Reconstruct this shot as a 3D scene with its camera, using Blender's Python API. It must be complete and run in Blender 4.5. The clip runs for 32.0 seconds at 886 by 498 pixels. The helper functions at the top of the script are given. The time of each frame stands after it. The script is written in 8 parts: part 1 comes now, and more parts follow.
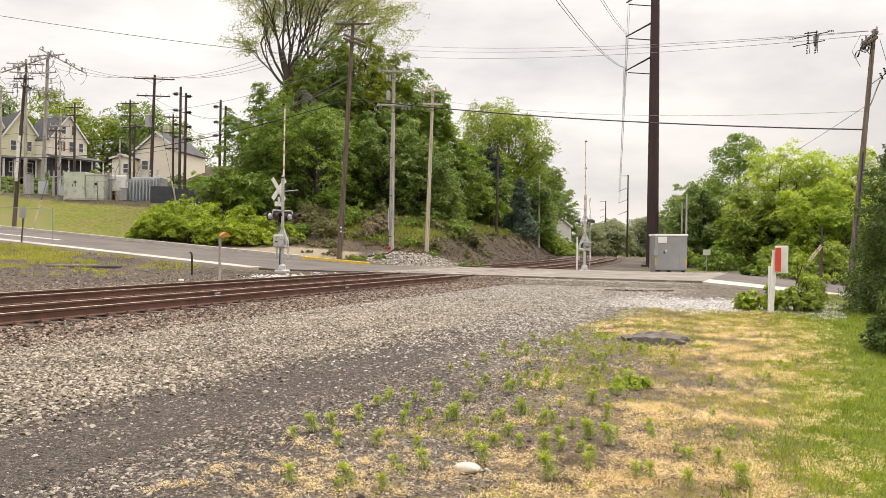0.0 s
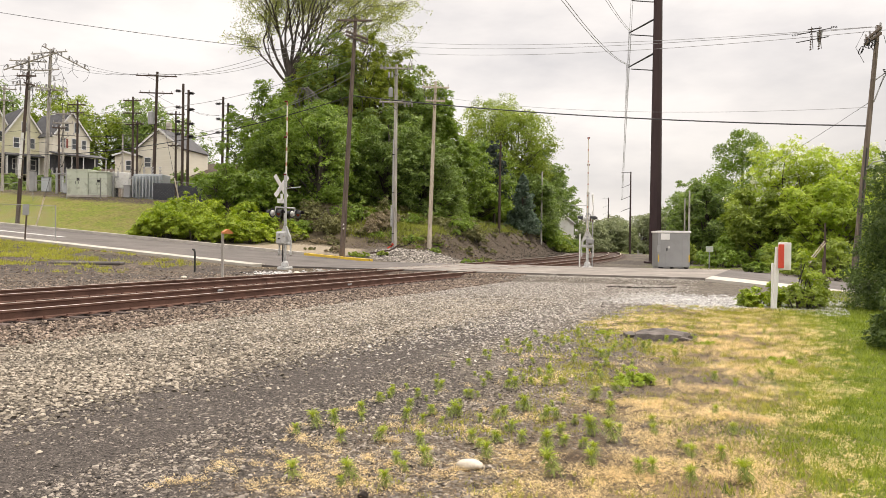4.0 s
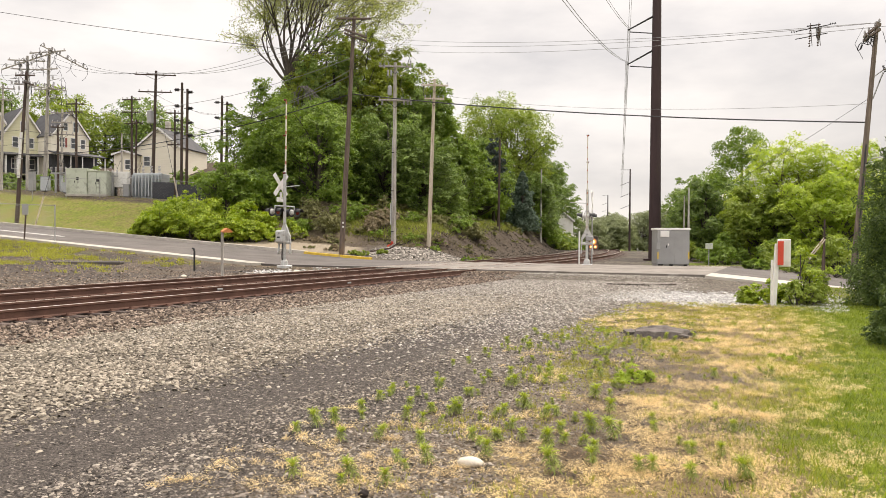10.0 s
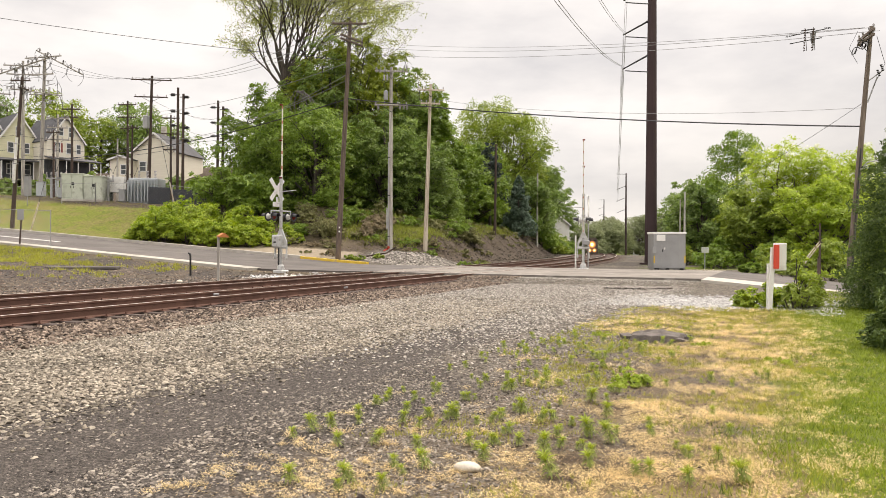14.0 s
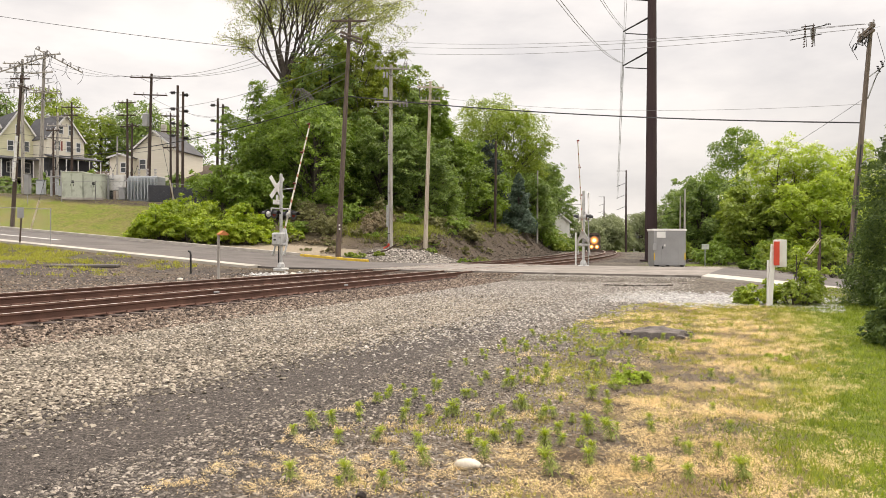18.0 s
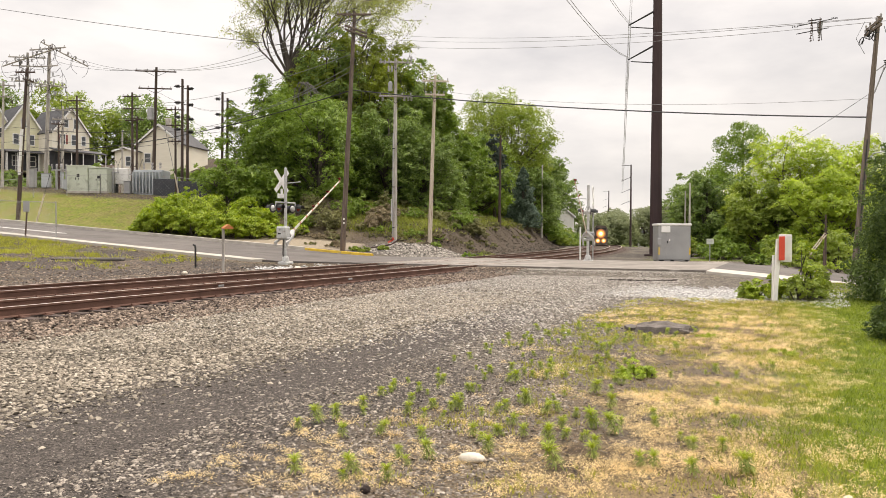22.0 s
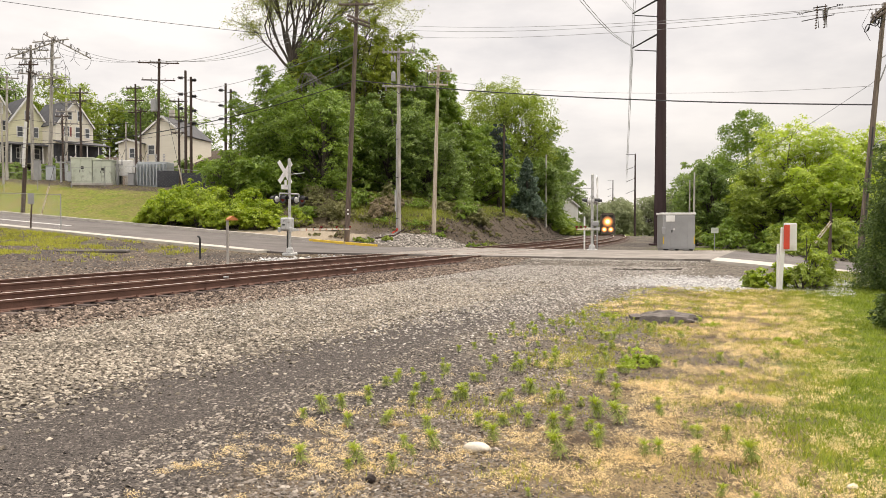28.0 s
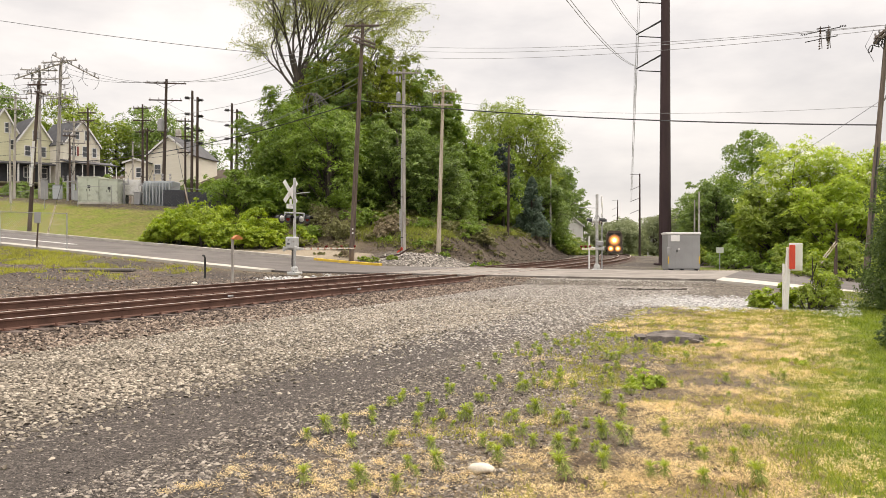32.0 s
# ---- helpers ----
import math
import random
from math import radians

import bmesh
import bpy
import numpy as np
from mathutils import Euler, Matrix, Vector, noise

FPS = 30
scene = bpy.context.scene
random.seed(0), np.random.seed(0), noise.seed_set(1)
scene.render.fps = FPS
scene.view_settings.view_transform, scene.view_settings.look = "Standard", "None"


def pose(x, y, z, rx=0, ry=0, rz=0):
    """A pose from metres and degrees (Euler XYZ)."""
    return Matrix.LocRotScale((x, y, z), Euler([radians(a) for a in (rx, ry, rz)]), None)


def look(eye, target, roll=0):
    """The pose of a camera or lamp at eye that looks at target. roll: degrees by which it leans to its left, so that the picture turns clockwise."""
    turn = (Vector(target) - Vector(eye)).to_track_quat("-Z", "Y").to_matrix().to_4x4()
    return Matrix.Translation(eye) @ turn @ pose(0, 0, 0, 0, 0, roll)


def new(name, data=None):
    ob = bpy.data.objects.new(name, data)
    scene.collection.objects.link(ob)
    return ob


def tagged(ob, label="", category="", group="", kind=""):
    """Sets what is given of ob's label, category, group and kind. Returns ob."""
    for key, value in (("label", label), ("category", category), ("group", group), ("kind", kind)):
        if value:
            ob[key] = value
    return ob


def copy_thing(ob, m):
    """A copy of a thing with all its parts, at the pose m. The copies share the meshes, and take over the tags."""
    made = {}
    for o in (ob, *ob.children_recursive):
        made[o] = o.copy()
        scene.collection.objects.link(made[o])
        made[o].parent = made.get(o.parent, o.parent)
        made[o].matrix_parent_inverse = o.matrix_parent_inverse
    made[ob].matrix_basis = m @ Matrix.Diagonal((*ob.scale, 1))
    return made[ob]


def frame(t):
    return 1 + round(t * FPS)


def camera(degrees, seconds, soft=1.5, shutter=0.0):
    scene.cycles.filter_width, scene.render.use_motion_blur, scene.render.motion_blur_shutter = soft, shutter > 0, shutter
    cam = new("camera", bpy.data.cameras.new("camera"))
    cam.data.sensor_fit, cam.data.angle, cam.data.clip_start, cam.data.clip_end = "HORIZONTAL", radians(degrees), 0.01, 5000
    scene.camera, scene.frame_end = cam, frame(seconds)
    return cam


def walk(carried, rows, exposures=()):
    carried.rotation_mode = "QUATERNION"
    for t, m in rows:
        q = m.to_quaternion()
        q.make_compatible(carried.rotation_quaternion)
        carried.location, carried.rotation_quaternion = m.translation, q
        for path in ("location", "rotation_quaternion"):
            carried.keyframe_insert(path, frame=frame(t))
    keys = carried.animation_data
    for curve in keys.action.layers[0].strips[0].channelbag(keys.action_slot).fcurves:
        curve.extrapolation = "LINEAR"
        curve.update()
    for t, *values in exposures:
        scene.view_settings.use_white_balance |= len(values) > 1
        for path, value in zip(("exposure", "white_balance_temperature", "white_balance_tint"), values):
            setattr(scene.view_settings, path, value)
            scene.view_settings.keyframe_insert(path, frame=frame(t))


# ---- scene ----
EYE = (0.0, 0.0, 1.45)
cam = camera(60.5, 32.0, 0.65)
TURNS = (
    (0, 89.62, -0.60, 0.00), (0.5, 89.50, -0.57, 0.04), (1, 89.38, -0.58, 0.05), (1.5, 89.32, -0.54, 0.04),
    (2, 89.24, -0.55, -0.01), (2.5, 89.22, -0.55, -0.02), (3, 89.25, -0.58, 0.01), (3.5, 89.32, -0.59, 0.10),
    (5.5, 89.45, -0.51, 0.41), (6, 89.38, -0.53, 0.49), (6.5, 89.35, -0.59, 0.56), (7, 89.35, -0.60, 0.56),
    (7.5, 89.36, -0.57, 0.49), (8, 89.33, -0.50, 0.40), (8.5, 89.28, -0.40, 0.30), (9, 89.21, -0.35, 0.22),
    (9.5, 89.20, -0.32, 0.17), (10, 89.23, -0.36, 0.16), (10.5, 89.30, -0.40, 0.11), (11, 89.37, -0.41, 0.10),
    (11.5, 89.45, -0.43, 0.05), (12, 89.51, -0.44, 0.01), (12.5, 89.57, -0.39, -0.04), (13, 89.60, -0.34, -0.08),
    (13.5, 89.60, -0.30, -0.10), (14, 89.57, -0.24, -0.11), (14.5, 89.54, -0.22, -0.10), (16.5, 89.36, -0.14, -0.21),
    (17, 89.35, -0.13, -0.19), (17.5, 89.35, -0.15, -0.16), (18, 89.37, -0.11, -0.10), (18.5, 89.38, -0.08, -0.04),
    (19, 89.34, -0.09, 0.03), (19.5, 89.30, -0.07, 0.10), (20, 89.26, -0.09, 0.12), (20.5, 89.19, -0.11, 0.15),
    (21, 89.12, -0.16, 0.14), (21.5, 89.03, -0.20, 0.16), (22, 88.93, -0.23, 0.23), (22.5, 88.82, -0.29, 0.34),
    (23, 88.71, -0.24, 0.45), (23.5, 88.65, -0.24, 0.51), (24, 88.60, -0.23, 0.55), (24.5, 88.55, -0.24, 0.57),
    (25, 88.50, -0.19, 0.60), (25.5, 88.45, -0.16, 0.56), (27.5, 88.13, 0.03, 0.46), (28, 88.20, 0.06, 0.53),
    (28.5, 88.36, 0.11, 0.60), (29, 88.56, 0.11, 0.69), (29.5, 88.79, 0.11, 0.79), (30, 89.02, 0.09, 0.86),
    (30.5, 89.23, 0.05, 0.91), (31, 89.39, 0.02, 0.92), (31.5, 89.52, 0.02, 0.91), (32, 89.66, -0.03, 0.88))
walk(cam, [(t, pose(*EYE, rx, ry, rz)) for t, rx, ry, rz in TURNS], exposures=[(0.0, 0.19, 6950, 13), (32.0, 0.19, 6950, 13)])

# ---- daylight: overcast sky, soft high sun ----
world = bpy.data.worlds.new("overcast_sky")
scene.world = world
world.use_nodes = True
wn, wl = world.node_tree.nodes, world.node_tree.links
wn.clear()
w_out = wn.new("ShaderNodeOutputWorld")
w_bg = wn.new("ShaderNodeBackground")
w_sky = wn.new("ShaderNodeTexSky")
w_sky.sky_type, w_sky.sun_disc = "NISHITA", False
w_sky.sun_elevation, w_sky.sun_rotation = radians(52), radians(20)
w_co = wn.new("ShaderNodeTexCoord")
w_map = wn.new("ShaderNodeMapping")
w_map.inputs["Scale"].default_value = (1.6, 1.6, 4.5)
w_map.inputs["Location"].default_value = (0.3, 0.1, 0.35)
w_noise = wn.new("ShaderNodeTexNoise")
w_noise.inputs["Scale"].default_value, w_noise.inputs["Detail"].default_value = 1.9, 6.0
w_noise.inputs["Roughness"].default_value = 0.55
w_ramp = wn.new("ShaderNodeValToRGB")
w_ramp.color_ramp.elements[0].position, w_ramp.color_ramp.elements[0].color = 0.33, (6.2, 6.2, 6.35, 1)
w_ramp.color_ramp.elements[1].position, w_ramp.color_ramp.elements[1].color = 0.62, (8.9, 8.75, 8.6, 1)
w_mix = wn.new("ShaderNodeMixRGB")
w_mix.inputs[0].default_value = 0.93
wl.new(w_co.outputs["Generated"], w_map.inputs["Vector"])
wl.new(w_map.outputs[0], w_noise.inputs["Vector"])
wl.new(w_noise.outputs["Fac"], w_ramp.inputs[0])
wl.new(w_sky.outputs[0], w_mix.inputs[1])
wl.new(w_ramp.outputs[0], w_mix.inputs[2])
w_sep = wn.new("ShaderNodeSeparateXYZ")
w_up = wn.new("ShaderNodeMapRange")
w_up.inputs["From Min"].default_value, w_up.inputs["From Max"].default_value = 0.3, 1.0
w_up.inputs["To Min"].default_value, w_up.inputs["To Max"].default_value = 1.0, 2.6
w_mul = wn.new("ShaderNodeMixRGB")
w_mul.blend_type = "MULTIPLY"
w_mul.inputs[0].default_value = 1.0
wl.new(w_co.outputs["Generated"], w_sep.inputs[0])
wl.new(w_sep.outputs["Z"], w_up.inputs["Value"])
wl.new(w_mix.outputs[0], w_mul.inputs[1])
wl.new(w_up.outputs[0], w_mul.inputs[2])
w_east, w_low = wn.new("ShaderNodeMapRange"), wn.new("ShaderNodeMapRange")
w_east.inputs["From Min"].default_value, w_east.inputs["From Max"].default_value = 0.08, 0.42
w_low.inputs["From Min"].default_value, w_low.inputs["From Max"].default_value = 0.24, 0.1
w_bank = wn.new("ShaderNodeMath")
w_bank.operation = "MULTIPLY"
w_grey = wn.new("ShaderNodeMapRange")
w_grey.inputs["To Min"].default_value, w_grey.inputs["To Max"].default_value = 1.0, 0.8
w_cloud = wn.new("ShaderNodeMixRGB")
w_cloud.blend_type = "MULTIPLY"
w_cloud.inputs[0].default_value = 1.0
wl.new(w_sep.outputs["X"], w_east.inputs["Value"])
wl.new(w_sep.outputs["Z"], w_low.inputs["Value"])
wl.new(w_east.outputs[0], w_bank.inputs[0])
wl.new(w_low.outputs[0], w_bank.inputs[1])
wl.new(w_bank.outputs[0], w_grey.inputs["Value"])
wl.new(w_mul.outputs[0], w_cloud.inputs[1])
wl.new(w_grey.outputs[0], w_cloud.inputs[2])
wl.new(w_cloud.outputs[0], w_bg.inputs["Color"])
w_bg.inputs["Strength"].default_value = 0.107
wl.new(w_bg.outputs[0], w_out.inputs["Surface"])
sun_data = bpy.data.lights.new("sun", "SUN")
sun_data.energy, sun_data.angle, sun_data.color = 2.5, radians(24), (1.0, 0.93, 0.82)
sun = new("sun", sun_data)
sun.matrix_world = look((30, 60, 90), (0, 20, 0))

# ---- helpers for building ----
class Geo:
    """Gathers vertices and faces of one mesh."""
    def __init__(self):
        self.v, self.f = [], []

    def add(self, verts, faces):
        n = len(self.v)
        self.v.extend(tuple(p) for p in verts)
        self.f.extend(tuple(i + n for i in f) for f in faces)
        return self

    def box(self, c, size, rot=None, ch=None):
        """A chamfered block."""
        h = [a / 2 for a in size]
        ch = min(size) * 0.1 if ch is None else ch
        ch = min(ch, min(h) * 0.9)
        vs, idx = [], {}
        for sx in (-1, 1):
            for sy in (-1, 1):
                for sz in (-1, 1):
                    for ax in range(3):
                        p = [sx * (h[0] - ch), sy * (h[1] - ch), sz * (h[2] - ch)]
                        p[ax] = (sx, sy, sz)[ax] * h[ax]
                        idx[sx, sy, sz, ax] = len(vs)
                        vs.append(Vector(p))
        fs = []
        for ax in range(3):
            a, b = (ax + 1) % 3, (ax + 2) % 3
            for sg in (-1, 1):
                def key(sa, sb, k=ax):
                    t = [0, 0, 0]
                    t[ax], t[a], t[b] = sg, sa, sb
                    return idx[(*t, k)]
                q = [key(-1, -1), key(1, -1), key(1, 1), key(-1, 1)]
                fs.append(q if sg > 0 else q[::-1])
            for sa in (-1, 1):
                for sb in (-1, 1):
                    def edge(s0, k):
                        t = [0, 0, 0]
                        t[ax], t[a], t[b] = s0, sa, sb
                        return idx[(*t, k)]
                    q = [edge(-1, a), edge(1, a), edge(1, b), edge(-1, b)]
                    fs.append(q if sa * sb > 0 else q[::-1])
        for sx in (-1, 1):
            for sy in (-1, 1):
                for sz in (-1, 1):
                    q = [idx[sx, sy, sz, k] for k in range(3)]
                    fs.append(q if sx * sy * sz > 0 else q[::-1])
        m = rot.to_3x3() if rot is not None else Matrix.Identity(3)
        c = Vector(c)
        return self.add([m @ v + c for v in vs], fs)

    def tube(self, pts, r, n=8, caps=True, sy=1.0):
        """A round bar along points; r one radius or one for each point."""
        pts = [Vector(p) for p in pts]
        rs = list(r) if isinstance(r, (list, tuple)) else [r] * len(pts)
        vs, fs = [], []
        for i, p in enumerate(pts):
            d = (pts[min(i + 1, len(pts) - 1)] - pts[max(i - 1, 0)]).normalized()
            u = d.cross(Vector((0, 0, 1)) if abs(d.z) < 0.9 else Vector((1, 0, 0))).normalized()
            w = d.cross(u)
            for k in range(n):
                a = 2 * math.pi * k / n
                vs.append(p + (u * math.cos(a) + w * math.sin(a) * sy) * rs[i])
        for i in range(len(pts) - 1):
            for k in range(n):
                k2 = (k + 1) % n
                fs.append((i * n + k, (i + 1) * n + k, (i + 1) * n + k2, i * n + k2))
        if caps:
            fs.append(tuple(range(n)))
            fs.append(tuple(range((len(pts) - 1) * n, len(pts) * n))[::-1])
        return self.add(vs, fs)

    def prism(self, outline, depth, m=None):
        """An outline (x, y) pulled along z by depth, placed by m."""
        n = len(outline)
        m = m if m is not None else Matrix.Identity(4)
        vs = [m @ Vector((x, y, 0)) for x, y in outline] + [m @ Vector((x, y, depth)) for x, y in outline]
        fs = [tuple(range(n))[::-1], tuple(range(n, 2 * n))]
        fs += [(i, (i + 1) % n, n + (i + 1) % n, n + i) for i in range(n)]
        return self.add(vs, fs)

    def ball(self, c, r, n=10, rings=6, sz=1.0):
        vs, fs = [], []
        for i in range(rings + 1):
            a = math.pi * i / rings
            for k in range(n):
                b = 2 * math.pi * k / n
                vs.append((c[0] + r * math.sin(a) * math.cos(b), c[1] + r * math.sin(a) * math.sin(b), c[2] + r * sz * math.cos(a)))
        for i in range(rings):
            for k in range(n):
                k2 = (k + 1) % n
                fs.append((i * n + k, (i + 1) * n + k, (i + 1) * n + k2, i * n + k2))
        return self.add(vs, fs)

    def mesh(self, name, smooth=False):
        me = bpy.data.meshes.new(name)
        me.from_pydata([tuple(p) for p in self.v], [], self.f)
        if smooth:
            me.polygons.foreach_set("use_smooth", [True] * len(me.polygons))
        me.update()
        return me


def part(name, geo, material, parent=None, label="", smooth=False, m=None):
    """One mesh object, under a thing or a part where parent is given."""
    me = geo if isinstance(geo, bpy.types.Mesh) else geo.mesh(name, smooth)
    if not me.materials:
        me.materials.append(material)
    ob = new(name, me)
    if parent is not None:
        ob.parent = parent
    if m is not None:
        ob.matrix_basis = m
    return tagged(ob, label)


def thing(name, m, label, category, group="", kind=""):
    ob = new(name)
    ob.empty_display_size = 0.2
    ob.matrix_basis = m
    return tagged(ob, label, category, group, kind)


def soup(name, verts, faces, material, smooth=False):
    """A mesh from arrays: verts (n, 3), faces (m, k)."""
    verts, faces = np.asarray(verts, np.float32), np.asarray(faces, np.int32)
    me = bpy.data.meshes.new(name)
    k = faces.shape[1]
    me.vertices.add(len(verts))
    me.vertices.foreach_set("co", verts.ravel())
    me.loops.add(faces.size)
    me.loops.foreach_set("vertex_index", faces.ravel())
    me.polygons.add(len(faces))
    me.polygons.foreach_set("loop_start", np.arange(0, faces.size, k, dtype=np.int32))
    me.polygons.foreach_set("use_smooth", np.full(len(faces), smooth))
    me.update(calc_edges=True)
    me.materials.append(material)
    return me


def lattice(ix, iy, seed):
    h = np.sin(ix * 127.1 + iy * 311.7 + seed * 74.7) * 43758.5453
    return h - np.floor(h)


def vnoise(x, y, seed=0):
    """Smooth value noise, 0 to 1, on arrays."""
    x, y = np.asarray(x, float), np.asarray(y, float)
    ix, iy = np.floor(x), np.floor(y)
    fx, fy = x - ix, y - iy
    fx, fy = fx * fx * (3 - 2 * fx), fy * fy * (3 - 2 * fy)
    a, b = lattice(ix, iy, seed), lattice(ix + 1, iy, seed)
    c, d = lattice(ix, iy + 1, seed), lattice(ix + 1, iy + 1, seed)
    return (a * (1 - fx) + b * fx) * (1 - fy) + (c * (1 - fx) + d * fx) * fy


def fbm(x, y, seed=0, octaves=4):
    t, amp, tot = 0.0, 1.0, 0.0
    for o in range(octaves):
        t = t + amp * vnoise(np.asarray(x) * 2 ** o, np.asarray(y) * 2 ** o, seed + o)
        tot, amp = tot + amp, amp * 0.5
    return t / tot


def step(a, b, x):
    t = np.clip((np.asarray(x, float) - a) / (b - a), 0, 1)
    return t * t * (3 - 2 * t)

# ---- materials ----
def nodes_of(name):
    m = bpy.data.materials.new(name)
    m.use_nodes = True
    nt = m.node_tree
    return m, nt.nodes, nt.links, nt.nodes["Principled BSDF"]


def surf(name, c1, c2, scale=3.0, rough=0.75, metal=0.0, bump=0.3, grain=40.0, vary=0.25, stretch=(1, 1, 1), stain=None, stain_at=(0.55, 0.75)):
    """Two-colour surface with large patches, fine grain and relief; vary: difference from object to object."""
    m, n, l, b = nodes_of(name)
    co = n.new("ShaderNodeTexCoord")
    mp = n.new("ShaderNodeMapping")
    mp.inputs["Scale"].default_value = stretch
    l.new(co.outputs["Object"], mp.inputs["Vector"])
    big, fine = n.new("ShaderNodeTexNoise"), n.new("ShaderNodeTexNoise")
    for t, s, d in ((big, scale, 5.0), (fine, grain, 4.0)):
        t.inputs["Scale"].default_value, t.inputs["Detail"].default_value = s, d
        l.new(mp.outputs[0], t.inputs["Vector"])
    add = n.new("ShaderNodeMath")
    add.operation = "MULTIPLY_ADD"
    add.inputs[1].default_value = 0.45
    l.new(fine.outputs["Fac"], add.inputs[0])
    l.new(big.outputs["Fac"], add.inputs[2])
    rr = n.new("ShaderNodeMapRange")
    rr.inputs["From Min"].default_value, rr.inputs["From Max"].default_value = 0.45, 1.0
    l.new(add.outputs[0], rr.inputs["Value"])
    mix = n.new("ShaderNodeMixRGB")
    mix.inputs[1].default_value, mix.inputs[2].default_value = (*c1, 1), (*c2, 1)
    l.new(rr.outputs[0], mix.inputs[0])
    out = mix
    if stain:
        sn = n.new("ShaderNodeTexNoise")
        sn.inputs["Scale"].default_value, sn.inputs["Detail"].default_value = scale * 2.3, 7.0
        l.new(mp.outputs[0], sn.inputs["Vector"])
        sr = n.new("ShaderNodeMapRange")
        sr.inputs["From Min"].default_value, sr.inputs["From Max"].default_value = stain_at
        l.new(sn.outputs["Fac"], sr.inputs["Value"])
        sm = n.new("ShaderNodeMixRGB")
        sm.inputs[2].default_value = (*stain, 1)
        l.new(sr.outputs[0], sm.inputs[0])
        l.new(out.outputs[0], sm.inputs[1])
        out = sm
    if vary:
        oi = n.new("ShaderNodeObjectInfo")
        vr = n.new("ShaderNodeMapRange")
        vr.inputs["To Min"].default_value, vr.inputs["To Max"].default_value = 1 - vary, 1 + vary
        l.new(oi.outputs["Random"], vr.inputs["Value"])
        hs = n.new("ShaderNodeHueSaturation")
        l.new(vr.outputs[0], hs.inputs["Value"])
        l.new(out.outputs[0], hs.inputs["Color"])
        out = hs
    l.new(out.outputs[0], b.inputs["Base Color"])
    b.inputs["Roughness"].default_value, b.inputs["Metallic"].default_value = rough, metal
    if bump:
        bp = n.new("ShaderNodeBump")
        bp.inputs["Strength"].default_value, bp.inputs["Distance"].default_value = bump, 0.02
        l.new(add.outputs[0], bp.inputs["Height"])
        l.new(bp.outputs[0], b.inputs["Normal"])
    return m


def leafy(name, dark, light, gloss=0.5, through_light=0.35, patch=0.25):
    """Leaves: each one differs a little, larger patches too, and light shines through."""
    m, n, l, b = nodes_of(name)
    g = n.new("ShaderNodeNewGeometry")
    co = n.new("ShaderNodeTexCoord")
    ns = n.new("ShaderNodeTexNoise")
    ns.inputs["Scale"].default_value, ns.inputs["Detail"].default_value = patch, 3.0
    l.new(co.outputs["Object"], ns.inputs["Vector"])
    ad = n.new("ShaderNodeMath")
    ad.operation = "MULTIPLY_ADD"
    ad.inputs[1].default_value = 0.55
    l.new(g.outputs["Random Per Island"], ad.inputs[0])
    l.new(ns.outputs["Fac"], ad.inputs[2])
    rr = n.new("ShaderNodeMapRange")
    rr.inputs["From Min"].default_value, rr.inputs["From Max"].default_value = 0.35, 1.15
    l.new(ad.outputs[0], rr.inputs["Value"])
    mx = n.new("ShaderNodeMixRGB")
    mx.inputs[1].default_value, mx.inputs[2].default_value = (*dark, 1), (*light, 1)
    l.new(rr.outputs[0], mx.inputs[0])
    l.new(mx.outputs[0], b.inputs["Base Color"])
    b.inputs["Roughness"].default_value = gloss
    b.inputs["Specular IOR Level"].default_value = 0.35
    tr = n.new("ShaderNodeBsdfTranslucent")
    br = n.new("ShaderNodeHueSaturation")
    br.inputs["Value"].default_value, br.inputs["Saturation"].default_value = 1.5, 1.1
    l.new(mx.outputs[0], br.inputs["Color"])
    l.new(br.outputs[0], tr.inputs["Color"])
    ms = n.new("ShaderNodeMixShader")
    ms.inputs[0].default_value = through_light
    l.new(b.outputs[0], ms.inputs[1])
    l.new(tr.outputs[0], ms.inputs[2])
    l.new(ms.outputs[0], n["Material Output"].inputs["Surface"])
    return m


def glow(name, colour, strength):
    m, n, l, b = nodes_of(name)
    b.inputs["Base Color"].default_value = (*colour, 1)
    b.inputs["Emission Color"].default_value = (*colour, 1)
    b.inputs["Emission Strength"].default_value = strength
    return m


def stony(name, dark, light, tint, size=0.05, rough=0.9):
    """Loose stones: each island has its own shade."""
    m, n, l, b = nodes_of(name)
    g = n.new("ShaderNodeNewGeometry")
    mx = n.new("ShaderNodeValToRGB")
    e = mx.color_ramp.elements
    e[0].position, e[0].color = 0.0, (*dark, 1)
    e[1].position, e[1].color = 1.0, (*light, 1)
    k = e.new(0.55)
    k.color = (*tint, 1)
    l.new(g.outputs["Random Per Island"], mx.inputs[0])
    co = n.new("ShaderNodeTexCoord")
    ns = n.new("ShaderNodeTexNoise")
    ns.inputs["Scale"].default_value = 1 / size
    l.new(co.outputs["Object"], ns.inputs["Vector"])
    hs = n.new("ShaderNodeHueSaturation")
    vr = n.new("ShaderNodeMapRange")
    vr.inputs["To Min"].default_value, vr.inputs["To Max"].default_value = 0.7, 1.3
    l.new(ns.outputs["Fac"], vr.inputs["Value"])
    l.new(vr.outputs[0], hs.inputs["Value"])
    l.new(mx.outputs[0], hs.inputs["Color"])
    l.new(hs.outputs[0], b.inputs["Base Color"])
    b.inputs["Roughness"].default_value = rough
    return m


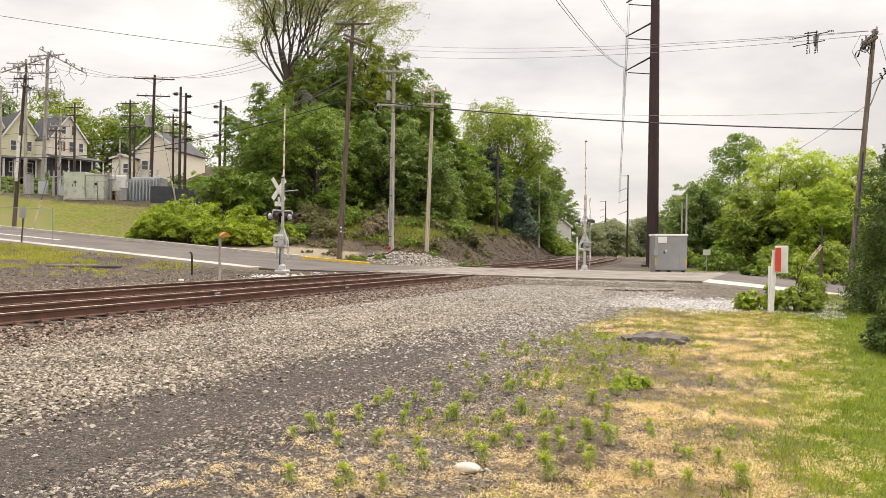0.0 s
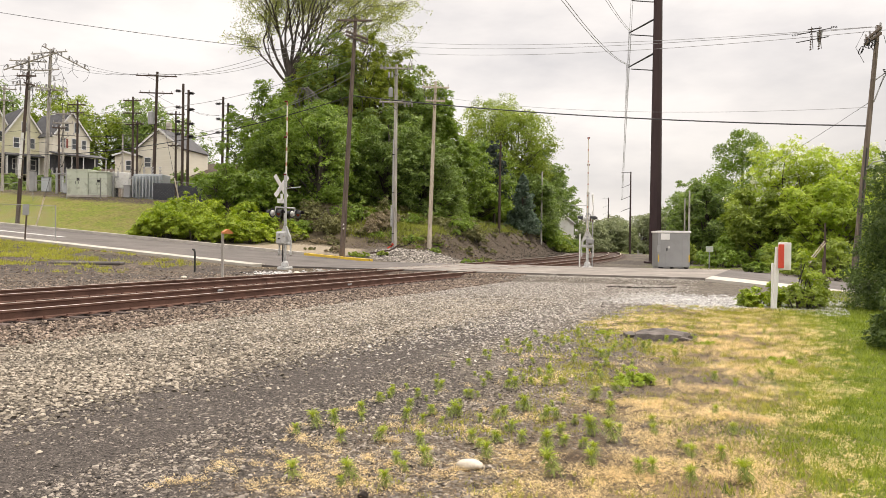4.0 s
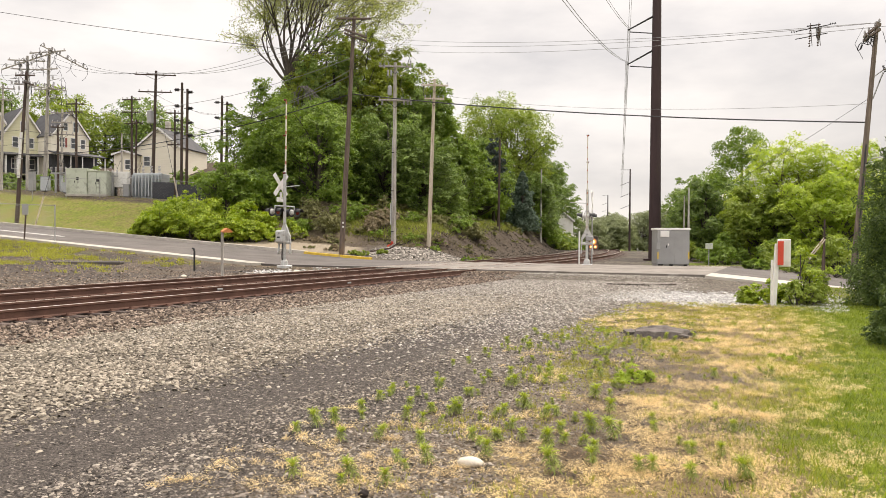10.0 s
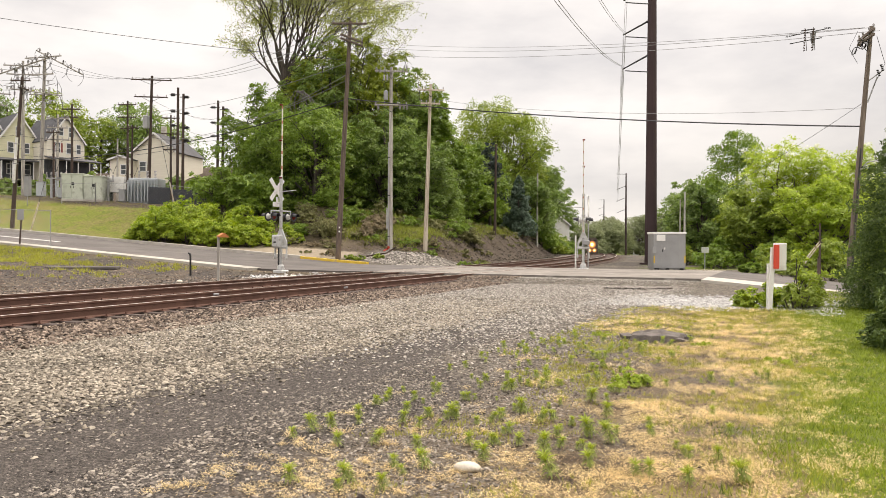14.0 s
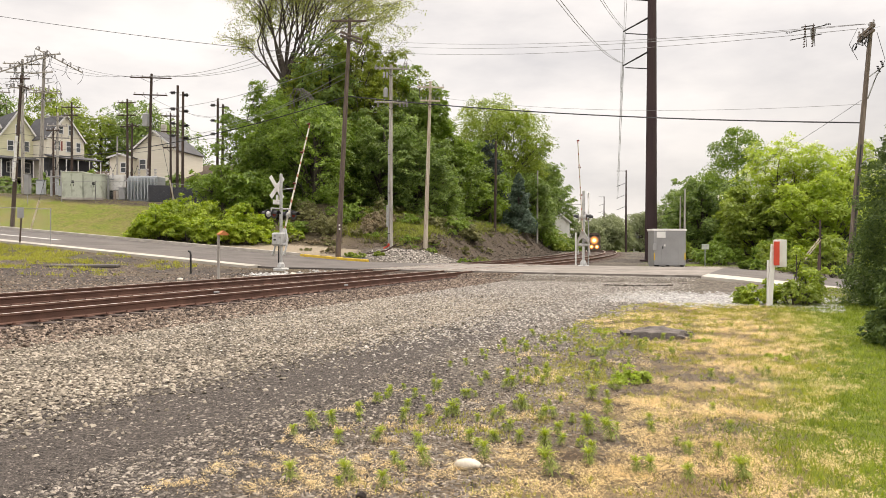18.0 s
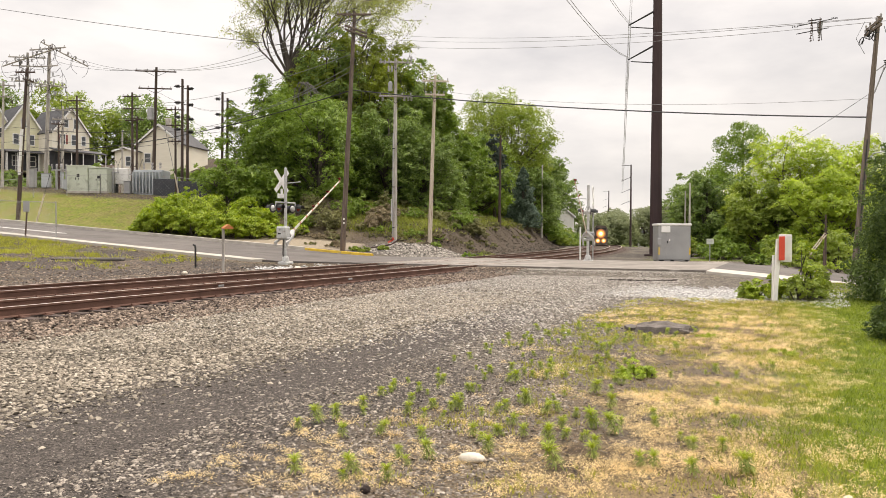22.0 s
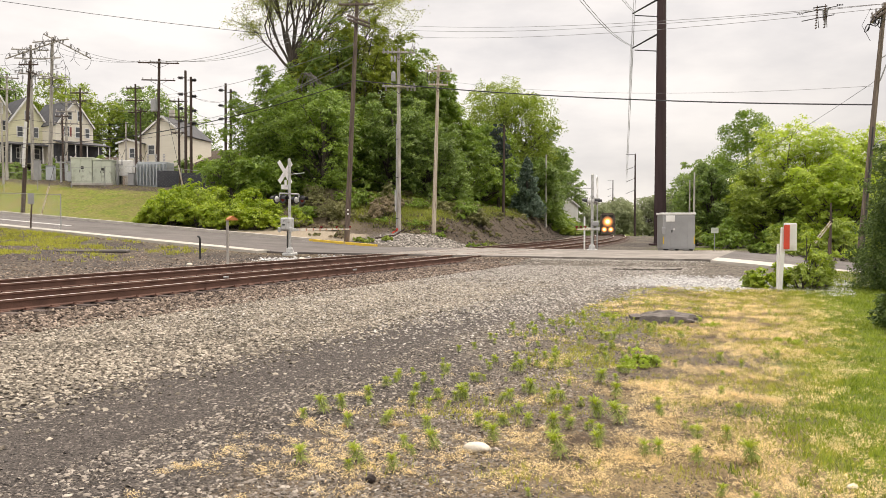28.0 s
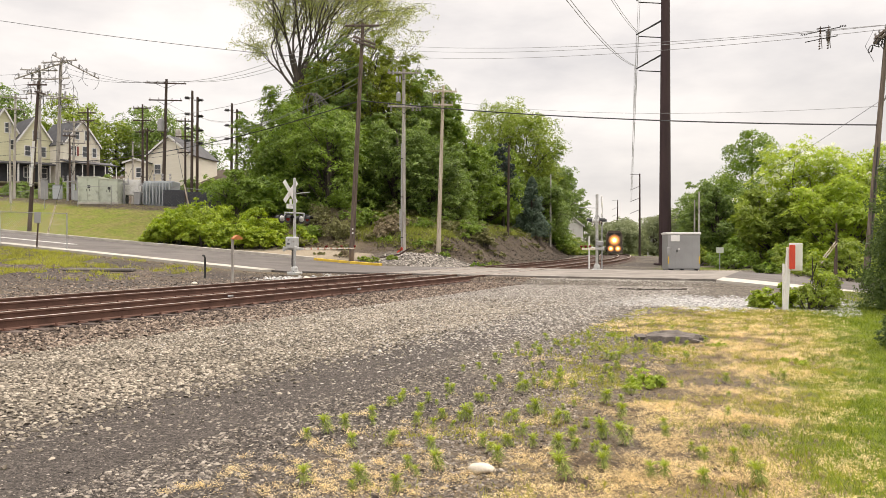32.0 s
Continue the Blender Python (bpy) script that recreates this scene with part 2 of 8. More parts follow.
M_ROAD = surf("asphalt", (0.072, 0.063, 0.058), (0.17, 0.15, 0.137), 0.45, 0.9, 0, 0.5, 45, 0.0, stain=(0.1, 0.09, 0.083), stain_at=(0.5, 0.75))
M_DUSTY = surf("dusty_crossing_asphalt", (0.13, 0.114, 0.1), (0.3, 0.268, 0.235), 0.5, 0.95, 0, 0.4, 45, 0.0, stain=(0.4, 0.37, 0.33), stain_at=(0.55, 0.8))
M_LINE = surf("white_line", (0.5, 0.49, 0.47), (0.75, 0.74, 0.71), 2.0, 0.8, 0, 0.2, 30, 0.05)
M_KERB = surf("kerb_concrete", (0.34, 0.31, 0.27), (0.55, 0.51, 0.45), 1.5, 0.9, 0, 0.3, 40, 0.1)
M_YELLOW = surf("yellow_paint", (0.55, 0.36, 0.03), (0.75, 0.52, 0.06), 2.0, 0.7, 0, 0.2, 30, 0.05, stain=(0.4, 0.33, 0.2))
M_RUST = surf("rusty_rail_steel", (0.078, 0.037, 0.026), (0.185, 0.096, 0.067), 2.0, 0.8, 0.1, 0.3, 50, 0.1, stretch=(1, 1, 1))
M_SHINE = surf("worn_rail_head", (0.4, 0.34, 0.29), (0.6, 0.52, 0.45), 1.5, 0.5, 0.7, 0.05, 60, 0.05)
M_TIE = surf("weathered_tie_wood", (0.045, 0.03, 0.025), (0.13, 0.095, 0.08), 3.0, 0.9, 0, 0.6, 30, 0.3, stretch=(1, 6, 6))
M_POLE_D = surf("dark_pole_wood", (0.045, 0.03, 0.024), (0.115, 0.08, 0.065), 1.2, 0.9, 0, 0.5, 25, 0.1, stretch=(5, 5, 0.5))
M_POLE_G = surf("grey_pole_wood", (0.2, 0.178, 0.155), (0.62, 0.585, 0.53), 1.2, 0.9, 0, 0.5, 25, 0.12, stretch=(5, 5, 0.5), stain=(0.14, 0.115, 0.095), stain_at=(0.6, 0.8))
M_POLE_T = surf("tan_pole_wood", (0.38, 0.3, 0.22), (0.76, 0.68, 0.57), 1.0, 0.9, 0, 0.4, 25, 0.1, stretch=(5, 5, 0.4), stain=(0.22, 0.12, 0.07))
M_POLE_B = surf("brown_pole_wood", (0.05, 0.036, 0.028), (0.2, 0.152, 0.12), 1.6, 0.9, 0, 0.5, 25, 0.1, stretch=(5, 5, 0.5), stain=(0.06, 0.042, 0.034))
M_POLE_W = surf("weathered_pole_wood", (0.065, 0.05, 0.04), (0.27, 0.215, 0.17), 1.8, 0.9, 0, 0.6, 25, 0.1, stretch=(7, 7, 0.35), stain=(0.06, 0.045, 0.037))
M_IRON = surf("dark_iron", (0.02, 0.02, 0.022), (0.05, 0.048, 0.048), 3.0, 0.6, 0.4, 0.2, 40, 0.1)
M_WIRE = surf("cable_black", (0.03, 0.03, 0.032), (0.06, 0.06, 0.062), 3.0, 0.6, 0.2, 0.0, 40, 0.0)
M_WIRE_L = surf("cable_aluminium_and_lit_spans", (0.2, 0.2, 0.205), (0.34, 0.34, 0.34), 3.0, 0.5, 0.5, 0.0, 40, 0.0)
M_INSUL = surf("grey_porcelain", (0.28, 0.27, 0.27), (0.45, 0.43, 0.42), 3.0, 0.35, 0, 0.0, 40, 0.1)
M_WEATHER = surf("weathering_steel", (0.035, 0.02, 0.022), (0.07, 0.042, 0.042), 0.6, 0.75, 0.2, 0.2, 20, 0.05, stretch=(2, 2, 0.4))
M_GALV = surf("galvanised_steel", (0.3, 0.3, 0.3), (0.42, 0.42, 0.42), 0.8, 0.5, 0.4, 0.05, 30, 0.05)
M_SILVER = surf("silver_paint", (0.42, 0.42, 0.41), (0.62, 0.62, 0.6), 3.0, 0.5, 0.25, 0.1, 30, 0.05, stain=(0.36, 0.33, 0.3))
M_WHITE = surf("white_paint", (0.72, 0.71, 0.68), (0.84, 0.83, 0.8), 1.0, 0.55, 0, 0.1, 30, 0.03, stain=(0.55, 0.52, 0.47))
M_COBBLE = surf("cream_river_stone", (0.5, 0.44, 0.35), (0.72, 0.66, 0.56), 9, 0.7, 0, 0.3, 50, 0.0, stain=(0.4, 0.33, 0.25))
M_RED = surf("red_reflective", (0.55, 0.05, 0.03), (0.75, 0.09, 0.05), 2.0, 0.4, 0, 0.1, 30, 0.0)
M_BLACK = surf("black_paint", (0.012, 0.012, 0.013), (0.03, 0.03, 0.03), 2.0, 0.45, 0, 0.1, 30, 0.0)
M_BARK = surf("tree_bark", (0.045, 0.036, 0.03), (0.12, 0.1, 0.085), 2.0, 0.95, 0, 0.7, 14, 0.2, stretch=(3, 3, 0.6))
M_LEAF = leafy("leaf_green", (0.08, 0.135, 0.023), (0.29, 0.395, 0.07), 0.5, 0.38)
M_LEAF_MP = leafy("maple_leaf", (0.068, 0.122, 0.021), (0.28, 0.385, 0.068), 0.5, 0.34)
M_LEAF_DK = leafy("leaf_dark", (0.072, 0.12, 0.032), (0.28, 0.375, 0.094), 0.5, 0.36)
M_LEAF_OL = leafy("olive_vine_leaf", (0.115, 0.15, 0.022), (0.33, 0.385, 0.06), 0.5, 0.38)
M_LEAF_PN = leafy("dark_pine_needle", (0.022, 0.034, 0.03), (0.075, 0.1, 0.085), 0.6, 0.1)
M_LEAF_LT = leafy("leaf_spring", (0.135, 0.19, 0.03), (0.35, 0.42, 0.08), 0.5, 0.4)
M_LEAF_YL = leafy("leaf_bright", (0.2, 0.275, 0.035), (0.48, 0.56, 0.11), 0.45, 0.52)
M_LEAF_BL = leafy("needle_blue", (0.05, 0.082, 0.052), (0.185, 0.255, 0.18), 0.6, 0.15)
M_LEAF_TH = leafy("cedar_scales", (0.026, 0.052, 0.014), (0.16, 0.225, 0.055), 0.6, 0.18, 2.5)
# near-white leaves that paint bright highlights in two crowns
M_LEAF_GLINT = leafy("pale_leaf_highlight", (0.6, 0.6, 0.5), (0.85, 0.85, 0.76), 0.6, 0.35, 2.0)
# distance haze is put into this paler, greyer leaf colour
M_LEAF_HZ = leafy("far_leaf_haze_tint", (0.165, 0.19, 0.1), (0.3, 0.33, 0.18), 0.7, 0.3, 0.05)
M_BUSH = leafy("bramble_leaf", (0.12, 0.2, 0.016), (0.46, 0.54, 0.065), 0.5, 0.32, 0.5)
M_LEAF_TALL = leafy("thin_spring_leaf", (0.19, 0.215, 0.045), (0.46, 0.5, 0.14), 0.5, 0.35)
M_WEEDY = leafy("olive_weed", (0.09, 0.095, 0.035), (0.32, 0.31, 0.13), 0.6, 0.25, 0.8)
M_BRUSH = leafy("dead_brush", (0.15, 0.12, 0.075), (0.4, 0.33, 0.205), 0.8, 0.15, 0.6)

# ---- the lie of the land ----
# s runs along the straight railway, p across it (negative beyond the rails); past s = 36 m the railway bends left.
TS, TC = 0.4195, 0.9078
BEND_S, BEND_R, BEND_A, TRACK_P = 36.0, 300.0, 0.262, -16.83


def to_sp(x, y):
    return np.asarray(x) * TS + np.asarray(y) * TC, np.asarray(x) * TC - np.asarray(y) * TS


def to_xy(s, p):
    return s * TS + p * TC, s * TC - p * TS


def bend(s, p):
    """Distance along and across the railway, bend included."""
    pc = TRACK_P - BEND_R
    r = np.hypot(s - BEND_S, p - pc)
    a = np.arctan2(s - BEND_S, p - pc)
    on = (s > BEND_S) & (p > pc)
    se, pe = BEND_S + BEND_R * math.sin(BEND_A), pc + BEND_R * math.cos(BEND_A)
    us, up = math.cos(BEND_A), -math.sin(BEND_A)
    along, across = (s - se) * us + (p - pe) * up, -(s - se) * up + (p - pe) * us
    past = (along > 0) & (s > BEND_S + 20)
    sb = np.where(on, BEND_S + BEND_R * a, s)
    pb = np.where(on, r + pc, p)
    return np.where(past, BEND_S + BEND_R * BEND_A + along, sb), np.where(past, TRACK_P + across, pb)


def track_xy(sb, pb):
    """World place of a point sb along and pb across the railway."""
    if sb <= BEND_S:
        return to_xy(sb, pb)
    a = min((sb - BEND_S) / BEND_R, BEND_A)
    rr = BEND_R + pb - TRACK_P
    more = max(0.0, sb - BEND_S - BEND_R * BEND_A)
    return to_xy(BEND_S + rr * math.sin(a) + more * math.cos(a), TRACK_P - BEND_R + rr * math.cos(a) - more * math.sin(a))


def track_yaw(sb):
    """Turn of the railway, in degrees, from the world's y axis."""
    return math.degrees(-math.atan2(TS, TC) + min(max(0.0, sb - BEND_S) / BEND_R, BEND_A))


def track_dip(sb):
    """The railway falls gently past the bend."""
    return -0.0155 * np.clip(np.asarray(sb, float) - 120, 0, 250)


def road_z(p):
    p = np.asarray(p, float)
    left = 0.066 * np.clip(-p - 26.5, 0, 60) + 0.0
    right = -0.09 * np.clip(p + 3.2, 0, 13)
    return left + right


def ground_z(x, y):
    x, y = np.asarray(x, float), np.asarray(y, float)
    s, p = to_sp(x, y)
    sb, pb = bend(s, p)
    near = -0.26 + 0.05 * (fbm(x * 0.35, y * 0.35, 3) - 0.5)
    # ballast bed under both tracks, with shoulders
    bed = -0.275 - 0.04 * step(3.9, 6.2, np.abs(pb - TRACK_P))
    z = np.where(np.abs(pb - TRACK_P) < 6.2, np.maximum(bed, near * 0 + bed), near)
    z = np.where((pb > -10.6) & (pb < -6), -0.30 + 0.04 * step(-10.6, -6, pb) + (near + 0.26), z)
    # beyond the railway
    over = step(-22.5, -27.0, pb)
    rz = road_z(p)
    road_in = step(29.0, 33.0, s)
    low = -0.3 + 0.25 * step(-24, -40, p) + 0.5 * rz * step(20, 30, s)
    flat = low * (1 - road_in) + rz * road_in
    wide = step(-40, -46, p)
    rise_w = 3.1 * step(45.5, 60, s) + np.clip(s - 72, 0, 28) * 0.25
    rise_m = 0.7 * step(46, 54, s) + np.clip(s - 59, 0, 26) * 0.2 * step(58, 66, s) * step(-31, -39, pb)
    rise = rise_w * wide + rise_m * (1 - wide)
    emb = np.clip((-pb - 22.0) * 0.42, 0, 2.6) + np.clip((-pb - 29.0) * 0.15, 0, 3.0)
    emb = emb * step(50, 64, sb) * (1 - wide)
    emb = emb + 0.85 * (vnoise(sb * 0.75, pb * 0.12, 17) - 0.5) * step(-23, -25.5, pb) * step(56, 66, sb) * (1 - wide)
    hill = flat + np.maximum(rise, emb)
    z = z + track_dip(sb)
    z = z * (1 - over) + hill * over
    # right of the road and of the yard the ground drops a little
    z = z - 0.5 * step(-1, 10, pb) * step(44, 60, s)
    z = z - 0.25 * step(1.0, 5.0, p) * step(24, 30, s) * (s < 60)
    # keep just under the road
    roadbed = road_z(p) - 0.10
    inside = step(31.4, 32.6, s) * (1 - step(45.0, 46.2, s)) * (p > -85) * (p < 40)
    z = z * (1 - inside) + roadbed * inside
    lump = (fbm(x * 0.12, y * 0.12, 9) - 0.5) * 0.8 * step(-30, -45, pb)
    return z + lump * (1 - inside) * step(47, 60, s)


def gz(x, y):
    return float(ground_z(np.array([x]), np.array([y]))[0])


def axis(lo, hi, fine, centre, grow):
    """Grid lines, close together round the centre."""
    out, d = [centre], fine
    while out[-1] < hi:
        out.append(out[-1] + d)
        d = fine * (1 + grow * max(0, out[-1] - centre))
    left, d = [], fine
    c = centre
    while c > lo:
        c -= d
        left.append(c)
        d = fine * (1 + grow * max(0, centre - c))
    return np.array(left[::-1] + out)


def ground_material():
    m, n, l, b = nodes_of("ground_cover")
    co = n.new("ShaderNodeTexCoord")

    def att(name):
        a = n.new("ShaderNodeAttribute")
        a.attribute_name = name
        return a.outputs["Fac"]

    def noise_tex(scale, detail=5.0):
        t = n.new("ShaderNodeTexNoise")
        t.inputs["Scale"].default_value, t.inputs["Detail"].default_value = scale, detail
        l.new(co.outputs["Object"], t.inputs["Vector"])
        return t.outputs["Fac"]

    def blend(fac, a, c):
        x = n.new("ShaderNodeMixRGB")
        for i, v in ((0, fac), (1, a), (2, c)):
            if isinstance(v, tuple):
                x.inputs[i].default_value = (*v, 1)
            else:
                l.new(v, x.inputs[i])
        return x.outputs[0]

    def ranged(v, lo, hi):
        r = n.new("ShaderNodeMapRange")
        r.inputs["From Min"].default_value, r.inputs["From Max"].default_value = lo, hi
        l.new(v, r.inputs["Value"])
        return r.outputs[0]

    def edge(mask, tex, soft=0.3):
        """A mask with a ragged border."""
        a = n.new("ShaderNodeMath")
        a.operation = "MULTIPLY_ADD"
        a.inputs[1].default_value = 0.9
        l.new(tex, a.inputs[0])
        l.new(mask, a.inputs[2])
        return ranged(a.outputs[0], 0.95 - soft / 2, 0.95 + soft / 2)

    fine, mid, big = noise_tex(38.0), noise_tex(5.5, 7.0), noise_tex(0.7)
    vo = n.new("ShaderNodeTexVoronoi")
    vo.inputs["Scale"].default_value = 17.0
    l.new(co.outputs["Object"], vo.inputs["Vector"])
    vs = n.new("ShaderNodeSeparateColor")
    l.new(vo.outputs["Color"], vs.inputs[0])
    cell = vs.outputs[0]
    vo2 = n.new("ShaderNodeTexVoronoi")
    vo2.inputs["Scale"].default_value = 55.0
    l.new(co.outputs["Object"], vo2.inputs["Vector"])
    vs2 = n.new("ShaderNodeSeparateColor")
    l.new(vo2.outputs["Color"], vs2.inputs[0])
    cell2 = vs2.outputs[0]
    vo3 = n.new("ShaderNodeTexVoronoi")
    vo3.inputs["Scale"].default_value = 110.0
    l.new(co.outputs["Object"], vo3.inputs["Vector"])
    vs3 = n.new("ShaderNodeSeparateColor")
    l.new(vo3.outputs["Color"], vs3.inputs[0])
    cell3 = vs3.outputs[0]

    # gravel base is darkened to paint shade in the gaps between stones
    gravel = blend(ranged(cell, 0.3, 1.1), blend(mid, (0.042, 0.035, 0.028), (0.105, 0.089, 0.073)), blend(fine, (0.17, 0.148, 0.12), (0.31, 0.27, 0.222)))
    cinder_fine = blend(ranged(cell3, 0.3, 1.0), (0.02, 0.017, 0.015), (0.14, 0.12, 0.105))
    cinder = blend(ranged(cell2, 0.25, 1.05), blend(mid, (0.026, 0.022, 0.02), (0.062, 0.053, 0.047)), (0.165, 0.142, 0.123))
    cinder = blend(ranged(noise_tex(21.0, 3.0), 0.4, 0.6), cinder, cinder_fine)
    litter = blend(cell3, blend(mid, (0.02, 0.016, 0.012), (0.06, 0.045, 0.032)), (0.16, 0.12, 0.08))
    litter = blend(ranged(cell2, 0.66, 0.8), litter, (0.17, 0.15, 0.128))
    pale = blend(cell, (0.3, 0.295, 0.285), (0.46, 0.45, 0.43))
    rusty = blend(cell, (0.03, 0.02, 0.016), (0.125, 0.088, 0.072))
    # dry base: soil brown, darkened further to paint shade under the thatch
    dry = blend(mid, (0.13, 0.095, 0.052), (0.43, 0.325, 0.165))
    dry = blend(ranged(noise_tex(2.6, 8.0), 0.53, 0.66), dry, (0.065, 0.045, 0.03))
    dry = blend(ranged(fine, 0.5, 0.7), dry, (0.11, 0.075, 0.043))
    dry = blend(ranged(noise_tex(120.0, 2.0), 0.52, 0.62), dry, (0.055, 0.04, 0.026))
    dry = blend(ranged(cell3, 0.86, 0.93), dry, (0.05, 0.04, 0.033))
    # lawn base is kept dark to paint depth between the blades
    lawn = blend(mid, (0.045, 0.068, 0.007), (0.14, 0.17, 0.02))
    lawn = blend(ranged(fine, 0.45, 0.8), lawn, (0.17, 0.205, 0.03))
    soil = blend(ranged(mid, 0.3, 0.7), (0.028, 0.021, 0.016), (0.135, 0.104, 0.076))
    meadow = blend(ranged(big, 0.42, 0.58), blend(ranged(mid, 0.3, 0.7), (0.075, 0.1, 0.016), (0.235, 0.26, 0.045)), blend(ranged(mid, 0.3, 0.7), (0.11, 0.1, 0.032), (0.28, 0.255, 0.08)))
    forest = blend(mid, (0.06, 0.05, 0.032), (0.19, 0.15, 0.098))
    lane = blend(mid, (0.22, 0.183, 0.132), (0.37, 0.312, 0.235))

    c = forest
    for mask, colour, tex, soft in (
            (att("soil"), soil, mid, 0.3), (att("meadow"), meadow, mid, 0.3), (att("lane"), lane, mid, 0.25),
            (att("gravel"), gravel, mid, 0.35), (att("rust"), rusty, mid, 0.5), (att("cinder"), cinder, mid, 0.35),
            (att("litter"), litter, mid, 0.4), (att("pale"), pale, mid, 0.4), (att("dry"), dry, mid, 0.25), (att("lawn"), lawn, mid, 0.3)):
        c = blend(edge(mask, tex, soft), c, colour)
    l.new(c, b.inputs["Base Color"])
    b.inputs["Roughness"].default_value = 0.95
    b.inputs["Specular IOR Level"].default_value = 0.2
    hsum = n.new("ShaderNodeMath")
    hsum.operation = "ADD"
    l.new(cell, hsum.inputs[0])
    l.new(fine, hsum.inputs[1])
    bp = n.new("ShaderNodeBump")
    bp.inputs["Strength"].default_value, bp.inputs["Distance"].default_value = 0.55, 0.03
    l.new(hsum.outputs[0], bp.inputs["Height"])
    l.new(bp.outputs[0], b.inputs["Normal"])
    return m


M_GROUND = ground_material()
gx = axis(-900, 900, 0.2, 1.5, 0.1)
gy = axis(-400, 2500, 0.2, 7.0, 0.1)
GX, GY = np.meshgrid(gx, gy)
GZ = ground_z(GX, GY)
nx, ny = len(gx), len(gy)
ii = np.arange(nx * ny).reshape(ny, nx)
quads = np.stack([ii[:-1, :-1], ii[:-1, 1:], ii[1:, 1:], ii[1:, :-1]], -1).reshape(-1, 4)
ground_mesh = soup("ground", np.stack([GX, GY, GZ], -1).reshape(-1, 3), quads, M_GROUND, True)
ground = tagged(new("ground", ground_mesh), "gravel, cinder path, dry weeds and lawn by the railway", "ground", kind="structure")
S, P = to_sp(GX, GY)
SB, PB = bend(S, P)
wob = (fbm(GX * 0.22, GY * 0.22, 21) - 0.5)
wob2 = (fbm(GX * 0.9, GY * 0.9, 33) - 0.5)


def put_mask(name, a):
    at = ground_mesh.attributes.new(name, "FLOAT", "POINT")
    at.data.foreach_set("value", np.clip(a, 0, 1).astype(np.float32).ravel())


DRY_EDGE = -2.9 - 2.4 * step(8.5, 15, S) + 1.6 * wob
LAWN_EDGE = -0.3 + 2.2 * wob + 0.8 * wob2
END_S = 21.5 + 1.5 * wob
far_side = step(-21.5, -22.5, PB)
mask_gravel = (1 - far_side) * step(4.0, 3.0, PB) + far_side * step(36, 30, S) * 0.55 * step(-60, -40, P)
mask_gravel = np.maximum(mask_gravel, far_side * step(44.5, 46, S) * step(58, 53, SB) * step(-33, -27, PB) * 0.85)
PATH_EDGE = -1.2 - 3.7 * step(4, 11, S)
mask_cinder = 0.85 * step(-7.6, -5.9, PB + 1.4 * wob) * step(21, 13, S + 2 * wob) * step(0.7, -0.5, P - PATH_EDGE + wob)
mask_cinder = np.maximum(mask_cinder, (0.8 + 0.9 * wob) * far_side * step(34, 30, S))
mask_cinder = np.maximum(mask_cinder, step(44, 48, SB) * step(-13.6, -12.6, PB) * step(3, -1, PB) * (0.48 + 1.3 * wob))
mask_rust = np.maximum(step(5.2, 3.2, np.abs(PB - TRACK_P)) * 0.62 + 0.2 * wob2, far_side * step(34, 30, S) * (0.3 + 1.2 * wob))
mask_pale = step(20.5, 22.5, S) * step(27, 24, S) * step(-7, -3.5, P) * step(2.8, 1.2, P) * 0.95
mask_litter = np.maximum(0.8 * step(-4.2, -2.9, P + wob) * step(14, 10, S + 2 * wob) * step(1.5, 0.3, P), far_side * step(34, 30, S) * (0.35 + 1.8 * wob2))
patchy = fbm(GX * 0.75, GY * 0.75, 41)
amount = 0.12 + 0.51 * step(-3.0, -0.9, P) + 0.46 * step(11, 16, S) * step(-5.0, -3.6, P)
mask_dry = step(0, 0.8, P - DRY_EDGE) * step(END_S + 0.6, END_S - 0.8, S) * np.clip(amount + 2.2 * (patchy - 0.5), 0, 0.85)
mask_lawn = step(-0.5, 0.9, P - LAWN_EDGE) * step(33.5, 32.0, S) * (0.75 + 0.4 * wob2) * step(26, 20, S - 1.2 * P)
mask_lawn = np.maximum(mask_lawn, 0.75 * step(3.5, 5.5, PB) * step(33, 40, S))
mask_lawn = np.maximum(mask_lawn, (0.3 + 1.5 * wob + 0.3 * step(60, 120, SB)) * step(46, 52, SB) * step(-11.5, -9, PB))
mask_meadow = far_side * step(45, 45.8, S) * step(-38, -46, P) * step(58.5, 54.5, S + 2 * wob)
mask_meadow = np.maximum(mask_meadow, far_side * step(32.5, 31, S) * step(21, 25, S) * step(-28, -31, P) * (0.3 + 1.6 * (fbm(GX * 0.25, GY * 0.25, 5) - 0.4)))
mask_soil = far_side * step(44.5, 46, SB) * step(-36, -30, PB) * 0.85
mask_soil = np.maximum(mask_soil, far_side * step(54, 58, S + 2 * wob) * step(-38, -46, P) * 0.85)
mask_lane = far_side * step(46, 47.5, S) * step(51.5, 49.5, S + 2 * wob) * step(-47, -42, P) * step(-28, -31, P) * 0.9
for key, a in (("gravel", mask_gravel), ("cinder", mask_cinder), ("rust", mask_rust), ("pale", mask_pale), ("dry", mask_dry), ("litter", mask_litter),
               ("lawn", mask_lawn), ("meadow", mask_meadow), ("soil", mask_soil), ("lane", mask_lane)):
    put_mask(key, a)

# ---- road across the railway ----
ROAD_A, ROAD_B = 33.8, 44.6
RAILS = (-14.08, -15.59, -18.07, -19.58)


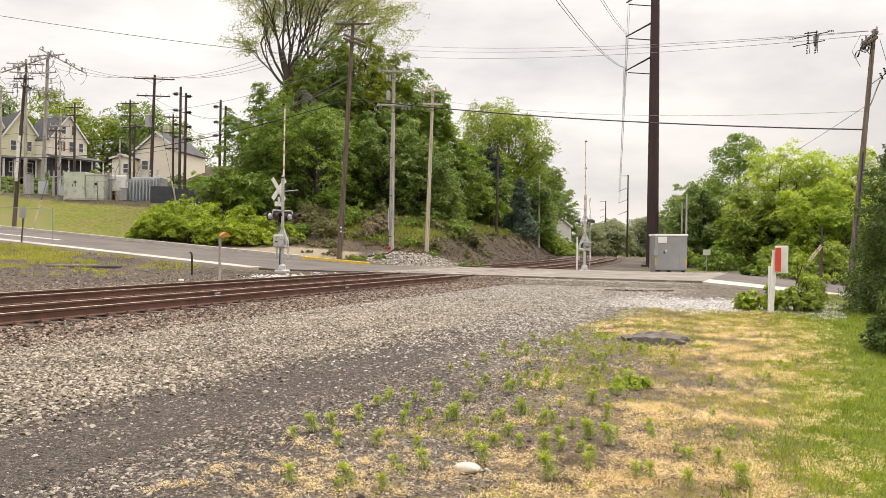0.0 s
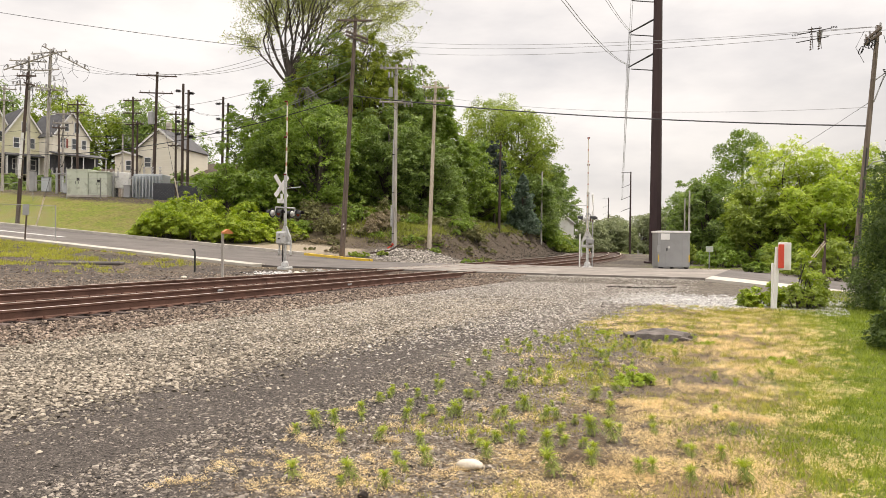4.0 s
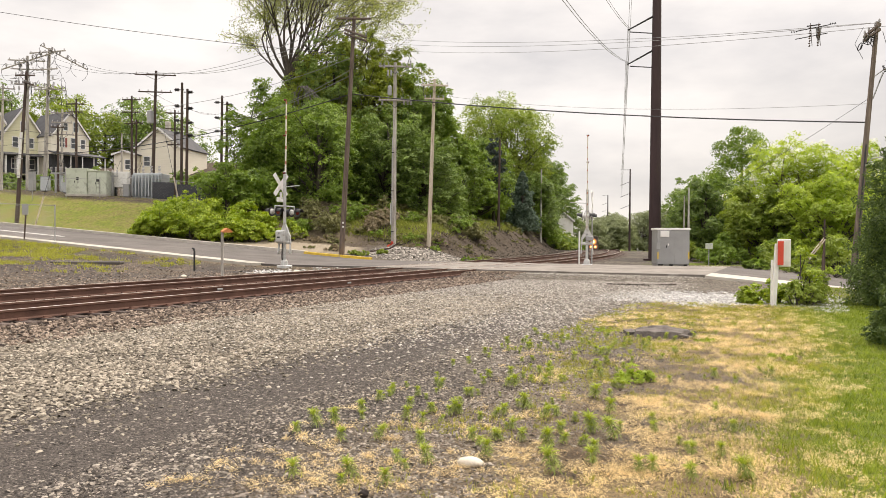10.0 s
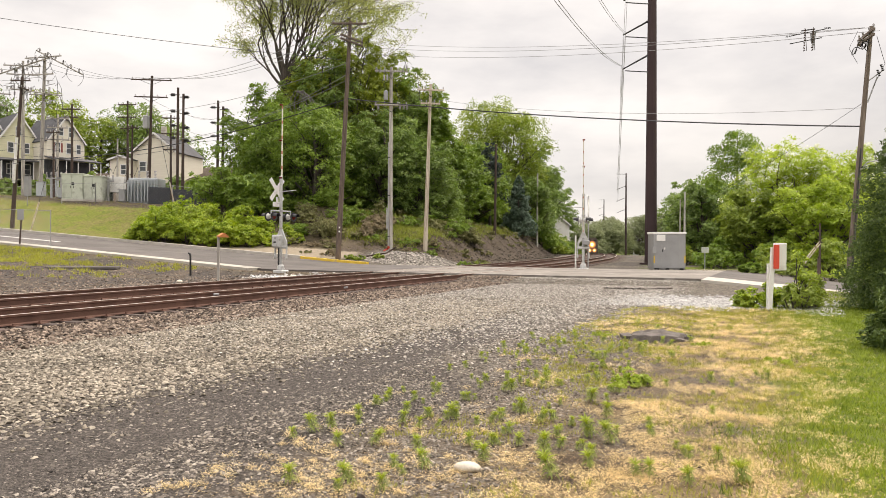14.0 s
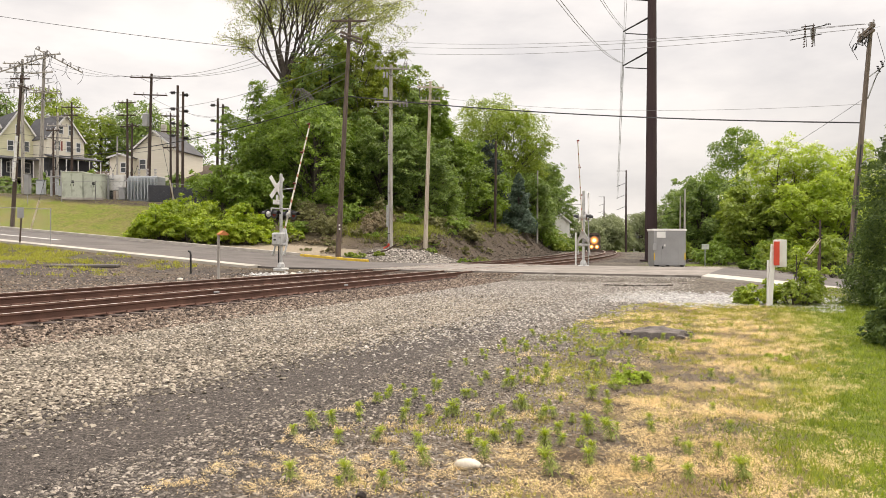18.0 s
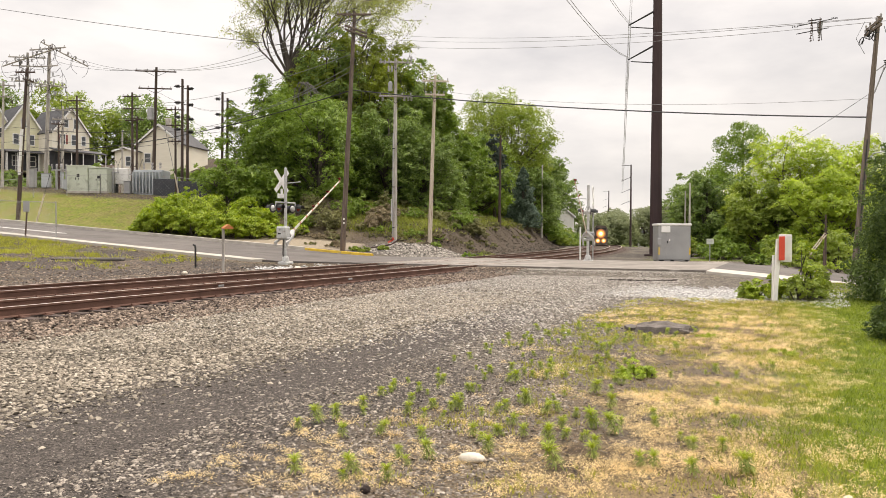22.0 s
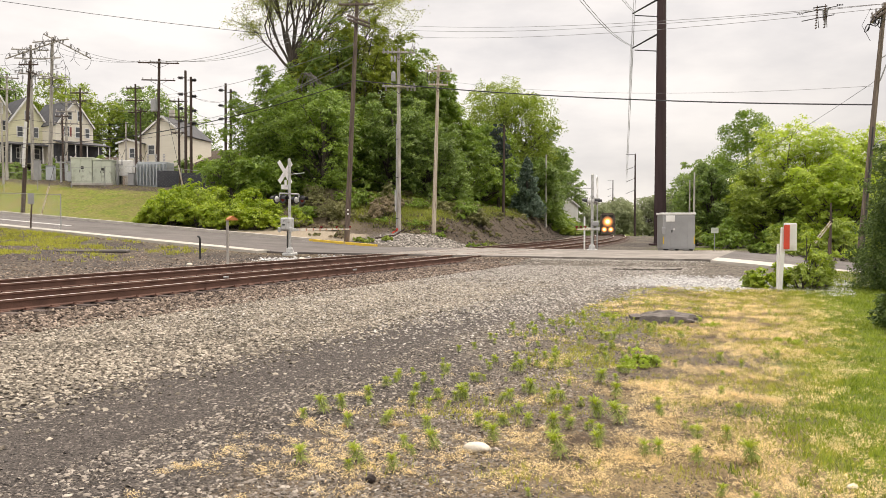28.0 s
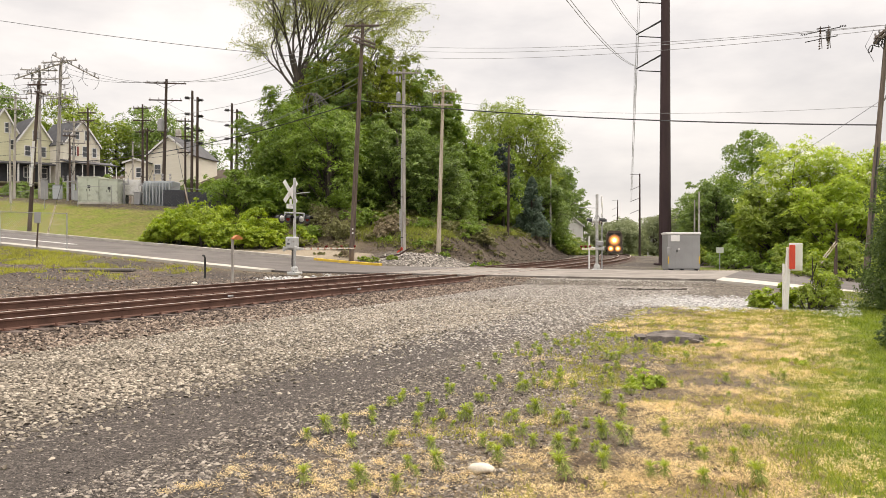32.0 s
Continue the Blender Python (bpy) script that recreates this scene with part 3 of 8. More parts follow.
def road_strip(geo, p0, p1, s0, s1, lift=0.0, thick=0.22, dp=1.5, ds=2.0):
    """A slab of road between p0..p1 and s0..s1 that follows the road's height."""
    n, k = max(2, int(abs(p1 - p0) / dp) + 1), max(2, int(abs(s1 - s0) / ds) + 1)
    top, bot = [], []
    for i in range(n):
        p = p0 + (p1 - p0) * i / (n - 1)
        for j in range(k):
            s = s0 + (s1 - s0) * j / (k - 1)
            x, y = to_xy(s, p)
            z = float(road_z(p)) + lift
            top.append((x, y, z))
            bot.append((x, y, z - thick))
    q = []
    a = n * k
    for i in range(n - 1):
        for j in range(k - 1):
            v = (i * k + j, (i + 1) * k + j, (i + 1) * k + j + 1, i * k + j + 1)
            q += [v, tuple(a + w for w in v[::-1])]
    for i in range(n - 1):
        for j in (0, k - 1):
            q.append((i * k + j, (i + 1) * k + j, a + (i + 1) * k + j, a + i * k + j))
    for j in range(k - 1):
        for i in (0, n - 1):
            q.append((i * k + j, i * k + j + 1, a + i * k + j + 1, a + i * k + j))
    geo.add(top + bot, q)
    return geo


road = thing("road", Matrix.Identity(4), "worn grey asphalt road crossing the railway", "road", kind="structure")
gaps = [-90.0]
for r in RAILS[::-1]:
    gaps += [r - 0.10, r + 0.10]
gaps.append(26.0)
g = Geo()
road_strip(g, gaps[0], gaps[1], ROAD_A, ROAD_B, -0.008)
part("asphalt", g, M_ROAD, road)
for i in (2, 4, 6):
    g = Geo()
    road_strip(g, gaps[i], gaps[i + 1], ROAD_A, ROAD_B, -0.008, 0.12, 0.5)
    part("crossing_panel", g, M_DUSTY, road, "asphalt panel between the rails")
g = Geo()
road_strip(g, gaps[8], -3.4, ROAD_A, ROAD_B, -0.008)
part("asphalt", g, M_DUSTY, road, "asphalt grey with gravel dust")
g = Geo()
road_strip(g, -3.4, gaps[9], ROAD_A, ROAD_B, -0.008)
part("asphalt", g, M_ROAD, road)
for args in ((-60, -48.5, ROAD_A + 4.5, ROAD_A + 5.0),):
    g = Geo()
    road_strip(g, *args, 0.0, 0.006)
    part("edge_line", g, M_LINE, road, "white painted road line")
g = Geo()
road_strip(g, -3.4, 24, ROAD_A - 1.0, ROAD_A + 1.9, 0.006, 0.35)
part("concrete_apron", g, M_KERB, road, "pale concrete strip at the road edge")
M_EDGE = surf("pale_edge_concrete", (0.3, 0.28, 0.24), (0.56, 0.52, 0.46), 0.8, 0.9, 0, 0.3, 30, 0.0, stain=(0.2, 0.18, 0.15), stain_at=(0.6, 0.75))
kerb = thing("kerb", Matrix.Identity(4), "low concrete kerb with a yellow painted end", "kerb", kind="structure")
g = Geo()
road_strip(g, -90, -31.6, ROAD_B - 0.04, ROAD_B + 0.42, 0.2, 0.45)
part("concrete_kerb", g, M_KERB, kerb)
g = Geo()
road_strip(g, -90, -26.8, ROAD_A - 0.85, ROAD_A + 0.3, 0.05, 0.4)
part("concrete_edge", g, M_EDGE, kerb, "pale concrete road edge")
g = Geo()
road_strip(g, -31.6, -26.2, ROAD_B - 0.05, ROAD_B + 0.3, 0.15, 0.4)
part("yellow_kerb", g, M_YELLOW, kerb, "yellow painted kerb end")

# ---- railway ----
RAIL_PROFILE = ((-0.075, -0.212), (0.075, -0.212), (0.07, -0.193), (0.014, -0.176), (0.012, -0.06), (0.038, -0.048), (0.038, -0.004), (-0.038, -0.004), (-0.038, -0.048), (-0.012, -0.06), (-0.014, -0.176), (-0.07, -0.193))
SB_ROWS = [-40 + 2.0 * i for i in range(38)] + [36 + 3.0 * i for i in range(130)]


def sweep(outline, pb, rows, dz=0.0):
    g, n = Geo(), len(outline)
    vs, fs = [], []
    for sb in rows:
        for a, z in outline:
            x, y = track_xy(sb, pb + a)
            vs.append((x, y, z + dz + float(track_dip(sb))))
    for i in range(len(rows) - 1):
        for k in range(n):
            k2 = (k + 1) % n
            fs.append((i * n + k, (i + 1) * n + k, (i + 1) * n + k2, i * n + k2))
    fs += [tuple(range(n)), tuple(range((len(rows) - 1) * n, len(rows) * n))[::-1]]
    return g.add(vs, fs)


tie_mesh = Geo().box((0, 0, 0), (2.6, 0.23, 0.18), ch=0.015).mesh("tie")
tie_mesh.materials.append(M_TIE)
plate_mesh = Geo().box((0, 0, 0), (0.36, 0.2, 0.025)).box((-0.1, 0.06, 0.02), (0.05, 0.04, 0.05)).box((0.1, -0.06, 0.02), (0.05, 0.04, 0.05)).mesh("tie_plate")
plate_mesh.materials.append(M_RUST)
for pa, pbb in ((RAILS[0], RAILS[1]), (RAILS[2], RAILS[3])):
    track = thing("railway_track", Matrix.Identity(4), "rusty railway track with worn bright rail heads on wooden ties", "railway track", "double track railway", "structure")
    for pr in (pa, pbb):
        rail = part("rail", sweep(RAIL_PROFILE, pr, SB_ROWS), M_RUST, track, "rust-brown steel rail")
        part("rail_head", sweep(((-0.03, -0.006), (0.03, -0.006), (0.026, 0.0), (-0.026, 0.0)), pr, SB_ROWS), M_SHINE, rail, "bright worn running surface")
        # small pale plate added for a pale smear on the rail web
        for sj in ((22.5,) if pr == RAILS[0] else (17.7,) if pr == RAILS[1] else ()):
            g = Geo().box((0.035, 0, -0.095), (0.03, 0.24, 0.06), ch=0.01)
            xj, yj = track_xy(sj, pr)
            part("joint_bar", g, M_GALV, rail, "small pale patch on the rail web", m=pose(xj, yj, 0, 0, 0, track_yaw(sj)))
    rest = Geo()
    mid = (pa + pbb) / 2
    for i in range(620):
        sb = -38 + 0.56 * i
        x, y = track_xy(sb, mid)
        yaw = track_yaw(sb)
        m = pose(x, y, -0.312 + float(track_dip(sb)) + random.uniform(-0.008, 0.006), 0, 0, yaw + random.uniform(-0.8, 0.8))
        if -6 < sb < 33.6:
            ob = new("tie", tie_mesh)
            ob.parent, ob.matrix_basis = track, m
            for k in (-0.755, 0.755):
                pl = new("tie_plate", plate_mesh)
                pl.parent, pl.matrix_basis = track, m @ pose(k, 0, 0.094)
        elif not 33.6 <= sb <= 45:
            rest.box(m.translation, (2.6, 0.23, 0.18), m)
    part("distant_ties", rest, M_TIE, track, "row of weathered wooden ties")
    tagged(track.children[-1], kind="stuff")

# ---- trees and shrubs ----
def leaf_cloud(rng, centres, radii, per, size, flat=0.25, up=0.35, aspect=0.55, far=False):
    """Leaves (bent quads in two halves) scattered about clump centres."""
    centres, radii = np.asarray(centres, float), np.asarray(radii, float)
    c = np.repeat(centres, per, 0)
    r = np.repeat(radii, per)
    d = rng.normal(size=(len(c), 3))
    d /= np.linalg.norm(d, axis=1)[:, None]
    k = r * rng.uniform(0.35, 1.0, len(c)) ** 0.6
    pos = c + d * k[:, None] * np.array([1, 1, 0.75])
    nrm = d * 0.7 + rng.normal(size=d.shape) * 0.6
    nrm[:, 2] += up
    nrm /= np.linalg.norm(nrm, axis=1)[:, None]
    t = np.cross(nrm, rng.normal(size=d.shape))
    t /= np.linalg.norm(t, axis=1)[:, None] + 1e-9
    b = np.cross(nrm, t)
    sz = size * rng.uniform(0.6, 1.35, len(c))[:, None]
    if far:
        w = b * sz * aspect * 0.7
        verts = np.stack([pos - t * sz * 0.55, pos + t * sz * 0.35 + w, pos + t * sz * 0.35 - w], 1).reshape(-1, 3)
        return verts, np.arange(len(verts)).reshape(-1, 3)
    v0, v2 = pos - t * sz * 0.5, pos + t * sz * 0.5
    sag = nrm * sz * flat * 0.5
    v1, v3 = pos + b * sz * aspect * 0.5 - sag, pos - b * sz * aspect * 0.5 - sag
    verts = np.stack([v0, v1, v2, v3], 1).reshape(-1, 3)
    i = np.arange(len(c))[:, None] * 4
    faces = np.concatenate([i + np.array([0, 1, 2]), i + np.array([0, 2, 3])], 1).reshape(-1, 3)
    return verts, faces


def spray_cloud(rng, centres, radii, sprays, per, size, droop=0.5, aspect=0.5, flat=0.8, lift=0.25, bare=0.45):
    """Leaves on drooping sprays over clumps: each spray is a shallow fan, lit from above and dark beneath."""
    c, r = np.repeat(np.asarray(centres, float), sprays, 0), np.repeat(np.asarray(radii, float), sprays)
    d = rng.normal(size=(len(c), 3))
    d[:, 2] += lift
    d /= np.linalg.norm(d, axis=1)[:, None]
    c = c + d * (r * rng.uniform(bare, 1.0, len(c)))[:, None] * np.array([1, 1, flat])
    out = np.stack([d[:, 0], d[:, 1], np.zeros(len(c))], 1)
    rs = r * rng.uniform(0.28, 0.5, len(c))
    c, out, rs = np.repeat(c, per, 0), np.repeat(out, per, 0), np.repeat(rs, per)
    n = len(c)
    a, rho = rng.uniform(0, 2 * np.pi, n), rng.uniform(0, 1, n) ** 0.5
    rad = np.stack([np.cos(a), np.sin(a), np.zeros(n)], 1)
    off = rad * (rho * rs)[:, None]
    off[:, 2] = -droop * np.sum(off * out, 1) - 0.35 * droop * rs * rho * rho + rng.normal(0, 0.24, n) * rs
    pos = c + off
    nrm = rng.normal(size=(n, 3)) * 0.5 + out * 0.6 + rad * 0.25
    nrm[:, 2] += 0.8
    nrm /= np.linalg.norm(nrm, axis=1)[:, None]
    t = rad + out * 0.6 + rng.normal(size=(n, 3)) * 0.5
    t -= nrm * np.sum(t * nrm, 1)[:, None]
    t /= np.linalg.norm(t, axis=1)[:, None] + 1e-9
    b = np.cross(nrm, t)
    sz = size * rng.uniform(0.6, 1.35, n)[:, None]
    w = b * sz * aspect * 0.6
    verts = np.stack([pos - t * sz * 0.4 + w, pos - t * sz * 0.4 - w, pos + t * sz * 0.65], 1).reshape(-1, 3)
    return verts, np.arange(3 * n).reshape(-1, 3)


def limb(geo, rng, a, b, r0, r1, bow=0.08, n=5, sides=6):
    a, b = np.array(a, float), np.array(b, float)
    ln = np.linalg.norm(b - a)
    off = rng.normal(size=3) * ln * bow
    pts = [a + (b - a) * k + off * math.sin(math.pi * k) for k in np.linspace(0, 1, n)]
    geo.tube(pts, [r0 + (r1 - r0) * k for k in np.linspace(0, 1, n)], sides, False)
    return pts


def tree(name, x, y, top, radius, leaf, label, seed, clumps=70, per=90, size=0.34, low=0.2, sparse=0.0, lean=(0, 0), squash=1.0, spread=0.24, group="", category="tree", base=None, twigs=3, trunk_to=0.8, reach=0.75):
    """A broadleaf tree: trunk, limbs and a crown of leaf clumps. low: where the crown starts, as a part of the height."""
    rng = np.random.default_rng(seed)
    z0 = gz(x, y) - 0.15 if base is None else base
    h = top - z0
    th = thing(name, pose(x, y, z0), label, category, group)
    trunk, limbs = Geo(), Geo()
    tr = max(0.1, 0.016 * h + 0.03 * radius)
    tip = (lean[0] * h, lean[1] * h, h * trunk_to)
    spine = limb(trunk, rng, (0, 0, -0.2), tip, tr, tr * (0.25 if trunk_to > 0.6 else 0.7), 0.03, 8, 9)
    trunk.tube([(0, 0, -0.25), (0, 0, 0.5)], [tr * 1.5, tr], 9, False)
    centres, radii = [], []
    cz, rz = h * (1 + low) / 2, h * (1 - low) / 2
    for i in range(clumps):
        for attempt in range(20):
            d = rng.normal(size=3)
            d /= np.linalg.norm(d)
            f = rng.uniform(0.25, 1.0) ** 0.5
            wav = 0.9 + 0.26 * math.sin(d[0] * 3.1 + seed) * math.cos(d[1] * 2.7 + seed * 1.7) + 0.05 * rng.normal()
            wav = min(wav, 1.08)
            q = np.array([d[0] * radius * f * wav * squash, d[1] * radius * f * wav, cz + d[2] * rz * f * min(1.0, wav + 0.15)])
            if d[2] < 0:
                q[:2] *= min(1.5, 1 / max(0.55, math.sqrt(1 - d[2] * d[2])))
            if 0.05 * h < q[2] < h:
                break
        k = min(1, max(0, (q[2] - low * h * 0.5) / h))
        q[:2] += np.array(lean) * q[2]
        cr = radius * spread * rng.uniform(0.7, 1.3)
        q[2] = min(q[2], h - cr * 0.7)
        centres.append(q)
        radii.append(cr)
    order = rng.permutation(clumps)[: max(8, clumps // 4)]
    joined = y > 135
    mains = []
    for i in order:
        q = centres[i]
        k = min(0.92, max(0.12, q[2] / h * reach - rng.uniform(0.05, 0.25)))
        if trunk_to < 0.6:
            k = rng.uniform(0.7, 0.99)
        a = np.array(spine[0]) + (np.array(spine[-1]) - np.array(spine[0])) * k
        r = tr * (1 - k) * 0.55 if trunk_to > 0.6 else tr * rng.uniform(0.3, 0.48)
        if not joined:
            limbs = Geo()
        if trunk_to < 0.6 and len(mains) >= 9:
            a, r = mains[int(rng.integers(9))][int(rng.integers(2, 5))], 0.1
        pts = limb(limbs, rng, a, q, max(0.035, r), 0.02, 0.09 if trunk_to < 0.6 else 0.07, 6, 5)
        mains.append(pts)
        for j in range(0 if joined else twigs):
            other = centres[int(rng.integers(clumps))]
            e = q + (np.array(other) - q) * min(1, radius * 0.45 / (np.linalg.norm(np.array(other) - q) + 1e-6))
            limb(limbs, rng, pts[3], e, 0.03, 0.012, 0.08, 3, 4)
        if not joined:
            part("limb", limbs, M_BARK, th, smooth=True)
    if joined:
        trunk.add(limbs.v, limbs.f)
    part("trunk", trunk, M_BARK, th, smooth=True)
    keep = [i for i in range(clumps) if rng.uniform() >= sparse]
    v, f = spray_cloud(rng, np.array(centres)[keep], np.array(radii)[keep], 9, max(4, per // 9), size)
    crown = part("crown", soup("crown", v, f, leaf), leaf, th)
    return th


def shrub(name, x, y, w, h, leaf, label, seed, clumps=30, per=110, size=0.2, depth=None, category="shrub", group="", base=None):
    rng = np.random.default_rng(seed)
    depth = depth or w
    z0 = gz(x, y) - 0.05 if base is None else base
    th = thing(name, pose(x, y, z0), label, category, group)
    stems, cs, rs = Geo(), [], []
    for i in range(clumps):
        a, f = rng.uniform(0, 2 * math.pi), rng.uniform(0, 1) ** 0.5
        cx, cy = math.cos(a) * f * w / 2 * 0.85, math.sin(a) * f * depth / 2 * 0.85
        top = h * (1 - 0.55 * f * f) * rng.uniform(0.75, 1.05)
        cz = top * rng.uniform(0.25, 0.9)
        cs.append((cx, cy, cz))
        rs.append(min(w, h) * rng.uniform(0.14, 0.26))
        if i % 2 == 0:
            limb(stems, rng, (cx * 0.3, cy * 0.3, -0.1), (cx, cy, cz), 0.03, 0.01, 0.1, 4, 4)
    tagged(part("stem", stems, M_BARK, th), kind="stuff")
    v, f = spray_cloud(rng, cs, rs, 7, max(4, per // 7), size, 0.4, lift=0.5)
    part("foliage", soup("foliage", v, f, leaf), leaf, th)
    return th


def conifer(name, x, y, top, radius, leaf, label, seed, tiers=26, per=150, size=0.3, low=0.05, group="", full=1.0, dense=1.0):
    rng = np.random.default_rng(seed)
    z0 = gz(x, y) - 0.1
    h = top - z0
    th = thing(name, pose(x, y, z0), label, "tree", group)
    trunk = Geo()
    trunk.tube([(0, 0, -0.2), (0, 0, h * 0.5), (0, 0, h * 0.97)], [0.02 * h, 0.013 * h, 0.01], 8, False)
    cs, rs = [], []
    for i in range(tiers):
        k = low + (0.98 - low) * (i + 0.5) / tiers
        r = radius * (1 - k) ** (0.75 / full) * rng.uniform(0.85, 1.1) + 0.08
        for j in range(max(3, int(11 * dense * (1 - k)) + 2 + int(3 * (dense - 1)))):
            a = rng.uniform(0, 2 * math.pi)
            q = rng.uniform(0.45, 0.95)
            c = (math.cos(a) * r * q, math.sin(a) * r * q, k * h - 0.12 * r * q + rng.uniform(-0.7, 0.7) * h / tiers)
            cs.append(c)
            rs.append(max(0.12, radius * 0.22 * (1 - k * 0.6)))
            if j % 2 == 0 and dense < 2:
                trunk.tube([(0, 0, k * h), c], [0.03, 0.01], 4, False)
    part("trunk", trunk, M_BARK, th)
    v, f = leaf_cloud(rng, cs, rs, max(12, per * tiers // len(cs)), size, up=0.15, aspect=0.35, far=y > 60)
    part("foliage", soup("foliage", v, f, leaf), leaf, th)
    return th


# the wooded hillside beyond the railway
WOOD = "trees on the wooded bank"
def spreading_tree(name, x, y, fork, leaf, label, seed, lean, group):
    """A tree whose limbs fan upwards from a high fork, leaves only towards the tips."""
    rng = np.random.default_rng(seed)
    z0 = gz(x, y) - 0.15
    th = thing(name, pose(x, y, z0), label, "tree", group)
    trunk = Geo()
    top = np.array((lean * (fork - z0), 0, fork - z0))
    limb(trunk, rng, (0, 0, -0.2), top, 0.5, 0.36, 0.015, 8, 10)
    part("trunk", trunk, M_BARK, th, smooth=True)
    tips = []

    def grow(geo, p, d, ln, r, level):
        pts, q, dd = [p], p, d
        for i in range(5):
            dd = dd + rng.normal(size=3) * 0.1 + np.array((0, 0, 0.06 if level < 2 else -0.02))
            dd = dd / np.linalg.norm(dd)
            q = q + dd * ln / 5
            pts.append(q)
        geo.tube(pts, [r * (1 - 0.55 * k / 5) for k in range(6)], 7 if level < 2 else 4, False)
        if level >= 2:
            tips.extend(pts[2:] if level == 2 else pts[1:])
        if level < 3:
            n = (4, 4, 3)[level]
            for j in range(n):
                k = 5 if j == 0 else int(rng.integers(2, 5))
                side = np.cross(dd, rng.normal(size=3))
                side /= np.linalg.norm(side) + 1e-6
                e = dd + side * rng.uniform(0.35, 0.75)
                grow(geo, pts[k], e / np.linalg.norm(e), ln * rng.uniform(0.55, 0.75), max(0.022, r * (0.5 if j == 0 else 0.4)), level + 1)

    for az, tilt, ln in ((178, 28, 8.5), (170, 14, 9.0), (140, 6, 9.5), (30, 12, 10), (0, 22, 10), (-15, 34, 9.5), (8, 45, 9.5), (-20, 47, 8.5), (10, 30, 10.5), (-8, 39, 10.0), (20, 18, 10.5), (-90, 20, 8.5), (80, 22, 8.5), (4, 60, 10.5), (-12, 68, 9.0), (172, 50, 6.5), (14, 54, 10.5)):
        g = Geo()
        d = np.array((math.sin(radians(tilt)) * math.cos(radians(az)), math.sin(radians(tilt)) * math.sin(radians(az)), math.cos(radians(tilt))))
        grow(g, top + np.array((0, 0, rng.uniform(-3.0, 0) * (1.3 if tilt > 45 else 0.7))) + d * 0.2, d, ln * 0.9, 0.17, 0)
        part("limb", g, M_BARK, th, smooth=True)
    tips = np.array(tips)
    keep = rng.uniform(size=len(tips)) < 0.8
    v, f = leaf_cloud(rng, tips[keep] - np.array((0, 0, 0.15)), rng.uniform(0.4, 1.1, keep.sum()), 13, 0.165, up=0.5, far=True)
    part("crown", soup("crown", v, f, leaf), leaf, th)
    return th


spreading_tree("tall_tree", -17.2, 86, 21.0, M_LEAF_TALL, "tall half-bare tree with dark limbs and thin spring leaves", 11, -0.03, WOOD)
WOOD_DARK, WOOD_VINE = "dense dark green maple on the wooded bank", "leafy green tree covered in climbing vines"
for i, (x, y, top, r, leaf, label) in enumerate((
        (-19.2, 80, 18.4, 4.6, M_LEAF, WOOD_DARK), (-12.6, 74, 15.4, 5.6, M_LEAF_MP, WOOD_DARK), (-16.4, 76, 12.5, 4.2, M_LEAF_MP, WOOD_DARK),
        (-9.4, 84, 25.0, 5.8, M_LEAF_OL, WOOD_VINE), (-3.4, 85, 21.0, 4.0, M_LEAF, WOOD_VINE), (-6.0, 78, 15.5, 4.8, M_LEAF_DK, WOOD_VINE),
        (-5.8, 87, 24.0, 4.6, M_LEAF_OL, WOOD_VINE), (-2.2, 78, 12.5, 4.2, M_LEAF_DK, WOOD_VINE), (1.6, 88, 13.4, 3.6, M_LEAF_MP, WOOD_VINE), (3.6, 98, 11.0, 4.8, M_LEAF, WOOD_DARK),
        (-14.0, 90, 24.0, 6.4, M_LEAF_DK, WOOD_VINE), (-19.8, 92, 19.0, 4.4, M_LEAF_DK, WOOD_DARK), (-12.2, 82, 23.6, 4.8, M_LEAF_DK, WOOD_VINE), (4.8, 106, 16.0, 4.8, M_LEAF, WOOD_DARK),
        (-16.6, 88, 22.2, 3.8, M_LEAF_DK, WOOD_VINE), (-0.9, 86, 18.8, 3.3, M_LEAF, WOOD_VINE), (-7.8, 85.5, 24.4, 4.4, M_LEAF_OL, WOOD_VINE), (-2.6, 87, 21.0, 3.8, M_LEAF, WOOD_VINE), (-4.6, 83.5, 19.5, 4.0, M_LEAF_DK, WOOD_VINE), (15.0, 124, 18.0, 4.6, M_LEAF_DK, WOOD_DARK), (17.6, 138, 16.8, 5.0, M_LEAF_DK, WOOD_DARK), (19.2, 150, 15.8, 4.3, M_LEAF_DK, WOOD_VINE), (24.6, 163, 15.0, 5.0, M_LEAF_DK, WOOD_VINE), (12.5, 112, 11.5, 4.4, M_LEAF_DK, WOOD_DARK), (-14.8, 84, 22.4, 3.8, M_LEAF_OL, WOOD_VINE), (-10.9, 83, 24.2, 3.6, M_LEAF_OL, WOOD_VINE), (18.2, 143, 15.2, 3.2, M_LEAF_DK, WOOD_VINE))):
    tree("tree", x, y, top, r, leaf, label, 12 + i, 190 if i in (1, 2) else 125, 235 if y < 95 else 180, 0.238 if y < 95 else 0.285, 0.0, group=WOOD, spread=0.225)
tree("sapling", -19.8, 68, 8.3, 2.3, M_LEAF, "young green tree beside the thicket", 44, 50, 220, 0.2, 0.1, group=WOOD, spread=0.28)
conifer("dark_pine", 6.3, 99, 14.6, 3.0, M_LEAF_PN, "dark blue-black pine between green trees", 25, 26, 420, 0.3, 0.3, WOOD, 1.6, 1.6)
tree("round_tree", 9.2, 118, 24.0, 8.0, M_LEAF_LT, "round-headed tree with fresh light green leaves", 41, 260, 215, 0.265, 0.22, group=WOOD, spread=0.21)
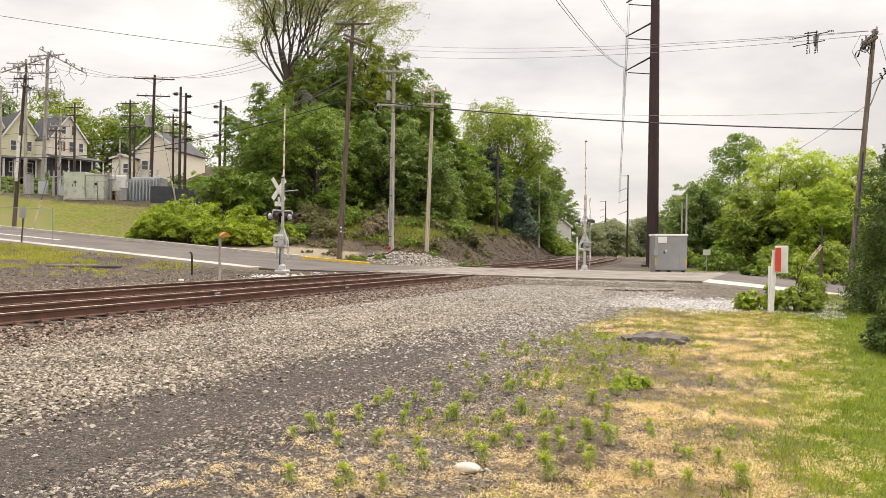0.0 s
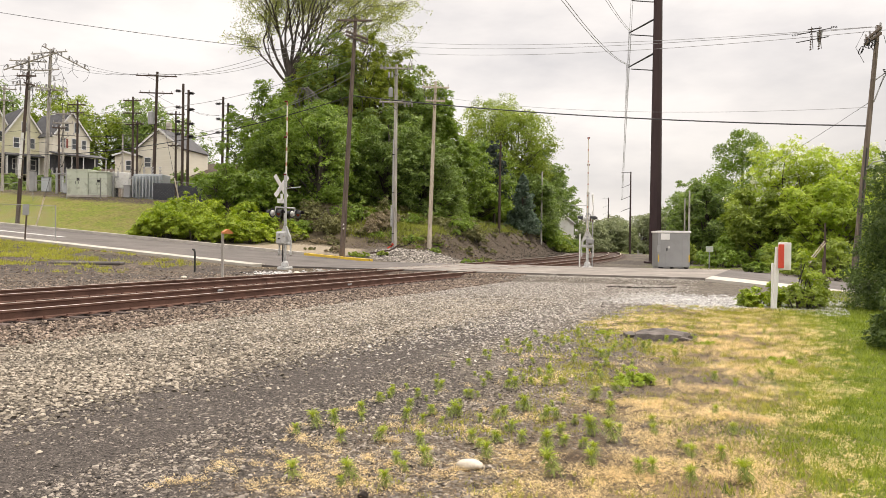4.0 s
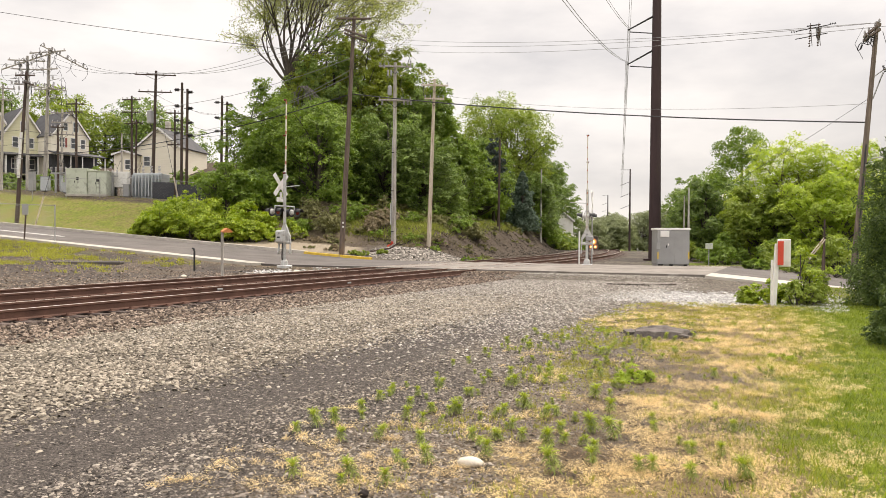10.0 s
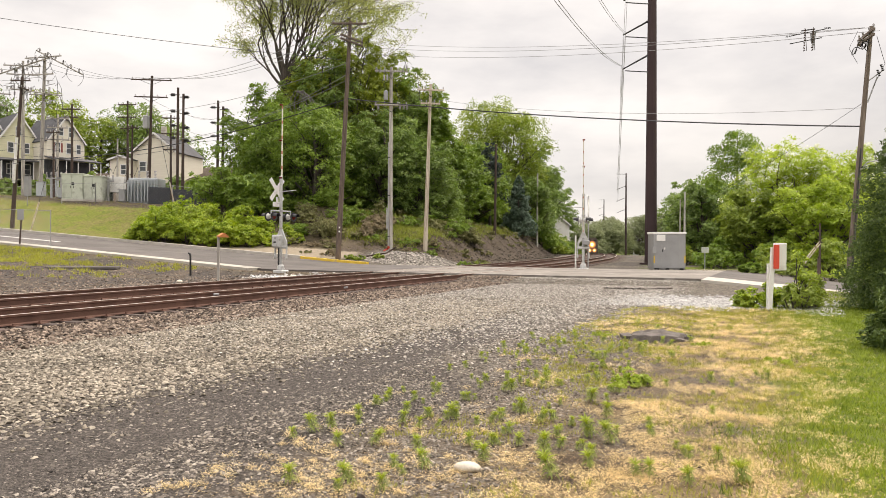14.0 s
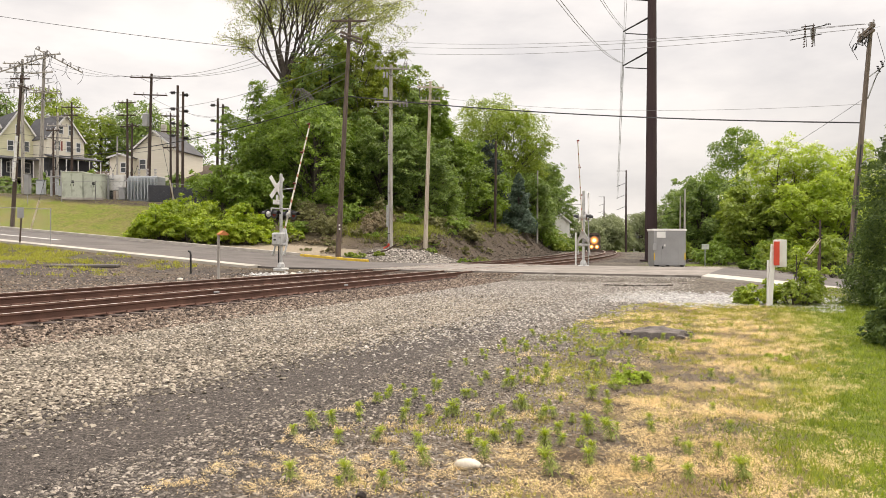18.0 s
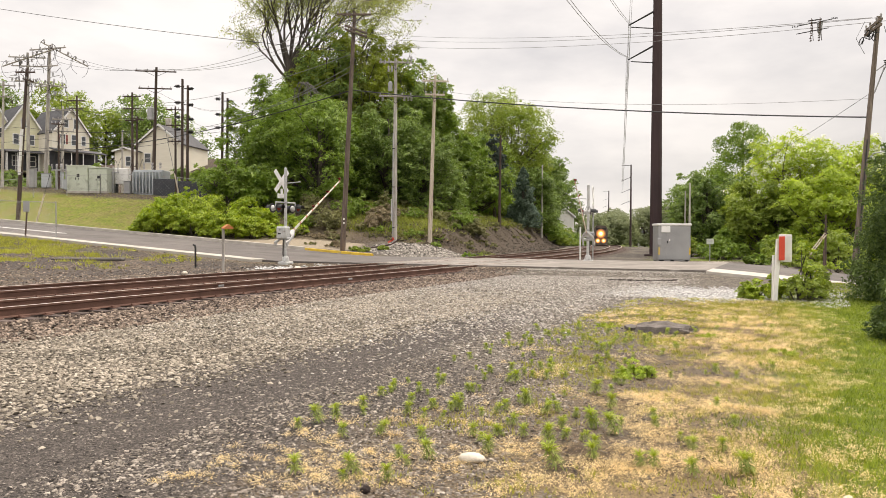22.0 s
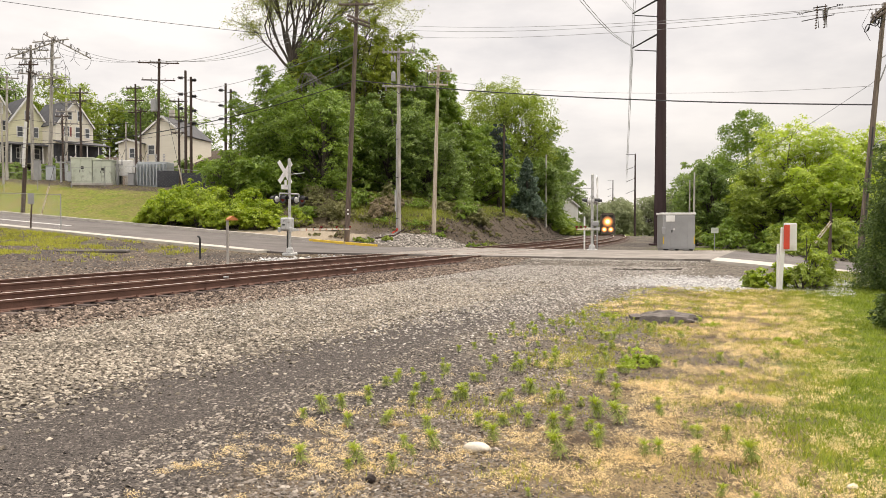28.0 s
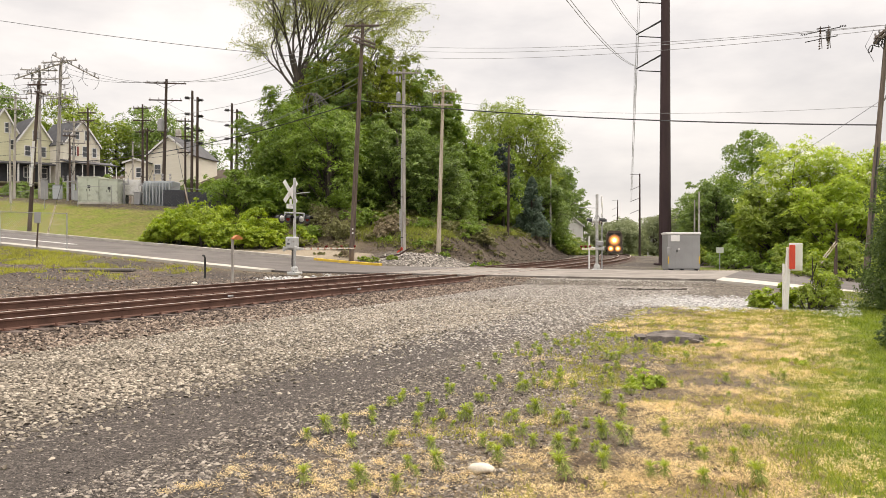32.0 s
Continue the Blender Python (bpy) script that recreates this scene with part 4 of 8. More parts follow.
conifer("blue_spruce", 10.4, 103, 10.6, 2.8, M_LEAF_BL, "blue-grey spruce between green trees", 24, 30, 420, 0.34)
for i in range(40):
    k = (i + 0.5) / 40
    x, y = -18 + 38 * k + random.uniform(-1, 1), 68 + 60 * k ** 1.1 + random.uniform(-1.0, 3.5)
    shrub("undergrowth_shrub", x, y, random.uniform(4, 6), random.uniform(2.5, 5.0), random.choice((M_LEAF, M_LEAF_LT, M_LEAF_MP)), "leafy green undergrowth at the foot of the wood", 100 + i, 26, 75, 0.33, group="undergrowth on the bank")
for i in range(150):
    sb, pb = random.uniform(56, 138), random.uniform(-36, -26.4)
    x, y = track_xy(sb, pb)
    shrub("slope_weed", x, y, random.uniform(1.4, 3.0), random.uniform(0.4, 0.9), random.choice((M_WEEDY, M_WEEDY, M_LEAF)), "low olive weeds on the dark cutting slope", 150 + i, 16, 65, 0.165, group="weeds on the cutting slope")
for i in range(34):
    k = (i + 0.5) / 34
    x, y = -13.5 + 17 * k + random.uniform(-0.6, 0.6), 63.5 + 9 * k + random.uniform(-1.0, 3.5)
    shrub("bank_weed", x, y, random.uniform(1.5, 3.0), random.uniform(0.8, 2.2), random.choice((M_LEAF, M_WEEDY, M_WEEDY, M_LEAF)), "scrubby weeds and dead brush on the earth bank", 700 + i, 20, 130, 0.13, group="scrub on the earth bank")
for i, (x, y) in enumerate(((-5.9, 55.2), (-4.6, 56.0), (-6.6, 55.6), (1.8, 58.4), (-2.4, 61.0), (3.0, 60.5))):
    shrub("rubble_weed", x, y, random.uniform(0.8, 1.5), random.uniform(0.4, 0.8), random.choice((M_LEAF, M_LEAF_LT)), "green weeds growing on the rubble", 760 + i, 14, 70, 0.13, group="weeds on the rubble")
for i in range(46):
    x, y = random.uniform(-12.5, 3.5), random.uniform(57.0, 64.0)
    if (x + 0.4) ** 2 / 30 + (y - 56.5) ** 2 / 14 < 1:
        continue
    shrub("low_weed", x, y, random.uniform(0.8, 2.0), random.uniform(0.25, 0.8), random.choice((M_WEEDY, M_WEEDY, M_BRUSH, M_LEAF)), "low olive weeds on the bare earth bank", 820 + i, 18, 100, 0.1, group="weeds on the earth bank")
for i in range(44):
    sb, pb = random.uniform(60, 130), random.uniform(-28.5, -24.5)
    x, y = track_xy(sb, pb)
    shrub("low_weed", x, y, random.uniform(1.0, 2.2), random.uniform(0.25, 0.6), M_WEEDY, "low olive weeds on the bare earth bank", 880 + i, 14, 70, 0.15, group="weeds on the earth bank")
dead = thing("dead_tree", pose(-14.2, 78, gz(-14.2, 78) - 0.2), "slender dead tree with bare grey drooping branches", "tree", WOOD)
DEAD_TOP = 16.9 - gz(-14.2, 78)
rng = np.random.default_rng(33)
M_DEADWOOD = surf("bare_grey_wood", (0.12, 0.11, 0.098), (0.25, 0.23, 0.21), 2.0, 0.95, 0, 0.4, 14, 0.1, stretch=(3, 3, 0.6))
part("trunk", Geo().tube([(0, 0, -0.2), (-0.3, 0, DEAD_TOP * 0.5), (-0.9, -0.5, DEAD_TOP * 0.92), (-0.5, -0.8, DEAD_TOP)], [0.14, 0.11, 0.07, 0.06], 7, False), M_DEADWOOD, dead, smooth=True)
for reach, fall in ((0.7, 1.6), (1.3, 2.4), (1.9, 2.9), (2.4, 3.2), (1.6, 1.5), (2.1, 2.0), (-0.9, 2.6)):
    g = Geo()
    path = [np.array((-0.5 + reach * q, -0.8 - 0.3 * q, DEAD_TOP + 0.25 * math.sin(q * 2.2) - fall * q ** 2.2)) + rng.normal(0, 0.07, 3) for q in np.linspace(0, 1, 8)]
    g.tube(path, [0.055 - 0.005 * q for q in range(8)], 5, False)
    for q in range(3, 8):
        for sd in (-1, 1):
            e = path[q] + np.array((sd * rng.uniform(0.1, 0.5), rng.uniform(-0.3, 0.3), -rng.uniform(0.2, 0.9)))
            limb(g, rng, path[q], e, 0.022, 0.01, 0.1, 3, 4)
    part("limb", g, M_DEADWOOD, dead, smooth=True)
# bramble thicket by the road
for i, (x, y, w, h) in enumerate(((-23.2, 62.6, 4.4, 3.3), (-20.4, 61.8, 4.2, 3.2), (-17.8, 61.4, 4.0, 2.7), (-15.2, 62.2, 3.8, 2.2), (-12.9, 63.4, 3.0, 1.6), (-24.6, 62.3, 2.6, 2.2), (-21.5, 65, 5.5, 3.8), (-16.5, 64, 5.0, 3.2), (-23.6, 65, 4.0, 3.4))):
    shrub("bramble_thicket", x, y, w, h, M_BUSH, "bright green overgrown thicket beside the road", 200 + i, 50, 290, 0.16, group="roadside thicket")
for i, (x, y, w, h) in enumerate(((-22.4, 61.6, 1.8, 3.4), (-20.2, 60.9, 1.6, 3.0), (-18.3, 60.6, 1.5, 2.5), (-23.8, 61.6, 1.4, 2.4), (-15.6, 61.2, 1.6, 1.9))):
    shrub("thicket_shoots", x, y, w, h, M_LEAF_YL if i % 2 else M_BUSH, "bright young shoots standing out of the thicket", 240 + i, 26, 150, 0.13, group="roadside thicket")
# right side of the road
RIGHT_TREES = []
RIGHT = "trees beyond the signal cabinet"
for i, (x, y, top, r, leaf, label) in enumerate((
        (27.0, 60, 9.6, 5.0, M_LEAF_YL, "broad tree with bright yellow-green leaves"), (31.0, 59, 9.2, 4.4, M_LEAF_YL, "broad tree with bright yellow-green leaves"),
        (22.6, 66, 6.8, 3.4, M_LEAF_DK, "leafy green tree beyond the yard"),
        (27.0, 80, 8.6, 4.2, M_LEAF_DK, "leafy dark tree beyond the yard"), (34.0, 100, 9.5, 4.8, M_LEAF, "leafy dark tree beyond the yard"),
        (33.5, 66, 8.6, 4.2, M_LEAF_YL, "leafy green tree beyond the road"), (27.6, 54, 6.4, 3.6, M_LEAF_YL, "leafy green tree beyond the road"),
        (24.0, 58, 5.8, 3.0, M_LEAF_LT, "leafy green tree beyond the yard"), (33.2, 54, 7.0, 3.6, M_LEAF_YL, "leafy green tree beyond the road"), (40, 110, 9.5, 5.0, M_LEAF, "leafy green tree beyond the yard"))):
    RIGHT_TREES.append(tree("tree", x, y, top, r, leaf, label, 61 + i, 150, 205, 0.212, 0.0, group=RIGHT, spread=0.215))
conifer("pointed_tree", 28.4, 73, 12.5, 6.2, M_LEAF_MP, "upright green tree with a pointed crown", 63, 28, 1900, 0.22, 0.0, RIGHT, 1.6, 2.6)
# added pale clusters paint highlights and sky gaps on the outer crown
rng = np.random.default_rng(640)
for tr, n in ((RIGHT_TREES[0], 320), (RIGHT_TREES[1], 260)):
    co = np.array([v.co[:] for v in next(c for c in tr.children if c.name.startswith("crown")).data.vertices])
    outer = co[(co[:, 2] > 4.6) & (np.hypot(co[:, 0], co[:, 1]) + 0.5 * (co[:, 2] - 4.6) > 2.6)]
    at = outer[rng.integers(0, len(outer), n)] * np.array((1.02, 1.02, 1.01))
    v, f = leaf_cloud(rng, at, rng.uniform(0.15, 0.32, n), 16, 0.2, up=0.8)
    part("blossom", soup("blossom", v, f, M_LEAF_GLINT), M_LEAF_GLINT, tr, "pale clusters painting bright highlights and sky gaps in the crown")
for i, (x, y, w, h) in enumerate(((22.6, 140, 4.5, 4.2), (21.0, 141, 4.5, 5.0), (20.6, 134, 4.0, 3.2), (23.6, 138, 3.5, 3.0), (19.2, 126, 3.6, 3.0), (21.2, 128, 3.0, 2.2))):
    shrub("shrub", x, y, w, h, M_LEAF if i % 2 else M_LEAF_DK, "leafy shrub below the white house", 330 + i, 26, 110, 0.3, group="shrubs below the white house")
for i, (x, y, w, h) in enumerate(((-31.5, 96, 6, 4.6), (-27.5, 94, 6, 5.2), (-24.5, 92, 5, 4.4), (-34, 99, 5, 3.6), (-23.5, 86, 4.5, 4.0))):
    shrub("hedge_shrub", x, y, w, h, M_LEAF_DK if i % 2 else M_LEAF, "dark green bush behind the substation", 350 + i, 30, 120, 0.3, group="bushes behind the substation")
for i, (x, y) in enumerate(((-6.4, 64.5), (-5.6, 65.5), (-6.0, 67), (-5.0, 67.5))):
    shrub("dead_bush", x, y, 2.2, 1.4, M_BRUSH, "brown dead brush on the earth bank", 780 + i, 24, 240, 0.09, group="scrub on the earth bank")
for i, (x, y, w, h) in enumerate(((19.5, 54, 3, 1.6), (22.5, 51, 3.5, 2.2), (20.8, 57, 4, 2.6), (25, 48, 4, 2.6), (28, 46, 4, 3.2), (19.4, 62, 3, 2.4), (18.5, 45.5, 1.8, 0.8), (30, 50, 5, 4.2), (24, 54, 4, 3), (21, 48, 2.2, 1.0), (31.5, 46, 5, 4))):
    shrub("shrub", x, y, w, h, (M_LEAF_YL if x > 27 else M_LEAF_LT if i % 2 else M_LEAF), "low green shrub at the edge of the trees", 300 + i, 28, 130, 0.18, group="shrubs below the trees")
for i in range(9):
    x, y = to_xy(45.6 + random.uniform(-0.3, 1.2), 0.2 + 1.5 * i)
    shrub("verge_shrub", x, y, random.uniform(2.0, 3.0), random.uniform(0.7, 1.5), M_LEAF_YL if i % 3 else M_LEAF_LT, "low bright green growth along the road verge", 430 + i, 22, 150, 0.11, group="growth along the road verge")
for i, (x, y, top, r) in enumerate(((12.35, 20.0, 4.7, 1.6), (8.0, 12.3, 1.35, 0.95))):
    conifer("arborvitae", x, y, top, r, M_LEAF_TH, "dense dark green arborvitae hedge tree", 400 + i, 30, 1150, 0.11, 0.0, "arborvitae hedge", 3.2, 2.6)
# far trees
for i in range(10):
    tree("far_tree", -96 + 4.4 * i + random.uniform(-1.5, 1.5), 155 + random.uniform(-6, 8), (33.0 if i < 3 else 28.5) + 2.5 * math.sin(i * 1.9) + random.uniform(0, 1.5), 6.5, (M_LEAF_DK if i < 3 or i > 6 else M_LEAF_LT), "leafy tree on the hill behind the houses", 500 + i, 80, 80, 0.5, 0.05, group="trees behind the houses", spread=0.26)
# distant woods: their haze is painted in the leaf colour
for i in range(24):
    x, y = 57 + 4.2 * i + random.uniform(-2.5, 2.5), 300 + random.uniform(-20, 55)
    tree("far_tree", x, y, 9.0 + 5.0 * min(1, i / 5) + random.uniform(-0.7, 1.0), 8.5, M_LEAF_HZ, "distant green tree with haze put into its leaf colour", 520 + i, 70, 150 if i < 9 else 50, 0.68 if i < 9 else 1.2, 0.0, group="distant woods", spread=0.3)

# ---- poles, wires, tower ----
def insulator(geo, x, y, z, r=0.06, h=0.22):
    geo.tube([(x, y, z), (x, y, z + h * 0.3), (x, y, z + h * 0.35), (x, y, z + h * 0.6), (x, y, z + h * 0.65), (x, y, z + h)], [r * 0.5, r * 0.5, r, r * 0.6, r, r * 0.4], 7)


PIN = Geo()
insulator(PIN, 0, 0, 0)
PIN = PIN.mesh("insulator")


def utility_pole(x, y, top, material, label, arms=(), lean=(0, 0), r=0.17, yaw=0.0, z0=None):
    """A wooden pole; arms: (height below top, length, turn in degrees)."""
    z0 = gz(x, y) if z0 is None else z0
    h = top - z0
    th = thing("utility_pole", pose(x, y, z0), label, "utility pole", "wooden utility poles")
    g = Geo()
    g.tube([(lean[0] * k * h, lean[1] * k * h, -0.3 + k * (h + 0.3)) for k in np.linspace(0, 1, 7)], [r * (1 - 0.4 * k) for k in np.linspace(0, 1, 7)], 10)
    part("pole", g, material, th, smooth=False)
    for drop, ln, turn in arms:
        k = (h - drop) / h
        m = pose(lean[0] * k * h, lean[1] * k * h, h - drop, 0, 0, turn)
        g = Geo()
        g.box((0, -r - 0.03, 0), (ln, 0.11, 0.13))
        arm = part("crossarm", g, material, th, m=m)
        b = Geo()
        for sg in (-1, 1):
            b.tube([(sg * ln * 0.28, -r - 0.06, -0.02), (0, -r * 0.8, -0.55)], 0.02, 5)
        part("brace", b, M_IRON, arm)
        for f in (-0.46, -0.2, 0.2, 0.46):
            part("insulator", PIN, M_INSUL, arm, m=pose(f * ln, -r - 0.03, 0.06))
    return th


def wire(a, b, sag, r=0.012, material=None, label="black overhead cable", n=18):
    a, b = Vector(a), Vector(b)
    pts = []
    for i in range(n + 1):
        k = i / n
        p = a.lerp(b, k) - Vector((0, 0, sag * 4 * k * (1 - k)))
        pts.append(p - a)
    ob = part("overhead_wire", Geo().tube(pts, r, 5), material or M_WIRE, None, label, m=Matrix.Translation(a))
    return tagged(ob, label, "cable", "overhead wires")


utility_pole(-7.25, 53.0, 16.9, M_POLE_B, "tall dark wooden utility pole beside the yellow kerb", ((0.25, 2.4, 0), (1.25, 2.4, 58), (1.5, 2.4, 58)), (0.05, 0), 0.2)
utility_pole(-4.06, 60.0, 15.3, M_POLE_G, "grey weathered utility pole on a heap of stones", ((0.35, 2.6, 5), (3.0, 2.6, 5)), (0.003, 0), 0.2)
utility_pole(-1.34, 62.0, 14.4, M_POLE_T, "pale tan utility pole beside the rubble heap", ((0.5, 2.2, 8), (1.6, 1.6, 8)), (0.03, 0), 0.19)
utility_pole(5.95, 85.0, 12.6, M_POLE_D, "thin dark pole on the cutting slope", (), (0.01, 0), 0.17)
utility_pole(13.82, 110.0, 11.6, M_POLE_G, "thin grey pole in front of the trees", (), (0.005, 0), 0.16)
utility_pole(-39.55, 70.0, 16.6, M_POLE_D, "dark wooden pole on the grassy bank", ((0.4, 1.8, 0), (1.1, 1.4, 80)), (0.068, 0), 0.2)
utility_pole(-48.43, 88.0, 22.3, M_POLE_G, "tall grey substation pole with line gear", ((0.6, 4.0, 10), (1.6, 3.4, 10)), (0.0, 0), 0.22)
utility_pole(-46.46, 88.0, 23.2, M_POLE_G, "tall grey substation pole with line gear", ((0.5, 5.0, -15), (2.5, 3.0, -15), (4.8, 3.0, 0)), (0.035, 0), 0.25)
utility_pole(-32.82, 85.0, 20.0, M_POLE_D, "dark pole with two crossarms by the substation", ((0.5, 4.4, 8), (2.4, 3.6, 8)), (0.03, 0), 0.22)
utility_pole(19.28, 36.0, 11.8, M_POLE_W, "leaning weathered pole with a street lamp", ((0.4, 2.2, -102), (0.62, 2.0, -100)), (0.082, 0), 0.16)

guard = thing("pole_guard", pose(-39.55, 70, 0), "white plastic guard strip up the dark bank pole", "pole guard")
GUARD_Z = gz(-39.55, 70)
part("strip", Geo().tube([(0.068 * (z - GUARD_Z), -0.2, z) for z in (6.8, 8.2, 9.6, 11.0)], 0.13, 8), M_WHITE, guard)
for z in (7.0, 8.6, 10.4):
    part("strap", Geo().tube([(0.068 * (z - GUARD_Z), -0.12, z - 0.03), (0.068 * (z - GUARD_Z), -0.12, z + 0.03)], 0.23, 10), M_GALV, guard)
tower = thing("transmission_pole", pose(17.91, 65.0, gz(17.91, 65) - 0.1), "tall dark rust-brown steel transmission pole", "transmission pole", "steel transmission line")
g = Geo()
g.tube([(0, 0, 0), (0, 0, 12), (0, 0, 24), (0, 0, 34)], [0.53, 0.45, 0.36, 0.27], 12)
part("shaft", g, M_WEATHER, tower)
part("base_plate", Geo().tube([(0, 0, -0.2), (0, 0, 0.25)], 0.95, 12), M_WEATHER, tower)
for z in (16.6, 19.5, 22.4, 28.0):
    g = Geo()
    g.tube([(-0.3, 0, z + 1.4), (-2.5, -0.2, z + 0.15)], [0.09, 0.06], 6)
    g.tube([(-0.3, 0, z - 0.05), (-2.3, -0.2, z + 0.0)], 0.045, 6)
    part("arm", g, M_IRON, tower, "dark steel bracket arm")
for x, y, top, r in ((47.3, 195, 19.8, 0.3), (70.5, 330, 21.0, 0.36)):
    t2 = thing("transmission_pole", pose(x, y, gz(x, y) - 0.2), "distant steel transmission pole with bracket arms", "transmission pole", "steel transmission line")
    h = top - gz(x, y)
    part("shaft", Geo().tube([(0, 0, 0), (0, 0, h)], [r, r * 0.55], 8), M_WEATHER, t2)
    for k in (0.2, 3.2, 6.2, 9.2):
        part("arm", Geo().tube([(0, 0, h - k), (-2.4, 0, h - k - (0.0 if k < 1 else 1.0))], 0.06, 5), M_IRON, t2)

# conduit and tags on the roadside poles
riser_pipe = thing("pole_conduit", pose(-4.2, 59.72, gz(-4.2, 59.72)), "pale conduit and bare wood strips on the grey pole", "conduit")
part("pipe", Geo().tube([(0, 0, -0.1), (0.0, 0, 4.2), (0.02, 0.02, 8.6)], 0.04, 7), M_GALV, riser_pipe)
part("cover", Geo().box((-0.1, 0.0, 2.6), (0.09, 0.1, 1.7)), M_SILVER, riser_pipe, "grey conduit cover")
for k in (1.2, 4.4, 7.4):
    part("strap", Geo().box((0.05, -0.03, k), (0.2, 0.06, 0.06)), M_IRON, riser_pipe)
tags = thing("pole_tag", pose(-7.1, 52.79, gz(-7.1, 52.79) + 2.2), "small white tags nailed to the dark pole", "tag")
for k in (0.0, 0.28):
    part("plate", Geo().box((0, 0, k), (0.1, 0.02, 0.12)), M_WHITE, tags)

# ---- crossing signals with gates ----
def face_to(d):
    """Yaw that turns local y towards the world direction d."""
    return math.degrees(math.atan2(-d[0], d[1]))


STRIPE_W = surf("weathered_white_sheeting", (0.6, 0.56, 0.46), (0.75, 0.71, 0.6), 3, 0.6, 0, 0, 30, 0.0)
STRIPE_R = surf("faded_red_sheeting", (0.42, 0.17, 0.11), (0.56, 0.27, 0.18), 3, 0.6, 0, 0, 30, 0.0)
GATES = []


def crossing_signal(x, y, yaw, arm_yaw, arm_len, label, gear_paint, gear=(0.46, 0.6, 0.68), tall=4.95):
    """Mast with crossbuck, lamps and gate machine. Local y faces the oncoming road traffic's far side; the gate arm is a keyed part."""
    z = gz(x, y)
    th = thing("crossing_signal", pose(x, y, z, 0, 0, yaw), label, "railway signal", "level crossing signals")
    base = Geo()
    base.box((0, 0, 0.03), (0.6, 0.6, 0.2), ch=0.04)
    base.tube([(0, 0, 0.15), (0, 0, 0.34), (0, 0, 0.42)], [0.2, 0.17, 0.11], 10)
    part("foundation", base, M_SILVER, th, "grey-white cast foundation")
    part("mast", Geo().tube([(0, 0, 0.2), (0, 0, tall)], 0.08, 12), M_SILVER, th)
    part("cap", Geo().tube([(0, 0, tall - 0.02), (0, 0, tall + 0.05), (0, 0, tall + 0.08)], [0.08, 0.08, 0.03], 12), M_SILVER, th)
    for sg in (-1, 1):
        g = Geo()
        g.box((0, 0, 0), (1.45, 0.025, 0.24), Matrix.Rotation(sg * radians(48), 4, "Y"))
        part("crossbuck_blade", g, M_WHITE, th, "white crossbuck blade", m=pose(0, 0.28 + sg * 0.014, tall - 0.63))
    part("track_count_plate", Geo().box((0, 0.26, tall - 1.4), (0.66, 0.02, 0.24)).box((0, 0.26, tall - 1.17), (0.18, 0.02, 0.3)).box((0, 0.13, tall - 1.35), (0.05, 0.26, 0.05)), M_WHITE, th, "white plate below the crossbuck")
    bar = Geo()
    bar.tube([(-0.75, 0, 3.2), (0.75, 0, 3.2)], 0.035, 8)
    bar.tube([(-0.75, 0, 3.2), (-0.75, 0, 2.95)], 0.03, 8)
    bar.tube([(0.75, 0, 3.2), (0.75, 0, 2.95)], 0.03, 8)
    part("lamp_bar", bar, M_SILVER, th)
    part("bell_arm", Geo().tube([(0, 0, tall - 0.75), (0.0, -1.0, tall - 0.7)], 0.025, 6), M_SILVER, th)
    for sx in (-0.75, 0.75):
        for sy in (-1, 1):
            lamp = part("flasher", Geo().tube([(sx, sy * 0.05, 2.9), (sx, sy * 0.2, 2.9)], [0.1, 0.16], 12), M_SILVER, th, "silver flasher housing")
            disc = Geo().tube([(sx, sy * 0.2, 2.9), (sx, sy * 0.215, 2.9)], 0.25, 16)
            part("background_disc", disc, M_BLACK, lamp, "round black backing disc")
            hood, n = Geo(), 8
            rim = [(sx + r * math.cos(math.pi * k / 7), sy * d, 2.9 + r * math.sin(math.pi * k / 7)) for r, d in ((0.17, 0.21), (0.17, 0.5), (0.155, 0.5), (0.155, 0.21)) for k in range(n)]
            hood.add(rim, [(q * n + k, q * n + k + 1, q * n + n + k + 1, q * n + n + k) for q in range(3) for k in range(n - 1)])
            part("hood", hood, M_BLACK, lamp, "black lamp hood")
            part("lens", Geo().tube([(sx, sy * 0.21, 2.9), (sx, sy * 0.235, 2.9)], [0.15, 0.12], 14), M_LENS, lamp, "dark red lens")
    gw, gd, gh = gear
    box = Geo().box((0, 0.16, 1.62), gear, ch=0.06)
    box.box((-gw / 2 - 0.01, 0.16, 1.62), (0.05, gd * 0.8, gh * 0.8), ch=0.02)
    mach = part("gate_machine", box, gear_paint, th, "boxy gate machine housing")
    part("latch", Geo().box((-gw / 2 - 0.045, 0.18, 1.58), (0.03, 0.16, 0.07)), M_BLACK, mach)
    part("hinge_bolt", Geo().tube([(-gw / 2 - 0.03, 0.16, 1.62 + gh * 0.24), (-gw / 2 - 0.06, 0.16, 1.62 + gh * 0.24)], 0.05, 10), M_GALV, mach)
    part("cable_conduit", Geo().tube([(-0.12, 0.05, 1.3), (-0.13, 0.06, 0.5), (-0.05, 0.02, 0.1)], 0.035, 6), M_BLACK, th)
    for zc in (1.4, 1.86, 3.2):
        part("mast_clamp", Geo().tube([(0, 0, zc - 0.04), (0, 0, zc + 0.04)], 0.105, 12), M_GALV, th)
    # gate arm: local x along the arm, turned about local y
    m0 = pose(0, 0, 1.32, 0, 0, arm_yaw - yaw)
    hinge = part("gate_arm", Geo().tube([(0, -0.36, 0), (0, 0.36, 0)], 0.08, 12), M_SILVER, th, "counterweighted gate arm")
